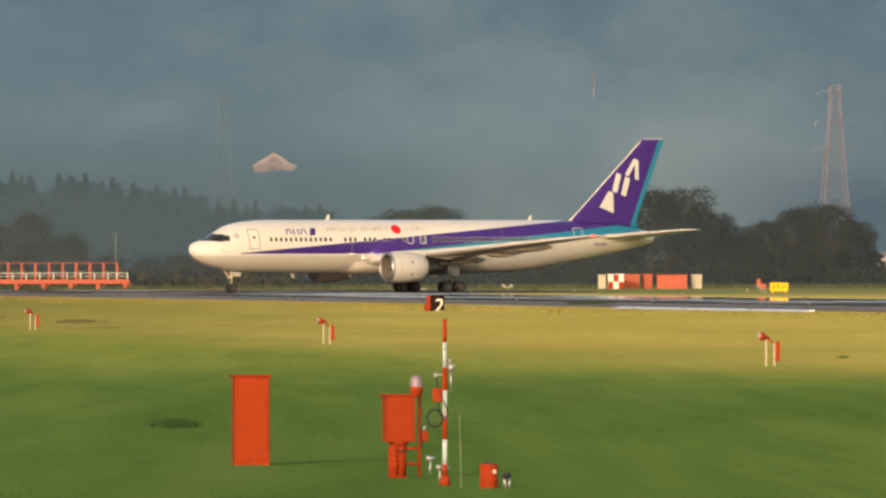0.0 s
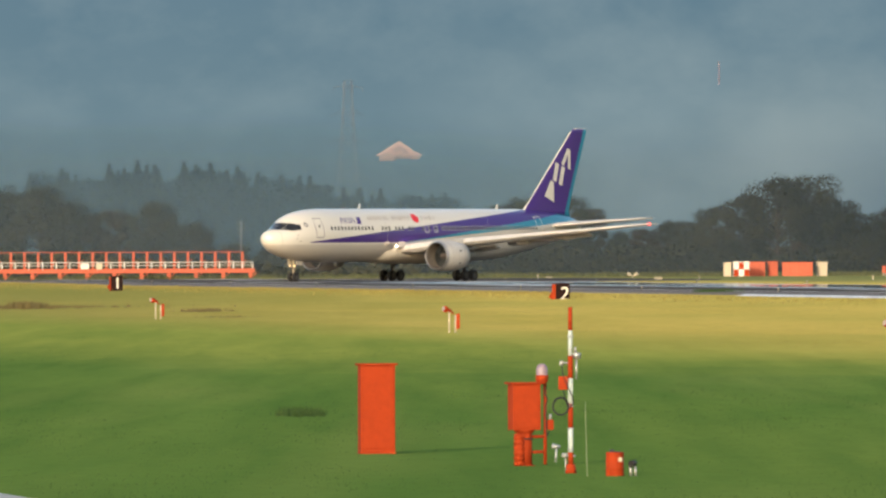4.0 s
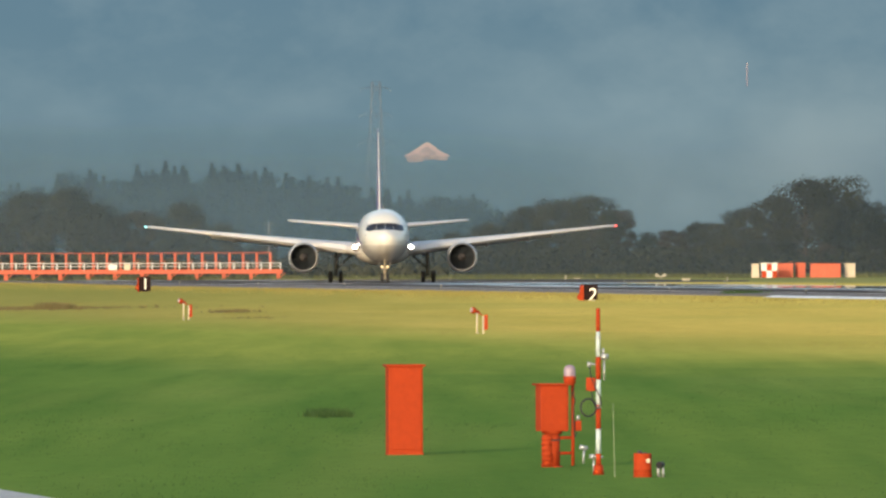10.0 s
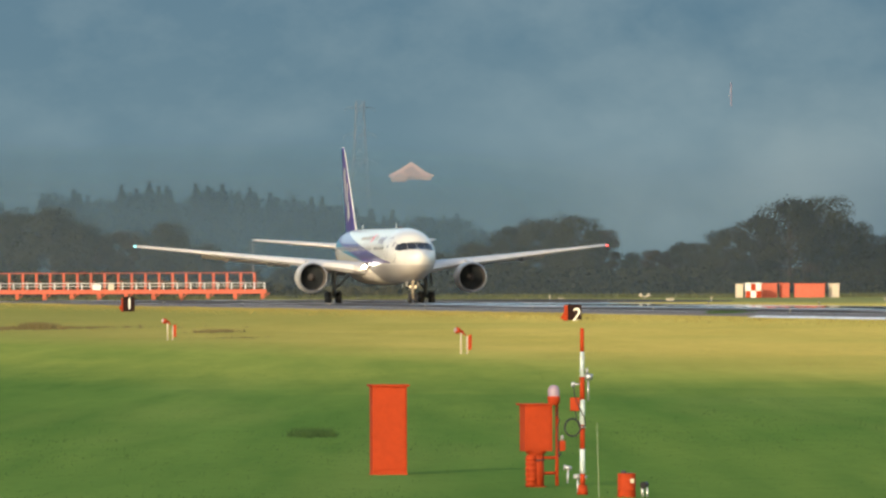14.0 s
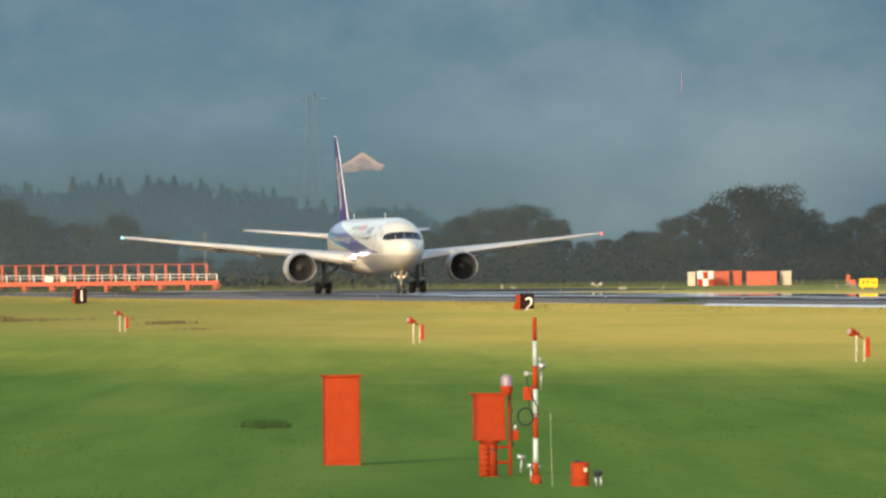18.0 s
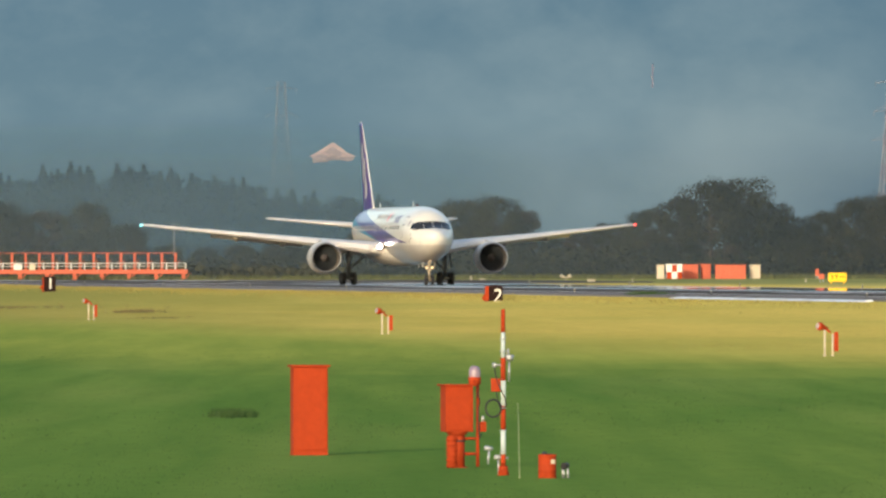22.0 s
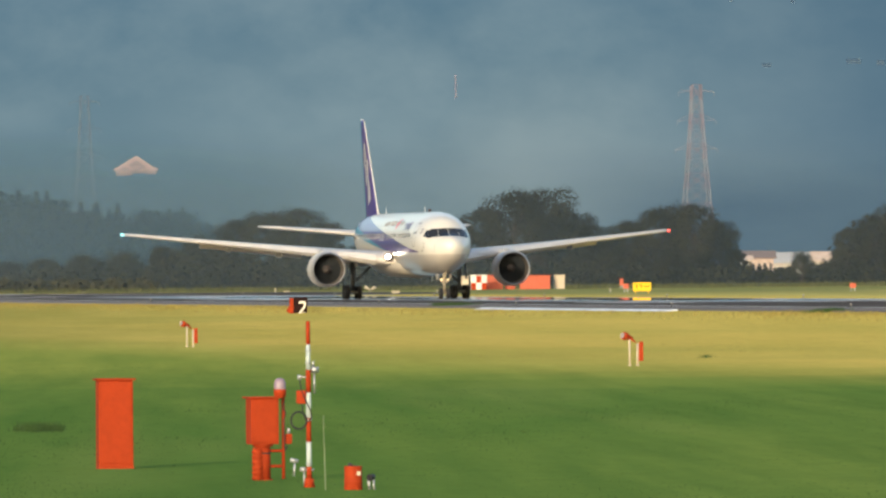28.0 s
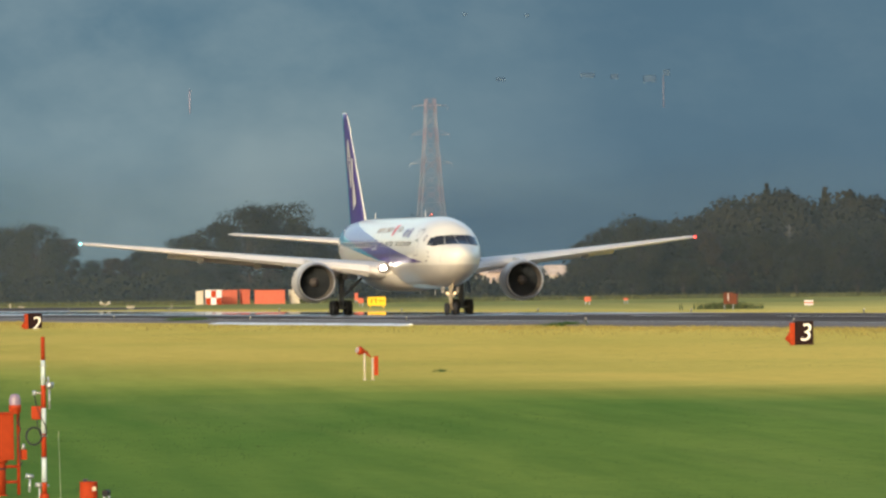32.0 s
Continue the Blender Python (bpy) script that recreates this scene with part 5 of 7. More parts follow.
def mountain_lodge():
    """A pale building with a steep gable towards the airfield and a lower wing on each side."""
    depth = 3602.0
    unit = depth / FOCAL
    x = (769 - 784) * unit
    root = thing("lodge", pose(x, depth, hill_height(x, depth)), "sunlit pale gabled building on the misty mountain side", "house", "buildings on the mountain")
    def wedge(name, x0, x1, xr, z0, ze, zr, y0, y1, mat, label=""):
        bm = bmesh.new()
        front = [bm.verts.new((px, y0, pz)) for px, pz in ((x0, z0), (x1, z0), (x1, ze), (xr, zr), (x0, ze))]
        back = [bm.verts.new((px, y1, pz)) for px, pz in ((x0, z0), (x1, z0), (x1, ze), (xr, zr), (x0, ze))]
        bm.faces.new(front)
        bm.faces.new(back[::-1])
        for i in range(5):
            j = (i + 1) % 5
            bm.faces.new((front[j], front[i], back[i], back[j]))
        bmesh.ops.recalc_face_normals(bm, faces=bm.faces)
        return part(name, bm, mat, root, label)
    wedge("roof", -3.4, 4.2, 0.6, 2.3, 2.5, 5.0, 0.6, 9, WALL_FAR, "steep pale roof")
    wedge("wall", -2.4, 3.2, 0.6, -1.0, 2.0, 3.9, 0.1, 8.5, WALL_SHADE, "gable wall with shade painted into its rosy colour")
    wedge("porch_roof", -5.9, 0.2, -2.6, 0.9, 1.1, 2.9, -1.6, 7, WALL_FAR, "lower pale gable roof")
    wedge("porch_wall", -5.0, -0.6, -2.6, -1.2, 0.8, 1.9, -2.0, 6.5, WALL_SHADE)
    wedge("wing_roof", 2.8, 6.9, 3.4, 0.9, 1.1, 2.7, -0.4, 7, WALL_FAR, "low wing roof")
    wedge("wing_wall", 3.2, 6.2, 4.2, -1.2, 0.8, 0.9, -0.6, 6.5, WALL_SHADE)
    for px, pz, y in ((-3.4, 0.3, -2.1), (-1.7, 0.3, -2.1), (0.6, 1.6, 0.0), (1.9, 0.9, 0.0), (4.6, 0.1, -0.7)):
        bm = bmesh.new()
        box(bm, (px, y, pz), (1.0, 0.14, 0.7), 0.02)
        part("window", bm, WALL_FAR, root, "pale sunlit shutter")
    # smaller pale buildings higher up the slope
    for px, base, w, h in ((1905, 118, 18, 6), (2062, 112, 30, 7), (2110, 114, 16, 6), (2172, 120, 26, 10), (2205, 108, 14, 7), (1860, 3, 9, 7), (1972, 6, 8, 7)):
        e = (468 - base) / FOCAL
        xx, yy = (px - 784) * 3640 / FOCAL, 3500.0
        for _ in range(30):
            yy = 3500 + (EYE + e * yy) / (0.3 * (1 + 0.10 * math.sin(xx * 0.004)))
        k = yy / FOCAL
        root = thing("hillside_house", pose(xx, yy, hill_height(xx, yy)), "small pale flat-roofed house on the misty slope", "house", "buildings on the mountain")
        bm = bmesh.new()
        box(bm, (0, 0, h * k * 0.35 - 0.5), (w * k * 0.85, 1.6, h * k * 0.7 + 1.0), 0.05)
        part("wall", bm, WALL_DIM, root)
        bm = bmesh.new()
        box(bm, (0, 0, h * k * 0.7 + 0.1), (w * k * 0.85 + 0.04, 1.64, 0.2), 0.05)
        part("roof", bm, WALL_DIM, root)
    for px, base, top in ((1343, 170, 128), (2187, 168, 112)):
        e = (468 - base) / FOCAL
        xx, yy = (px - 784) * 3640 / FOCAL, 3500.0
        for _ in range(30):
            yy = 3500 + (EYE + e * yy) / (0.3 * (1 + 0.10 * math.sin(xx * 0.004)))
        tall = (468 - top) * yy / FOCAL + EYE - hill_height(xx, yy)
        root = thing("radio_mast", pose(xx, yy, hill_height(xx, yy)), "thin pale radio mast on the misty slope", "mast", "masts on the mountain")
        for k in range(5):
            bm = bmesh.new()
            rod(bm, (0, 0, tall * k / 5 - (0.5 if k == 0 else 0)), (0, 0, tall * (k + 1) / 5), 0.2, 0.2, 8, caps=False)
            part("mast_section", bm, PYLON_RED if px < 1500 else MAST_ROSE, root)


DULL = paint("weathered_fitting", (0.33, 0.30, 0.22), 0.7, vary=0.2)
POLE_GREY = paint("pole_concrete", (0.17, 0.165, 0.155), 0.8)
LAMP_GLASS = paint("lamp_glass", (0.25, 0.19, 0.235), 0.25, vary=0.15)
LENS_WARM = paint("warm_lens", (0.3, 0.25, 0.23), 0.2, vary=0.1)
RUSTY = paint("rusty_brown_face", (0.2, 0.06, 0.03), 0.7, vary=0.3)
RED_LENS = glow("red_lens", (0.8, 0.08, 0.06), 0.3)
EDGE_LENS = glow("edge_lens", (0.3, 0.27, 0.22), 0.04)
WINDOW_GLASS = paint("window_glass", (0.05, 0.06, 0.07), 0.08, vary=0.1)
# far pylons and masts: the haze is painted into these blue-grey colours
PYLON_RED = paint("hazed_red_steel", (0.178, 0.165, 0.215), 0.7, vary=0.1)
PYLON_WHITE = paint("hazed_white_steel", (0.18, 0.202, 0.255), 0.7, vary=0.1)
STEEL_HAZED_RED = paint("misted_red_steel", (0.112, 0.148, 0.198), 0.8, vary=0.1)
MAST_ROSE = paint("hazed_rosy_steel", (0.108, 0.116, 0.16), 0.8, vary=0.1)
STEEL_HAZED = paint("misted_steel", (0.102, 0.148, 0.198), 0.8, vary=0.1)
ROOF_CREAM = paint("cream_sheet_roof", (0.66, 0.52, 0.42), 0.7, grain=1.0, vary=0.2)
ROOF_RED = paint("brown_roof", (0.24, 0.18, 0.165), 0.7)
ROOF_GREY = paint("pale_metal_roof", (0.5, 0.5, 0.5), 0.5)
WALL_ROSE = paint("rosy_wall", (0.58, 0.45, 0.39), 0.8, grain=1.2, vary=0.3)
WALL_PALE = paint("pale_wall", (0.62, 0.55, 0.46), 0.8)
WALL_FAR = paint("hillside_wall", (0.32, 0.245, 0.245), 0.8)
# slope houses: blue of the haze painted into the wall colour
WALL_DIM = paint("hazed_wall", (0.046, 0.086, 0.142), 0.8)
# shaded copy of the lodge's wall colour, for the faces below its roofs
WALL_SHADE = paint("rosy_shaded_wall", (0.2, 0.17, 0.19), 0.8)

PALE_BAND = paint("pale_band_paint", (0.43, 0.50, 0.50), 0.7, vary=0.14, wear=0.15)
ROD = paint("weathered_rod", (0.2, 0.24, 0.15), 0.7)
steel_cabinet()
beacon_box()
striped_pole()
barrel()
flood_lamp()
distance_sign("1", 272, 1205, 10, 0.06, 1.12, 1.44, behind=0.06)
distance_sign("2", 1061, 938, 6, 0.2, 1.02, 1.34, tall=1.06, down=0.16)
distance_sign("3", 2424, 636, 0, 0.04, 0.92, 1.2)
far_marker(2290, 1010)
localizer()
taxi_sign()
small_things()
shelter("equipment_shelter", 1346, 1359, 1667, 1.75, CREAM, "narrow cream equipment shelter")
shelter("equipment_shelter", 1363, 1391, 1662, 1.85, WHITE, "white equipment shelter with orange check panels", 2)
shelter("equipment_shelter", 1392, 1419, 1668, 1.8, ORANGE_FADED, "plain orange-painted equipment shelter")
shelter("equipment_shelter", 1424, 1441, 1670, 1.85, ORANGE_FADED, "narrow orange equipment shelter")
shelter("equipment_shelter", 1450, 1503, 1664, 1.75, ORANGE_FADED, "long low orange equipment shelter")
shelter("equipment_shelter", 1511, 1529, 1667, 1.75, CREAM, "small cream equipment shelter")
utility_pole(492, 1880, 406)
utility_pole(205, 2050, 425)
utility_pole(2400, 1865, 378)
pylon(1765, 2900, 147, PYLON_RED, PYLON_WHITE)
pylon(682, 3460, 158, STEEL_HAZED_RED, STEEL_HAZED, bar=0.6, label="very faint lattice power pylon, mist painted into its steel")
house(1826, 1898, 2100, 482, 455, 444, WALL_ROSE, ROOF_RED, "long low house with rosy walls and a thin brown roof", windows=7, z=1.6)
house(1842, 1858, 2085, 482, 459, 452, WALL_PALE, ROOF_CREAM, "small cream outbuilding before the long house", windows=1, z=1.6, deep=4.0)
house(1900, 1962, 2120, 482, 464, 447, WALL_PALE, ROOF_GREY, "white-roofed shed behind the hedge", windows=3, z=1.6)
house(1970, 2045, 2090, 482, 462, 446, WALL_PALE, ROOF_CREAM, "pale house with a cream sheet roof", windows=3, z=1.6)
mountain_lodge()


# ---- the airliner: x to its left wing, y aft, z up; the nose tip is 27.8 m ahead of the origin ----
AFT = 27.8
STATIONS = [  # aft of the nose tip, half width, top, bottom
    (0.0, 0.02, 4.42, 4.38), (0.12, 0.42, 4.76, 3.98), (0.4, 0.78, 5.0, 3.62), (0.9, 1.14, 5.2, 3.22), (1.6, 1.48, 5.40, 2.88), (2.1, 1.67, 5.60, 2.70), (2.7, 1.87, 5.98, 2.54),
    (3.3, 2.02, 6.36, 2.40), (4.0, 2.16, 6.72, 2.27), (5.0, 2.31, 7.0, 2.14), (6.5, 2.45, 7.22, 2.03), (8.5, 2.515, 7.34, 1.97), (12, 2.515, 7.35, 1.96), (20, 2.515, 7.35, 1.96), (30, 2.515, 7.35, 1.96),
    (34, 2.515, 7.35, 1.99), (38, 2.49, 7.34, 2.17), (41, 2.38, 7.33, 2.55), (44, 2.12, 7.28, 3.05), (47, 1.70, 7.12, 3.60), (50, 1.16, 6.80, 4.22), (52, 0.74, 6.42, 4.66), (53.2, 0.42, 6.05, 4.95), (53.7, 0.16, 5.75, 5.25)]


def hermite(table, a, k):
    i = 0
    while i < len(table) - 2 and table[i + 1][0] < a:
        i += 1
    def slope(j):
        if j <= 0 or j >= len(table) - 1:
            j0, j1 = max(0, j - 1), min(len(table) - 1, j + 1)
        else:
            j0, j1 = j - 1, j + 1
            d0 = (table[j][k] - table[j - 1][k]) / (table[j][0] - table[j - 1][0])
            d1 = (table[j + 1][k] - table[j][k]) / (table[j + 1][0] - table[j][0])
            return 0.0 if d0 * d1 <= 0 else 2 * d0 * d1 / (d0 + d1)
        return (table[j1][k] - table[j0][k]) / (table[j1][0] - table[j0][0])
    a0, a1 = table[i][0], table[i + 1][0]
    h = a1 - a0
    u = max(0.0, min(1.0, (a - a0) / h))
    return ((2 * u ** 3 - 3 * u ** 2 + 1) * table[i][k] + (u ** 3 - 2 * u ** 2 + u) * h * slope(i)
            + (-2 * u ** 3 + 3 * u ** 2) * table[i + 1][k] + (u ** 3 - u ** 2) * h * slope(i + 1))


def section(a):
    top, low = hermite(STATIONS, a, 2), hermite(STATIONS, a, 3)
    return hermite(STATIONS, a, 1), (top + low) / 2, (top - low) / 2


def skin(a, z, side, out=0.0):
    """A point on the fuselage's skin at a station and a height, on the left (1) or right (-1)."""
    rw, zc, rh = section(a)
    v = max(-0.999, min(0.999, (z - zc) / rh))
    x = rw * math.sqrt(1 - v * v)
    n = Vector((x / rw ** 2, 0, (z - zc) / rh ** 2)).normalized()
    return Vector((side * (x + n.x * out), a - AFT, z + n.z * out))


def skin_front(x, z, out=0.0):
    """A point on the nose at a sideways place and a height."""
    lo, hi = 0.05, 9.0
    for _ in range(40):
        mid = (lo + hi) / 2
        rw, zc, rh = section(mid)
        if (x / rw) ** 2 + ((z - zc) / rh) ** 2 > 1:
            lo = mid
        else:
            hi = mid
    return Vector((x, hi - AFT - out * 0.8, z + out * 0.5))


def patch(bm, rows, mat=0):
    vs = [[bm.verts.new(p) for p in row] for row in rows]
    for ra, rb in zip(vs, vs[1:]):
        for i in range(len(ra) - 1):
            f = bm.faces.new((ra[i], ra[i + 1], rb[i + 1], rb[i]))
            f.material_index, f.smooth = mat, True
    return bm


def skin_patch(bm, a0, a1, z0, z1, side, out, nu=3, nv=5, slant=0.0):
    rows = []
    for j in range(nv + 1):
        z = z0 + (z1 - z0) * j / nv
        rows.append([skin(a0 + (a1 - a0) * i / nu + slant * (z - z0), z, side, out) for i in range(nu + 1)])
    return patch(bm, rows)


def gloss(bsdf, nt, rough=0.3, coat=0.8):
    bsdf.inputs["Roughness"].default_value = rough
    bsdf.inputs["Specular IOR Level"].default_value = 0.15
    bsdf.inputs["Coat Weight"].default_value = coat
    bsdf.inputs["Coat Roughness"].default_value = 0.1


WHITE_SKIN, BLUE_SKIN, TEAL_SKIN = (0.585, 0.57, 0.52), (0.046, 0.019, 0.16), (0.012, 0.175, 0.275)


def livery_material(name, fin):
    """White paint with a dark violet-blue band that widens aft and a sky-blue band under it."""
    m, nt, b = nodes_of(name)
    co = nt.nodes.new("ShaderNodeTexCoord")
    sep = nt.nodes.new("ShaderNodeSeparateXYZ")
    nt.links.new(co.outputs["Object"], sep.inputs[0])
    a = math_node(nt, "ADD", sep.outputs[1], AFT)
    z = sep.outputs[2]
    grime = noise_tex(nt, 0.7, (1, 0.3, 1), 5)
    white = mix_color(nt, math_node(nt, "MULTIPLY", ramp(nt, grime, 0.35, 0.8), 0.3), WHITE_SKIN, (0.56, 0.53, 0.47))
    def above(slope, a0, z0):
        line = math_node(nt, "MULTIPLY_ADD", math_node(nt, "SUBTRACT", a, a0), slope, z0)
        return math_node(nt, "GREATER_THAN", z, line)
    def both(p, q):
        return math_node(nt, "MULTIPLY", p, q)
    def no(p):
        return math_node(nt, "SUBTRACT", 1.0, p)
    if not fin:
        below_top = no(above(0.0855, 4.6, 4.0))
        over_flat = above(0.0, 0.0, 3.93)
        over_slant = above(0.100, 20.0, 3.93)
        over_teal = above(0.071, 20.0, 3.93)
        aft5 = math_node(nt, "GREATER_THAN", a, 4.7)
        blue = both(both(below_top, over_flat), both(over_slant, aft5))
        teal = both(both(over_teal, no(over_slant)), over_flat)
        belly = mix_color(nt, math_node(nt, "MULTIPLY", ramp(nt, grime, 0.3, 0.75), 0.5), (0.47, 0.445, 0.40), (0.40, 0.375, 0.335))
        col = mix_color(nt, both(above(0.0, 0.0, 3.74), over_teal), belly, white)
        col = mix_color(nt, teal, col, TEAL_SKIN)
        col = mix_color(nt, blue, col, BLUE_SKIN)
    else:
        lead = math_node(nt, "SUBTRACT", a, math_node(nt, "MULTIPLY_ADD", math_node(nt, "SUBTRACT", z, 7.2), 1.02, 43.6))
        tail = math_node(nt, "SUBTRACT", math_node(nt, "MULTIPLY_ADD", math_node(nt, "SUBTRACT", z, 7.2), 0.385, 51.65), a)
        teal = math_node(nt, "LESS_THAN", tail, 0.6)
        cap = math_node(nt, "MAXIMUM", math_node(nt, "LESS_THAN", lead, 0.22), math_node(nt, "GREATER_THAN", z, 15.6))
        col = mix_color(nt, teal, BLUE_SKIN, TEAL_SKIN)
        col = mix_color(nt, cap, col, white)
    nt.links.new(col, b.inputs["Base Color"])
    gloss(b, nt, 0.42, 0.15 if fin else 0.6)
    return m


LIVERY = livery_material("airliner_livery", False)
FIN_LIVERY = livery_material("airliner_fin_livery", True)
PLANE_WHITE = paint("airliner_white", WHITE_SKIN, 0.42, grain=0.9, vary=0.06)
PLANE_BLUE = paint("airliner_blue", BLUE_SKIN, 0.42, grain=0.9, vary=0.06)
PLANE_GREY = paint("wing_grey", (0.5, 0.48, 0.455), 0.38, grain=0.8, vary=0.12)
BARE_METAL = paint("polished_lip", (0.32, 0.32, 0.33), 0.4, 0.85, vary=0.1)
PLANE_GLASS = paint("cockpit_glass", (0.02, 0.022, 0.028), 0.08, vary=0.1)
CABIN_GLASS = paint("cabin_glass", (0.03, 0.026, 0.028), 0.12, vary=0.1)
FAN_DARK = paint("fan_blade", (0.028, 0.033, 0.038), 0.7)
DUCT = paint("intake_duct", (0.13, 0.115, 0.102), 0.8, gloss_level=0.0)
RED_DISC = paint("red_disc", (0.62, 0.02, 0.025), 0.35)
SLAT = paint("slat_metal", (0.6, 0.585, 0.56), 0.45, 0.25, vary=0.06)
LAMP_WELL = paint("lamp_well", (0.55, 0.5, 0.45), 0.6)
SEAM = paint("seam_grey", (0.36, 0.34, 0.32), 0.5)
BEACON = paint("beacon_glass", (0.045, 0.012, 0.012), 0.3)
BEACON_DARK = paint("beacon_shroud", (0.03, 0.012, 0.012), 0.5)
BEACON_LAMP = glow("beacon_lamp", (1.0, 0.10, 0.06), 40.0)
SLOGAN = paint("slogan_grey", (0.30, 0.27, 0.25), 0.45)
LETTER = paint("lettering_grey", (0.12, 0.11, 0.14), 0.45)
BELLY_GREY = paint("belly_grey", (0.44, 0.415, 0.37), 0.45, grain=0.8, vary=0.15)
LANDING = glow("landing_light", (1.0, 0.93, 0.84), 280.0)
TURNOFF = glow("turnoff_light", (1.0, 0.9, 0.82), 5.0)
TAXI_LIGHT = glow("taxi_lens_glint", (1.0, 0.76, 0.42), 0.8)
NAV_RED = glow("red_navigation_light", (1.0, 0.1, 0.08), 3.0)
NAV_GREEN = glow("green_navigation_light", (0.35, 0.95, 1.0), 2.5)


def airfoil(thick, n=14):
    """(fraction of chord, half thickness) from the trailing edge over the top, round the nose and back below."""
    us = [(1 + math.cos(math.pi * i / n)) / 2 for i in range(n + 1)]
    def t(u):
        return 5 * thick * (0.2969 * math.sqrt(u) - 0.126 * u - 0.3516 * u * u + 0.2843 * u ** 3 - 0.1036 * u ** 4)
    return [(u, t(u)) for u in us] + [(u, -t(u)) for u in us[-2:0:-1]]


def lifting(bm, stations, upright=False, mat=0):
    """Lofts airfoil sections. Stations: span, leading edge aft of the nose, chord, thickness ratio, height (or sideways place)."""
    rings = []
    for span, lead, chord, thick, level in stations:
        ring = []
        for u, t in airfoil(thick):
            y = lead + u * chord - AFT
            camber = 0.0 if upright else 0.02 * chord * math.sin(math.pi * u)
            p = (level + t * chord, y, span) if upright else (span, y, level + t * chord + camber)
            ring.append(bm.verts.new(p))
        rings.append(ring)
    rings_to_faces(bm, rings, mat=mat)
    for ring in (rings[0], rings[-1]):
        f = bm.faces.new(ring)
        f.material_index = mat
    bmesh.ops.recalc_face_normals(bm, faces=bm.faces)
    return bm


FIN = [(6.3, 42.6, 9.4, 0.07, 0.0), (7.2, 43.6, 8.05, 0.058, 0.0), (8.2, 44.75, 7.25, 0.058, 0.0), (15.2, 51.85, 2.9, 0.058, 0.0), (15.68, 52.55, 2.25, 0.06, 0.0)]


def fin_half(a, z):
    lead = 43.6 + 1.02 * (z - 7.2)
    tail = 51.65 + 0.385 * (z - 7.2)
    c = tail - lead
    u = max(0.001, min(1, (a - lead) / c))
    return 5 * 0.058 * c * (0.2969 * math.sqrt(u) - 0.126 * u - 0.3516 * u * u + 0.2843 * u ** 3 - 0.1036 * u ** 4)


def wheel_mesh(name, r, w):
    bm = bmesh.new()
    lathe(bm, [(-w / 2 + 0.02, r * 0.55), (-w / 2, r * 0.72), (-w / 2 + 0.03, r * 0.93), (-w / 4, r), (w / 4, r), (w / 2 - 0.03, r * 0.93), (w / 2, r * 0.72), (w / 2 - 0.02, r * 0.55)], 24, "x")
    n = len(bm.faces)
    lathe(bm, [(-w / 2 + 0.05, 0.0), (-w / 2 + 0.05, r * 0.3), (-w / 2 + 0.07, r * 0.5), (-w / 2 + 0.02, r * 0.56), (w / 2 - 0.02, r * 0.56), (w / 2 - 0.07, r * 0.5), (w / 2 - 0.05, r * 0.3), (w / 2 - 0.05, 0.0)], 24, "x", mat=1)
    for k in range(6):
        a = k * math.pi / 3
        for s in (-1, 1):
            rod(bm, (s * (w / 2 - 0.09), math.cos(a) * r * 0.36, math.sin(a) * r * 0.36), (s * (w / 2 - 0.04), math.cos(a) * r * 0.36, math.sin(a) * r * 0.36), 0.035, 0.035, 6, mat=0)
    return mesh_of(name, bm, TYRE, RIM)


TURNING = []     # the beacon head, which spins
WHEELS = []      # every wheel with its radius, for its turning


def add_wheel(me, parent, x, a, r):
    ob = new("wheel", me)
    ob.parent = parent
    ob.location = (x, a - AFT, r)
    WHEELS.append((ob, r, x, a - AFT))
    return ob


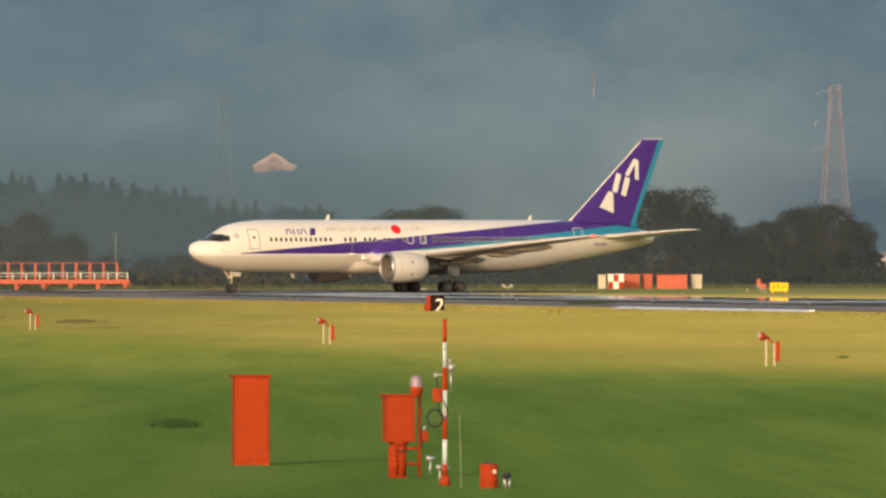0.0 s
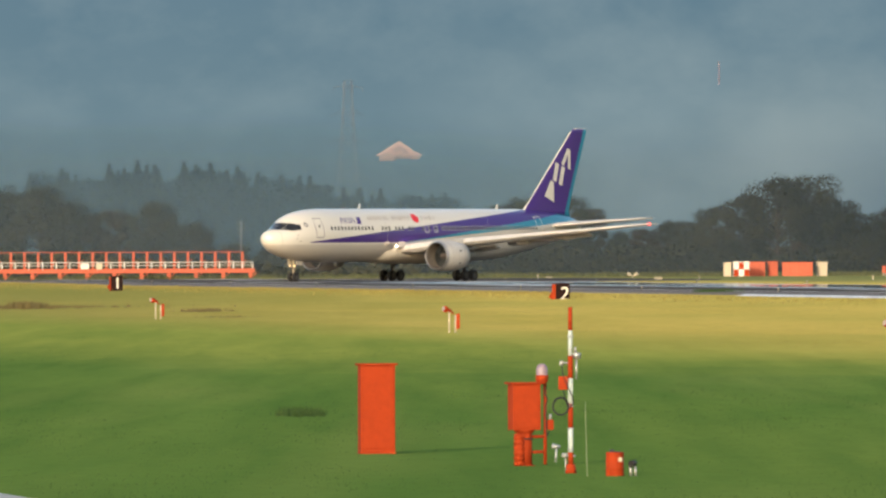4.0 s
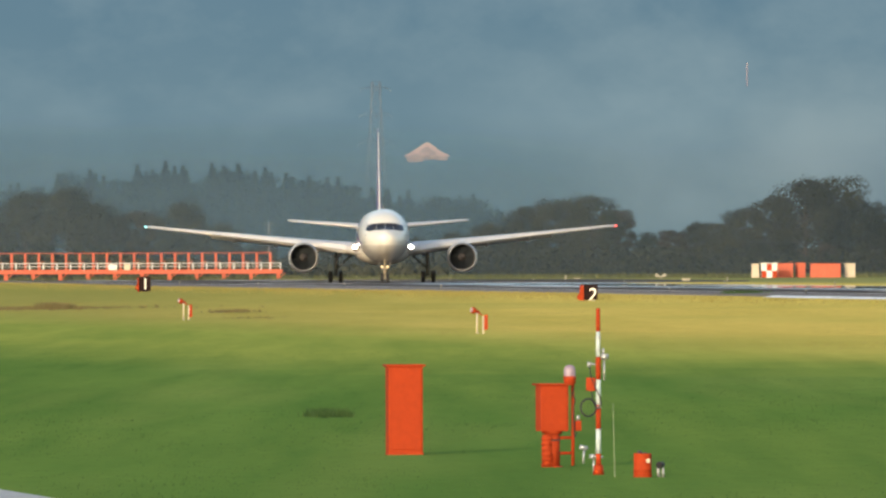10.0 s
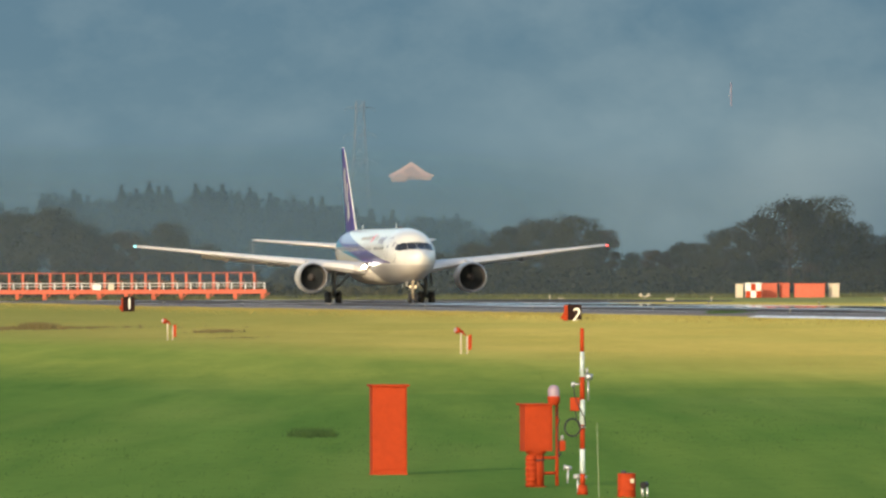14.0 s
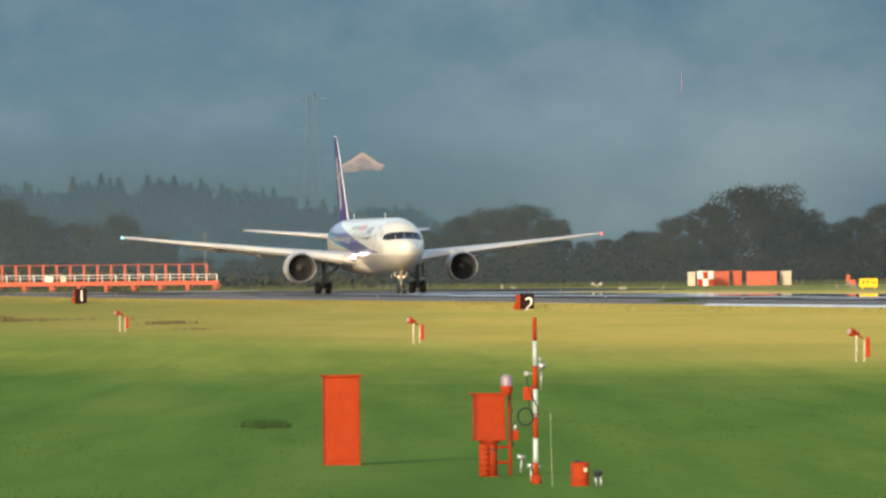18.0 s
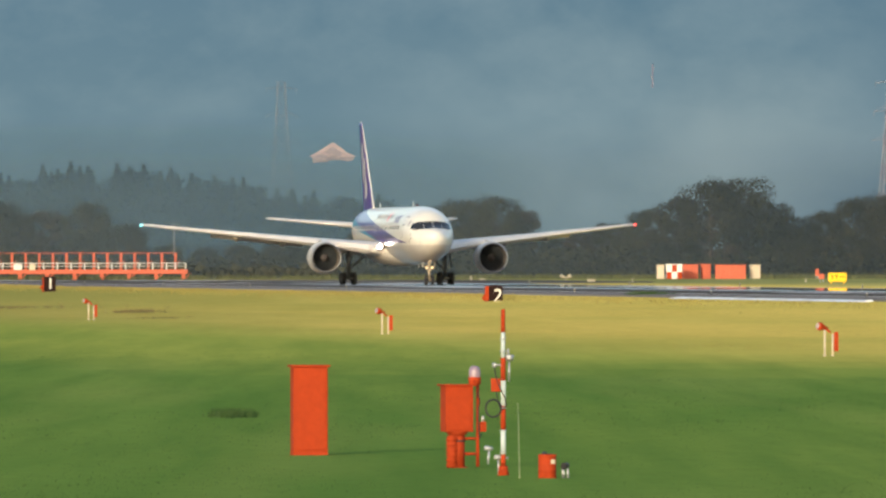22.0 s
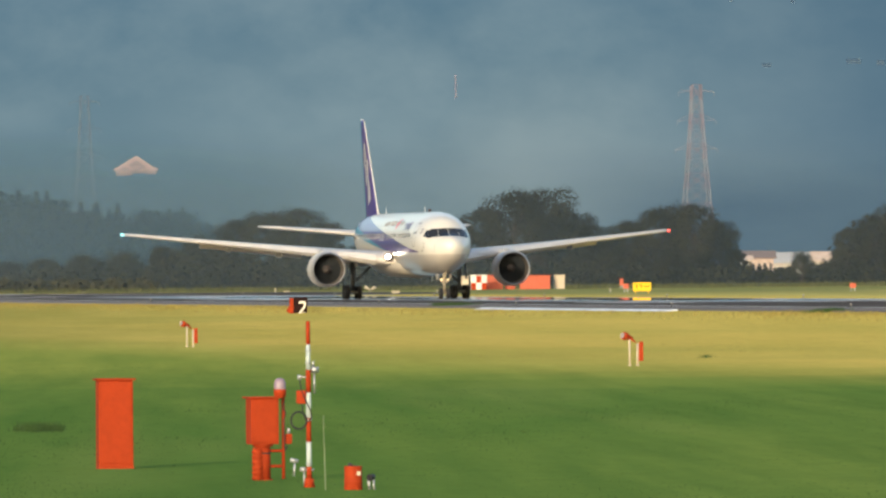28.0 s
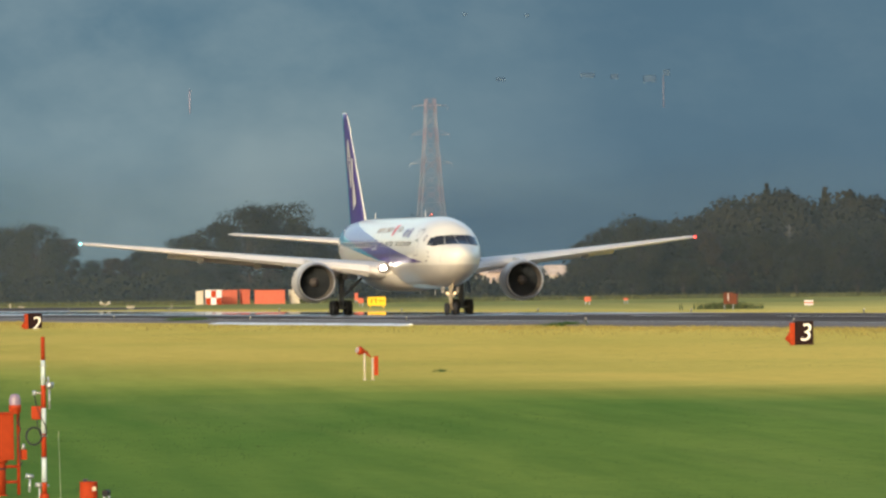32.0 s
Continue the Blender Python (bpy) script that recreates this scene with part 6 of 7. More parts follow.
def engine(plane, side):
    c = Vector((side * 7.92, 0, 2.55))
    front = 18.1 - AFT
    bm = bmesh.new()
    outer = [(0.12, 1.425), (0.3, 1.465), (0.8, 1.51), (1.6, 1.53), (2.6, 1.50), (3.4, 1.40), (4.2, 1.24), (4.25, 1.18)]
    lathe(bm, [(front + y, r) for y, r in outer], 44, "y", c)
    cowl = part("engine_cowl", bm, COWL, plane, "pale grey engine cowl")
    for turn in (0.35, -0.5):
        bm = bmesh.new()
        way = Vector((side * math.cos(turn), 0, math.sin(turn)))
        spot_c = c + way * 1.515 + Vector((0, front + 2.3, 0))
        rod(bm, spot_c, spot_c + way * 0.03, 0.12, 0.1, 12)
        part("cowl_vent", bm, DARK_METAL, cowl, "small dark cowl vent")
    for y0, rr in ((1.05, 1.522), (3.1, 1.462)):
        bm = bmesh.new()
        lathe(bm, [(front + y0, rr - 0.01), (front + y0, rr), (front + y0 + 0.035, rr), (front + y0 + 0.035, rr - 0.01)], 44, "y", c)
        part("cowl_seam", bm, SEAM, cowl, "fine cowl seam")
    bm = bmesh.new()
    lathe(bm, [(front + y, r) for y, r in [(0.32, 1.472), (0.12, 1.432), (0.02, 1.375), (0.0, 1.345), (0.03, 1.315), (0.15, 1.28)]], 44, "y", c)
    part("intake_lip", bm, BARE_METAL, cowl, "polished metal intake lip")
    bm = bmesh.new()
    lathe(bm, [(front + y, r) for y, r in [(0.15, 1.28), (0.6, 1.23), (1.3, 1.22), (1.62, 1.22)]], 44, "y", c)
    part("intake_duct", bm, DUCT, cowl, "grey intake duct")
    bm = bmesh.new()
    for k in range(38):
        a = 2 * math.pi * k / 38
        d = Vector((math.cos(a), 0, math.sin(a)))
        t = Vector((-math.sin(a), 0, math.cos(a)))
        lo, hi = c + d * 0.36 + Vector((0, front + 1.32, 0)), c + d * 1.2 + Vector((0, front + 1.32, 0))
        vs = [bm.verts.new(p) for p in (lo - t * 0.03, lo + t * 0.03 + Vector((0, 0.16, 0)), hi + t * 0.11 + Vector((0, 0.22, 0)), hi - t * 0.07)]
        bm.faces.new(vs)
    lathe(bm, [(front + 1.6, 0.0), (front + 1.6, 1.22)], 30, "y", c)
    part("fan", bm, FAN_DARK, cowl, "dark fan blades")
    bm = bmesh.new()
    lathe(bm, [(front + 0.72, 0.0), (front + 0.8, 0.1), (front + 1.05, 0.25), (front + 1.34, 0.37)], 24, "y", c)
    part("spinner", bm, SPINNER, cowl, "dark grey spinner")
    bm = bmesh.new()
    lathe(bm, [(front + 4.2, 1.16), (front + 4.1, 0.9), (front + 4.9, 0.82), (front + 5.9, 0.62), (front + 5.85, 0.5), (front + 6.6, 0.1), (front + 6.7, 0.0)], 32, "y", c)
    part("exhaust_nozzle", bm, EXHAUST, cowl, "dark heat-stained exhaust nozzle")
    bm = bmesh.new()
    pts = [(18.55, 4.0), (19.0, 4.14), (21.5, 4.28), (24.6, 4.1), (27.0, 3.75), (25.2, 3.35), (22.2, 3.75), (20.6, 3.95)]
    la = [bm.verts.new((c.x - 0.22, a - AFT, z)) for a, z in pts]
    lb = [bm.verts.new((c.x + 0.22, a - AFT, z)) for a, z in pts]
    bm.faces.new(la)
    bm.faces.new(lb[::-1])
    for i in range(len(pts)):
        j = (i + 1) % len(pts)
        bm.faces.new((la[i], lb[i], lb[j], la[j]))
    bmesh.ops.recalc_face_normals(bm, faces=bm.faces)
    part("engine_pylon", bm, COWL, plane)


COWL = paint("engine_cowl_paint", (0.5, 0.485, 0.455), 0.35, grain=0.9, vary=0.1)
SPINNER = paint("spinner_grey", (0.07, 0.062, 0.06), 0.7)
EXHAUST = paint("exhaust_metal", (0.2, 0.18, 0.16), 0.35, 0.9, vary=0.3)


def flat_part(name, polygon, side, plane, material, label=""):
    """A painted shape on the fin: a polygon of (aft, height) laid on its skin."""
    bm = bmesh.new()
    vs = [bm.verts.new((side * (fin_half(a, z) + 0.02), a - AFT, z)) for a, z in polygon]
    bm.faces.new(vs if side > 0 else vs[::-1])
    bmesh.ops.triangulate(bm, faces=bm.faces)
    bmesh.ops.subdivide_edges(bm, edges=bm.edges, cuts=3, use_grid_fill=True)
    for v in bm.verts:
        v.co.x = side * (fin_half(v.co.y + AFT, v.co.z) + 0.012)
    return part(name, bm, material, plane, label)


def build_airliner():
    plane = thing("airliner", Matrix.Identity(4), "white twin-engined airliner with violet and sky-blue bands, landing lights on", "airplane")
    # fuselage
    bm = bmesh.new()
    cuts = [0.0, 0.05, 0.12, 0.25, 0.4, 0.6, 0.9, 1.25, 1.6, 1.85, 2.1, 2.4, 2.7, 3.0, 3.3, 3.65, 4.0, 4.5, 5.0, 5.7, 6.5, 7.5, 8.5] + [9 + 1.5 * i for i in range(20)] + [38.5 + 0.75 * i for i in range(20)] + [53.2, 53.5, 53.7]
    rings = []
    seg = 56
    for a in cuts:
        rw, zc, rh = section(a)
        rings.append([bm.verts.new((rw * math.cos(2 * math.pi * i / seg), a - AFT, zc + rh * math.sin(2 * math.pi * i / seg))) for i in range(seg)])
    rings_to_faces(bm, rings)
    bm.faces.new(rings[0][::-1])
    bm.faces.new(rings[-1])
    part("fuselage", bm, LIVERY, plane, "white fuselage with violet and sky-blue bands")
    # belly fairing
    bm = bmesh.new()
    rings = []
    for a, w, low in ((16.5, 1.2, 2.0), (18, 2.2, 1.86), (20, 2.75, 1.78), (25, 2.85, 1.74), (29, 2.8, 1.78), (32, 2.2, 1.9), (34.5, 1.0, 2.05)):
        rings.append([bm.verts.new((w * math.cos(math.pi + math.pi * i / 20), a - AFT, 3.1 + (3.1 - low) * math.sin(math.pi + math.pi * i / 20))) for i in range(21)])
    rings_to_faces(bm, rings, closed=False)
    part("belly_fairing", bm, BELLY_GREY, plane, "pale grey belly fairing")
    # wings
    for side in (1, -1):
        bm = bmesh.new()
        st = [(0.8, 17.6, 13.2, 0.11, 3.05), (2.5, 18.7, 11.6, 0.115, 3.2), (5.0, 20.35, 9.4, 0.115, 3.52), (8.0, 22.35, 7.35, 0.11, 3.92), (13.0, 25.65, 5.45, 0.105, 4.48), (19.0, 29.6, 3.6, 0.10, 5.14), (23.3, 32.45, 2.3, 0.095, 5.62), (23.78, 33.1, 1.55, 0.07, 5.67)]
        lifting(bm, [(side * s, *rest) for s, *rest in st])
        wing = part("wing", bm, PLANE_GREY, plane, "light grey swept wing")
        bm = bmesh.new()
        for (s0, l0, c0, t0, z0), (s1, l1, c1, t1, z1) in ((st[1], st[3]), (st[3], st[6])):
            r0 = [(l0 - 0.03, z0), (l0 + 0.45, z0 + 0.055 * c0 * 0.55 + 0.14), (l0 + 0.5, z0 - 0.055 * c0 * 0.5 - 0.05)]
            r1 = [(l1 - 0.03, z1), (l1 + 0.3, z1 + 0.055 * c1 * 0.55 + 0.07), (l1 + 0.33, z1 - 0.055 * c1 * 0.5 - 0.02)]
            va = [bm.verts.new((side * (s0 + (1.2 if s0 < 3 else 0.3)), a + (0.6 if s0 < 3 else 0) - AFT, z + (0.1 if s0 < 3 else 0))) for a, z in r0]
            vb = [bm.verts.new((side * (s1 - 0.3), a - AFT, z)) for a, z in r1]
            for i in range(3):
                j = (i + 1) % 3
                bm.faces.new((va[i], va[j], vb[j], vb[i]))
            bm.faces.new(va)
            bm.faces.new(vb[::-1])
        bmesh.ops.recalc_face_normals(bm, faces=bm.faces)
        part("slat", bm, SLAT, wing, "bright bare-metal leading edge slat")
        for s, a0, z0, ln in ((4.3, 26.2, 2.95, 4.6), (10.6, 28.0, 3.86, 4.0), (14.8, 29.4, 4.35, 3.4)):
            bm = bmesh.new()
            lathe(bm, [(a0 - AFT, 0.02), (a0 + 0.5 - AFT, 0.2), (a0 + ln * 0.5 - AFT, 0.3), (a0 + ln * 0.85 - AFT, 0.2), (a0 + ln - AFT, 0.02)], 12, "y", (side * s, 0, z0))
            part("flap_track_fairing", bm, PLANE_GREY, wing)
        for f0, f1 in (((3.0, 29.6, 2.95), (7.3, 28.95, 3.55)), ((8.7, 29.3, 3.78), (17.2, 31.55, 4.72))):
            bm = bmesh.new()
            lo = []
            for s, a, z in (f0, f1):
                c = 1.25 if s < 8 else (1.15 if s < 10 else 0.85)
                lo.append([bm.verts.new((side * s, y - AFT, zz)) for y, zz in ((a, z + 0.12), (a + c * 0.5, z - 0.02), (a + c, z - 0.24), (a + c * 0.45, z - 0.2), (a - 0.05, z - 0.06))])
            rings_to_faces(bm, lo)
            bm.faces.new(lo[0][::-1])
            bm.faces.new(lo[1])
            bmesh.ops.recalc_face_normals(bm, faces=bm.faces)
            part("flap", bm, PLANE_GREY, wing, "lowered trailing-edge flap")
        bm = bmesh.new()
        bmesh.ops.create_uvsphere(bm, u_segments=12, v_segments=8, radius=0.15)
        part("navigation_light", bm, NAV_RED if side > 0 else NAV_GREEN, wing, "red wing-tip light" if side > 0 else "green wing-tip light", at=pose(side * 23.75, 33.0 - AFT, 5.67) @ Matrix.Diagonal((0.7, 1.5, 0.8, 1)))
        # landing lamp deep in a tube in the wing root, turned a little outwards
        at = pose(side * 2.84, 18.15 - AFT, 3.57, 0, 0, side * 8.0)
        bm = bmesh.new()
        lathe(bm, [(0.95, 0.0), (0.94, 0.09), (0.9, 0.17)], 20, "y")
        part("landing_light", bm, LANDING, wing, "bright white landing light", at=at)
        bm = bmesh.new()
        lathe(bm, [(1.0, 0.22), (0.0, 0.22), (-0.03, 0.235), (0.0, 0.26), (0.5, 0.36), (1.3, 0.5)], 24, "y")
        part("lamp_housing", bm, LAMP_WELL, wing, "smooth pale lamp fairing", at=at)
        at = pose(side * 2.45, 16.9 - AFT, 3.84, 0, 0, side * 4.0)
        bm = bmesh.new()
        lathe(bm, [(0.3, 0.0), (0.31, 0.06), (0.34, 0.1)], 16, "y")
        part("turnoff_light", bm, TURNOFF, wing, "small bright side lamp", at=at)
        bm = bmesh.new()
        lathe(bm, [(0.36, 0.1), (-0.08, 0.11), (-0.08, 0.13), (0.6, 0.16), (1.0, 0.05)], 16, "y")
        part("lamp_rim", bm, LAMP_WELL, wing, at=at)
        # tailplane
        bm = bmesh.new()
        lifting(bm, [(side * s, *rest) for s, *rest in ((0.2, 45.2, 7.0, 0.09, 5.5), (1.2, 46.0, 6.3, 0.09, 5.56), (8.9, 51.6, 2.5, 0.085, 6.28), (9.31, 52.3, 1.6, 0.06, 6.32))])
        part("tailplane", bm, PLANE_GREY, plane, "pale grey tailplane")
        engine(plane, side)
        # cabin windows
        skip = {13, 14, 18, 22, 25, 26}
        me = None
        for k in range(64):
            a = 8.0 + 0.565 * k
            if k in skip or a > 43.5 or (23.6 < a < 26.2 and k % 2 == 0):
                continue
            p = skin(a, 5.36, side, 0.004)
            if me is None:
                bm = bmesh.new()
                vs = []
                for i in range(10):
                    t = 2 * math.pi * i / 10
                    ex = math.copysign(abs(math.cos(t)) ** 0.6, math.cos(t)) * 0.145
                    ez = math.copysign(abs(math.sin(t)) ** 0.6, math.sin(t)) * 0.21
                    vs.append(bm.verts.new((side * -ez * 0.27, ex, ez)))
                f = bm.faces.new(vs if side < 0 else vs)
                ext = bmesh.ops.extrude_face_region(bm, geom=[f])
                bmesh.ops.translate(bm, vec=(side * 0.004, 0, 0), verts=[v for v in ext["geom"] if isinstance(v, bmesh.types.BMVert)])
                bmesh.ops.recalc_face_normals(bm, faces=bm.faces)
                ring = bmesh.ops.create_cube(bm, size=1.0)["verts"]
                bmesh.ops.transform(bm, matrix=Matrix.Translation((-side * 0.002, 0, 0)) @ pose(0, 0, 0, 0, side * -15, 0) @ Matrix.Diagonal((0.006, 0.31, 0.46, 1)), verts=ring)
                for f in {f for v in ring for f in v.link_faces}:
                    f.material_index = 1
                me = mesh_of("cabin_window", bm, CABIN_GLASS, PLANE_WHITE)
            ob = new("cabin_window", me)
            ob.parent = plane
            ob.location = p
        # doors
        for a0, a1, z0, z1, dark in ((5.6, 6.7, 4.45, 6.35, True), (43.2, 44.2, 4.85, 6.5, False), (23.65, 24.25, 5.0, 6.05, False), (25.1, 25.7, 5.0, 6.05, False)):
            for e0, e1, h0, h1 in ((a0 - 0.05, a0 + 0.02, z0, z1), (a1 - 0.02, a1 + 0.05, z0, z1), (a0, a1, z0 - 0.05, z0 + 0.02), (a0, a1, z1 - 0.02, z1 + 0.05)):
                bm = bmesh.new()
                skin_patch(bm, e0, e1, h0, h1, side, 0.014, 2, 5)
                part("door_outline", bm, LETTER if dark else PLANE_WHITE, plane)
            bm = bmesh.new()
            if dark:
                skin_patch(bm, a0 + 0.42, a1 - 0.42, 5.45, 5.7, side, 0.016, 2, 2)
                part("door_window", bm, CABIN_GLASS, plane)
            else:
                bm.free()
        # round grey badge by the front door, probes on the nose, a dark vent on each cowl
        bm = bmesh.new()
        rows = []
        for r in (0.12, 0.24):
            rows.append([skin(4.35 + r * math.cos(2 * math.pi * i / 16), 5.72 + r * math.sin(2 * math.pi * i / 16), side, 0.014) for i in range(17)])
        patch(bm, rows)
        part("round_badge", bm, LETTER, plane, "small grey ring-shaped badge")
        for pa, pz in ((2.9, 4.35), (3.0, 4.7), (3.3, 4.05)):
            bm = bmesh.new()
            p = skin(pa, pz, side, 0.0)
            rod(bm, p, p + Vector((side * 0.14, -0.05, 0)), 0.03, 0.02, 8)
            rod(bm, p + Vector((side * 0.13, 0.02, 0)), p + Vector((side * 0.13, -0.28, 0)), 0.028, 0.014, 8)
            part("probe", bm, DARK_METAL, plane, "dark air-data probe")
        for seam in (17.2, 34.6):
            bm = bmesh.new()
            skin_patch(bm, seam, seam + 0.03, 2.5, 7.1, side, 0.006, 1, 14)
            part("skin_seam", bm, SEAM, plane, "fine grey skin seam")
        bm = bmesh.new()
        skin_patch(bm, 1.25, 1.28, 3.35, 5.2, side, 0.006, 1, 12)
        part("skin_seam", bm, SEAM, plane, "fine grey radome seam")
        # painted emblem, plain slanted shapes
        for a0, w in ((9.75, 0.8), (10.66, 0.66), (11.43, 0.8)) if side > 0 else ((10.62, 0.8), (11.53, 0.66), (12.3, 0.8)):
            bm = bmesh.new()
            lean_in = 0.0 if w < 0.7 else 0.38
            skin_patch(bm, a0, a0 + 0.16, 5.85, 6.45, side, 0.014, 2, 4, lean_in)
            skin_patch(bm, a0 + w - 0.16, a0 + w, 5.85, 6.45, side, 0.014, 2, 4, -lean_in)
            part("emblem", bm, PLANE_BLUE, plane, "violet painted emblem shape")
        bm = bmesh.new()
        b0 = 12.45 if side > 0 else 9.75
        skin_patch(bm, b0, b0 + 0.65, 5.78, 6.5, side, 0.014, 3, 5, 0.35 * side)
        part("emblem", bm, PLANE_BLUE, plane, "violet slanted block")
        # red disc in the slogan
        bm = bmesh.new()
        rows = []
        for j in range(7):
            rr = 0.55 * j / 6 + 0.001
            rows.append([skin((22.55 if side > 0 else 17.95) + rr * math.cos(2 * math.pi * i / 24), 6.38 + rr * 0.82 * math.sin(2 * math.pi * i / 24), side, 0.016) for i in range(25)])
        patch(bm, rows)
        part("red_disc", bm, RED_DISC, plane, "red painted disc")
        # slogan
        for text, a0, a1 in (("心をひとつに", 14.5, 18.0), ("がんばろう", 18.5, 21.7), ("ニッポン", 23.4, 26.0)):
            n = len(text)
            if side < 0:
                a0, a1 = 40.5 - a1, 40.5 - a0
            for i, ch in enumerate(text):
                k = i if side > 0 else n - 1 - i
                a = a0 + (a1 - a0) * (k + 0.5) / n
                me = glyph(ch, 0.62)
                me.materials.append(SLOGAN)
                ob = new("letter", me)
                ob.parent = plane
                p = skin(a, 6.38, side, 0.03)
                q = skin(a, 6.5, side, 0.03)
                up = (q - p).normalized()
                right = Vector((0, side, 0))
                nrm = right.cross(up)
                ob.matrix_basis = Matrix.Translation(p) @ Matrix((right, up, nrm)).transposed().to_4x4()
        # registration as plain bars near the tail
        for k in range(5):
            bm = bmesh.new()
            skin_patch(bm, 45.6 + 0.34 * k, 45.84 + 0.34 * k, 4.75, 5.0, side, 0.014, 1, 2)
            part("registration_bar", bm, LETTER, plane, "small dark bar")
        # cockpit windows
        for corners in (((0.018, 5.26), (0.86, 5.22), (0.80, 5.90), (0.018, 5.94)), ((0.89, 5.22), (1.50, 5.15), (1.36, 5.86), (0.83, 5.90))):
            bm = bmesh.new()
            rows = []
            for j in range(5):
                v = j / 4
                row = []
                for i in range(5):
                    u = i / 4
                    xx = (corners[0][0] * (1 - u) + corners[1][0] * u) * (1 - v) + (corners[3][0] * (1 - u) + corners[2][0] * u) * v
                    zz = (corners[0][1] * (1 - u) + corners[1][1] * u) * (1 - v) + (corners[3][1] * (1 - u) + corners[2][1] * u) * v
                    p = skin_front(xx, zz, 0.02)
                    row.append(Vector((p.x * side, p.y, p.z)))
                rows.append(row)
            patch(bm, rows)
            part("cockpit_window", bm, PLANE_GLASS, plane, "dark cockpit glass")
        for a0, a1, z0, z1, sl in ((2.36, 2.97, 5.12, 5.80, 0.28), (3.03, 3.6, 5.20, 5.76, 0.1)):
            bm = bmesh.new()
            skin_patch(bm, a0, a1, z0, z1, side, 0.015, 3, 4, sl)
            part("cockpit_window", bm, PLANE_GLASS, plane, "dark cockpit glass")
        # fin emblem: plain white chevrons and bars that climb along the leading edge
        chevron = ((0, 0), (0.27, 0), (0.5, 0.74), (0.73, 0), (1, 0), (0.66, 1), (0.34, 1))
        for k in range(3):
            s, t = 47.2 + 1.5 * k, 8.66 + 1.66 * k
            for shape in ((chevron,) if k != 1 else (((0, 0), (0.34, 0), (0.34, 1), (0, 1)), ((0.62, 0), (0.98, 0), (0.98, 1), (0.62, 1)))):
                poly = [(s + 1.66 * u + 0.53 * v, t - 0.6 * u + 1.86 * v) for u, v in shape]
                flat_part("fin_emblem", poly, side, plane, PLANE_WHITE, "white painted emblem shape")
    # fin
    bm = bmesh.new()
    lifting(bm, FIN, upright=True)
    part("fin", bm, FIN_LIVERY, plane, "violet fin with white leading edge and sky-blue trailing edge")
    bm = bmesh.new()
    lathe(bm, [(53.6 - AFT, 0.2), (53.85 - AFT, 0.16), (53.86 - AFT, 0.0)], 14, "y", (0, 0, 5.5))
    part("tail_exhaust", bm, DARK_METAL, plane)
    # aerials and beacons
    for a, z, h in ((15.4, 7.33, 0.55), (38.8, 7.32, 0.5)):
        bm = bmesh.new()
        lifting(bm, [(z - 0.1, a, 0.55, 0.1, 0), (z + h, a + 0.35, 0.22, 0.1, 0)], upright=True)
        part("aerial", bm, PLANE_WHITE, plane)
    for a, h in ((11.4, 0.55), (18.0, 0.45)):
        bm = bmesh.new()
        lifting(bm, [(2.05 - h, a + 0.3, 0.25, 0.1, 0), (2.05, a, 0.5, 0.1, 0)], upright=True)
        part("belly_aerial", bm, PLANE_WHITE, plane)
    bm = bmesh.new()
    bmesh.ops.create_uvsphere(bm, u_segments=12, v_segments=8, radius=0.1)
    beacon = part("beacon", bm, BEACON, plane, "small red beacon dome", at=pose(0, 13 - AFT, 7.37))
    bm = bmesh.new()
    lathe(bm, [(0.12, 0.0), (0.12, 0.05), (-0.14, 0.05), (-0.14, 0.07), (0.14, 0.07), (0.14, 0.0)], 16, "y", (0, 0, 0.05))
    lathe(bm, [(0.1, 0.0), (0.1, 0.045)], 16, "y", (0, 0, 0.05), mat=1)
    head = part("beacon_head", bm, (BEACON_DARK, BEACON_LAMP), plane, "turning red beacon lamp in a dark tube", at=pose(0, 13 - AFT, 7.45))
    TURNING.append(head)
    # nose gear
    bm = bmesh.new()
    a = 4.73 - AFT
    rod(bm, (0, a, 0.47), (0, a + 0.05, 2.4), 0.1, 0.13, 12)
    rod(bm, (0, a + 0.05, 1.3), (0, a - 0.95, 2.35), 0.07, 0.07, 8)
    rod(bm, (-0.3, a, 0.47), (0.3, a, 0.47), 0.08, 0.08, 10)
    box(bm, (0, a - 0.02, 1.5), (0.5, 0.2, 0.28), 0.04)
    rod(bm, (-0.28, a - 0.18, 1.62), (-0.28, a - 0.05, 1.62), 0.13, 0.13, 12)
    rod(bm, (0.28, a - 0.18, 1.62), (0.28, a - 0.05, 1.62), 0.13, 0.13, 12)
    gear = part("nose_gear", bm, BRASSY, plane, "pale nose gear strut with lamps")
    for s in (-1, 1):
        bm = bmesh.new()
        box(bm, (s * 0.55, a + 0.3, 1.88), (0.05, 1.0, 0.46), 0.015)
        part("gear_door", bm, DOOR_TAN, gear)
    # glowing lenses added to stand in for golden sun glints on the gear
    for s in (-0.28, 0.28):
        bm = bmesh.new()
        lathe(bm, [(-0.04, 0.0), (-0.03, 0.06), (0.0, 0.09)], 14, "y")
        part("taxi_light", bm, TAXI_LIGHT, gear, "taxi light lens with a golden glint put in as glow", at=pose(s, a - 0.185, 1.62))
    nw = wheel_mesh("nose_wheel", 0.47, 0.32)
    for s in (-1, 1):
        add_wheel(nw, gear, s * 0.3, 4.73, 0.47)
    # main gear
    mw = wheel_mesh("main_wheel", 0.58, 0.42)
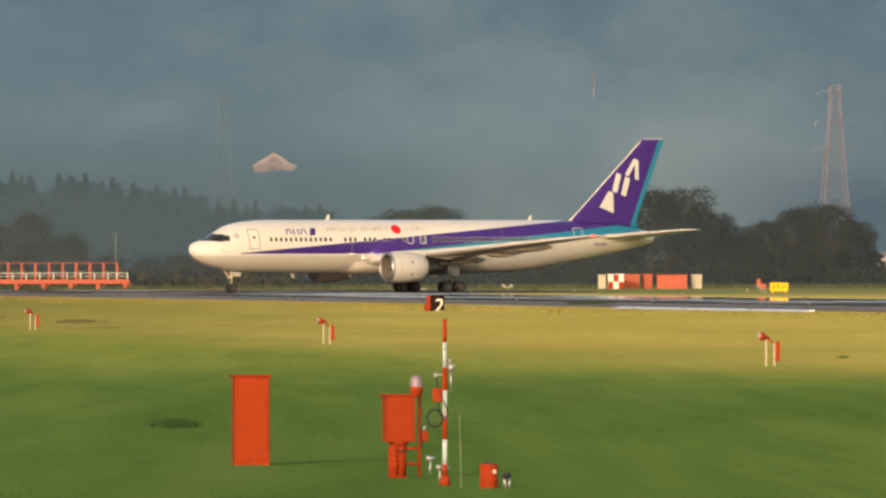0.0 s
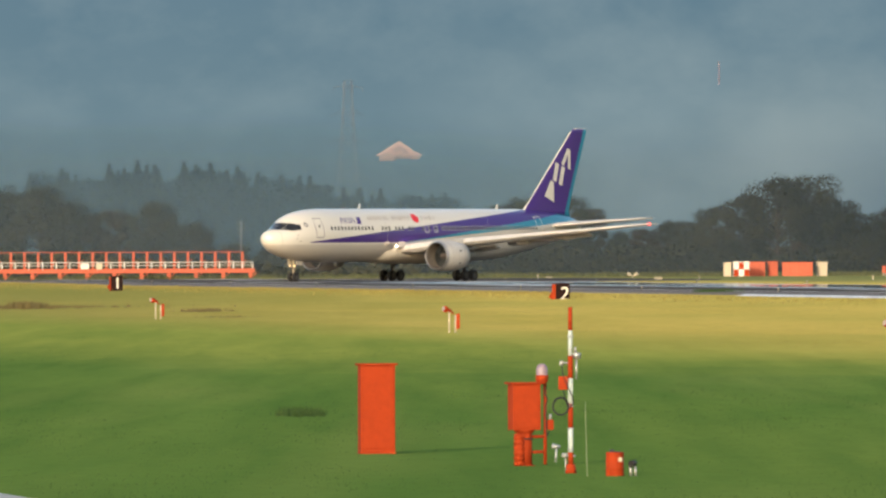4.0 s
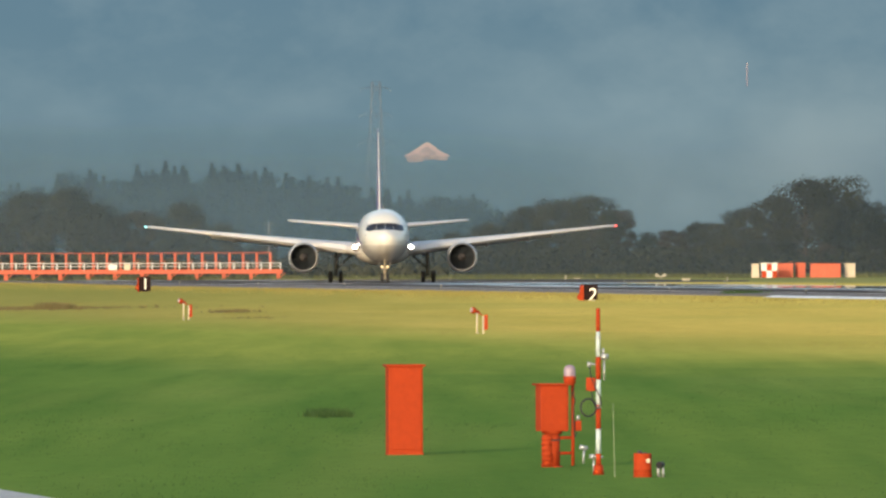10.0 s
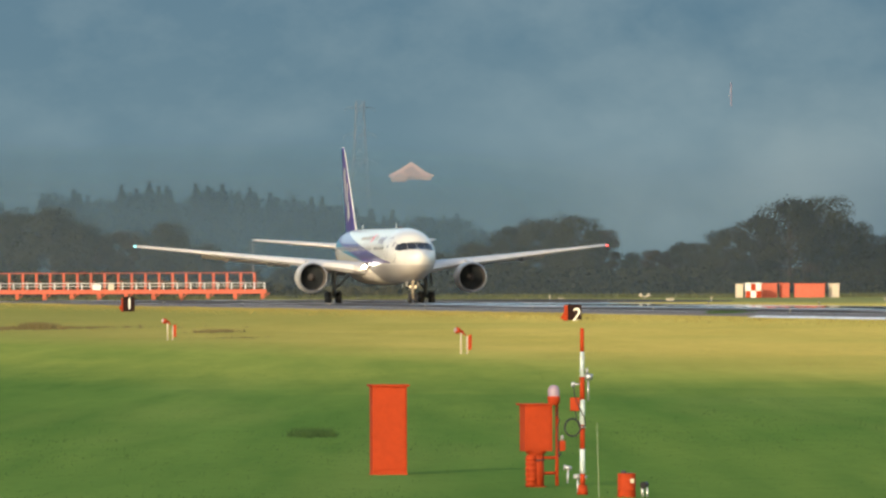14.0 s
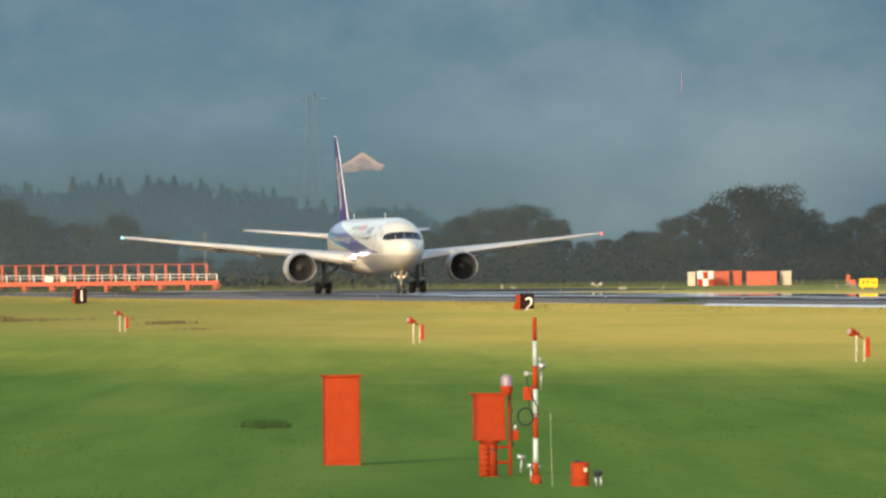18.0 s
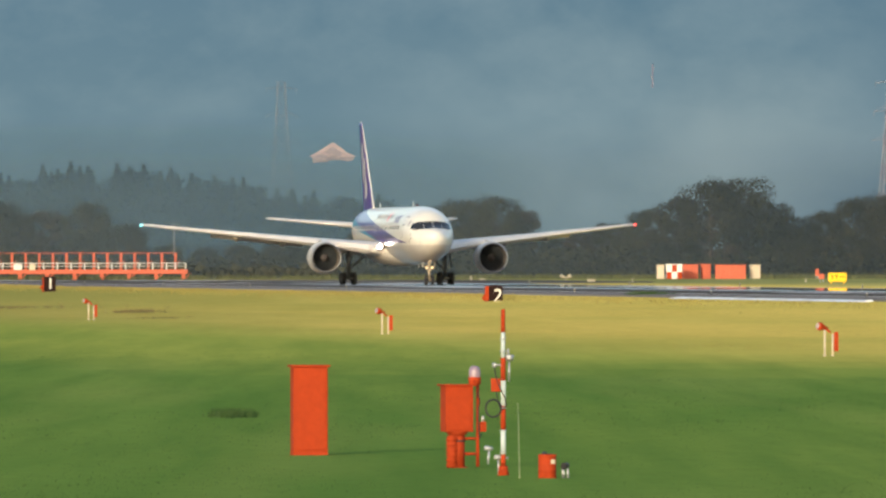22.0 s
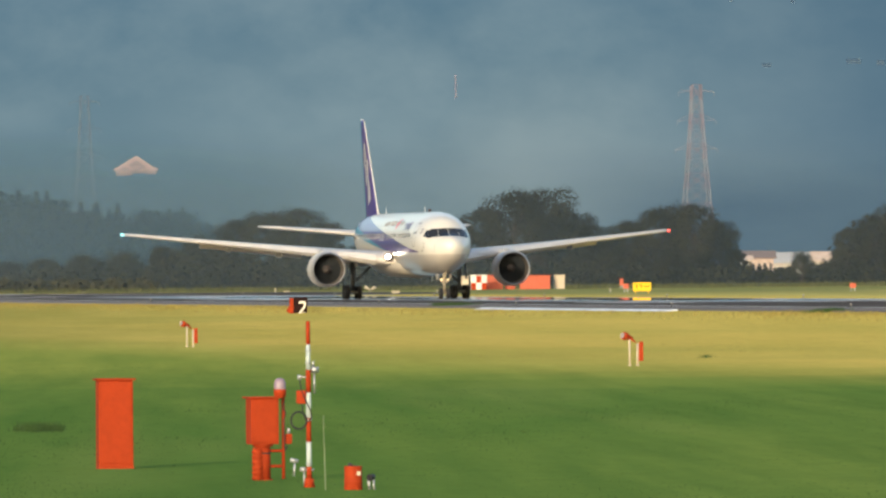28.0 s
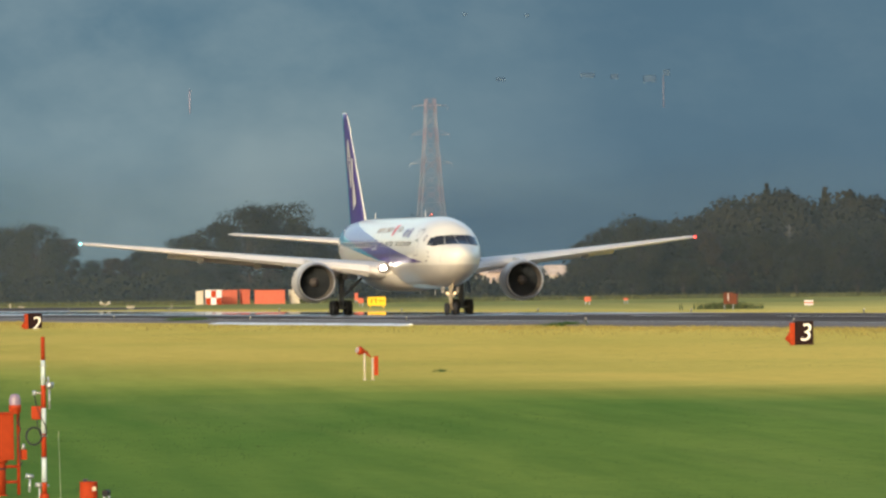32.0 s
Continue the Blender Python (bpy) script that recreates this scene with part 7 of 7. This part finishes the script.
    for s in (-1, 1):
        bm = bmesh.new()
        a = 27.43 - AFT
        rod(bm, (s * 4.65, a, 0.6), (s * 4.55, a - 0.1, 3.4), 0.19, 0.22, 14)
        rod(bm, (s * 4.65, a, 1.3), (s * 3.0, a + 0.1, 2.8), 0.1, 0.1, 8)
        rod(bm, (s * 4.65, a, 1.1), (s * 4.6, a + 1.4, 3.0), 0.08, 0.08, 8)
        rod(bm, (s * 4.65, a - 0.72, 0.58), (s * 4.65, a + 0.72, 0.58), 0.13, 0.13, 10)
        for d in (-0.72, 0.72):
            rod(bm, (s * 4.65 - 0.62, a + d, 0.58), (s * 4.65 + 0.62, a + d, 0.58), 0.1, 0.1, 10)
        gear = part("main_gear", bm, GEAR_PAINT, plane, "grey main gear strut with a four-wheel bogie")
        bm = bmesh.new()
        box(bm, (s * 5.15, a, 2.35), (0.06, 1.2, 1.4), 0.02, Euler((0, radians(s * -6), 0)).to_matrix().to_4x4())
        part("gear_door", bm, GEAR_PAINT, gear)
        for d in (-0.72, 0.72):
            for e in (-0.52, 0.52):
                add_wheel(mw, gear, s * 4.65 + e, 27.43 + d, 0.58)
    return plane


DOOR_TAN = paint("stained_gear_door", (0.4, 0.36, 0.3), 0.6, grain=3.0, vary=0.35)
BRASSY = paint("oily_gear_strut", (0.42, 0.35, 0.25), 0.45, 0.2, grain=4.0, vary=0.4)
GEAR_PAINT = paint("gear_grey", (0.16, 0.17, 0.18), 0.5, 0.2)
AIRLINER = build_airliner()

# seconds, place across, depth, heading to the right of straight at the camera
FLIGHT = [(0, 15.33, 1316, -61.7), (1.5, 10.0, 1318, -52.3), (3, 5.3, 1328, -43.8), (4, 2.5, 1325, -36.9), (4.5, 1.3, 1323.5, -33.8), (6.5, -2.5, 1317, -20.6), (7.5, -3.8, 1315.5, -13.8),
          (8.5, -4.8, 1312.5, -7.3), (9, -5.0, 1310.5, -4.2), (10.5, -5.3, 1305.5, 3.1), (13, -4.2, 1293.4, 8.7), (14, -3.85, 1288.5, 8.3), (16, -1.9, 1279.5, 7.7), (19, 1.0, 1265.7, 7.4), (21, 3.8, 1246, 7.4), (23, 7.3, 1219.9, 7.4),
          (25, 12.4, 1186.9, 7.3), (28, 22.4, 1112.4, 7.0), (30, 30.4, 1053, 7.0), (32, 39.6, 985.3, 7.0)]


def motions():
    walk(AIRLINER, [(t, pose(x, y, SURFACE + 0.004, 0, 0, h)) for t, x, y, h in FLIGHT])
    # the beacon head spins once in 1.23 seconds
    for ob in TURNING:
        turns = [k * 1.23 / 6 for k in range(int(32 / (1.23 / 6)) + 1)] + [32.0]
        walk(ob, [(t, pose(0, 13 - AFT, 7.45, 0, 0, (t - 21.0) / 1.23 * 360.0 - 6.0)) for t in turns])
    # the wheels roll with the way gone; six alike bolts make a sixth of a turn look like none
    times = [k / 10 for k in range(321)]
    gone, last = [0.0], None
    for t in times:
        i = max(k for k in range(len(FLIGHT) - 1) if FLIGHT[k][0] <= t)
        a, b = FLIGHT[i], FLIGHT[i + 1]
        u = (t - a[0]) / (b[0] - a[0])
        p = Vector((a[1] + (b[1] - a[1]) * u, a[2] + (b[2] - a[2]) * u))
        if last is not None:
            gone.append(gone[-1] + (p - last).length)
        last = p
    for ob, r, x, y in WHEELS:
        angle, rows = 0.0, []
        for k, t in enumerate(times):
            if k:
                step = math.degrees((gone[k] - gone[k - 1]) / r)
                angle += step if step < 80 else step % 60
            rows.append((t, pose(x, y, r, angle)))
        walk(ob, rows)


motions()
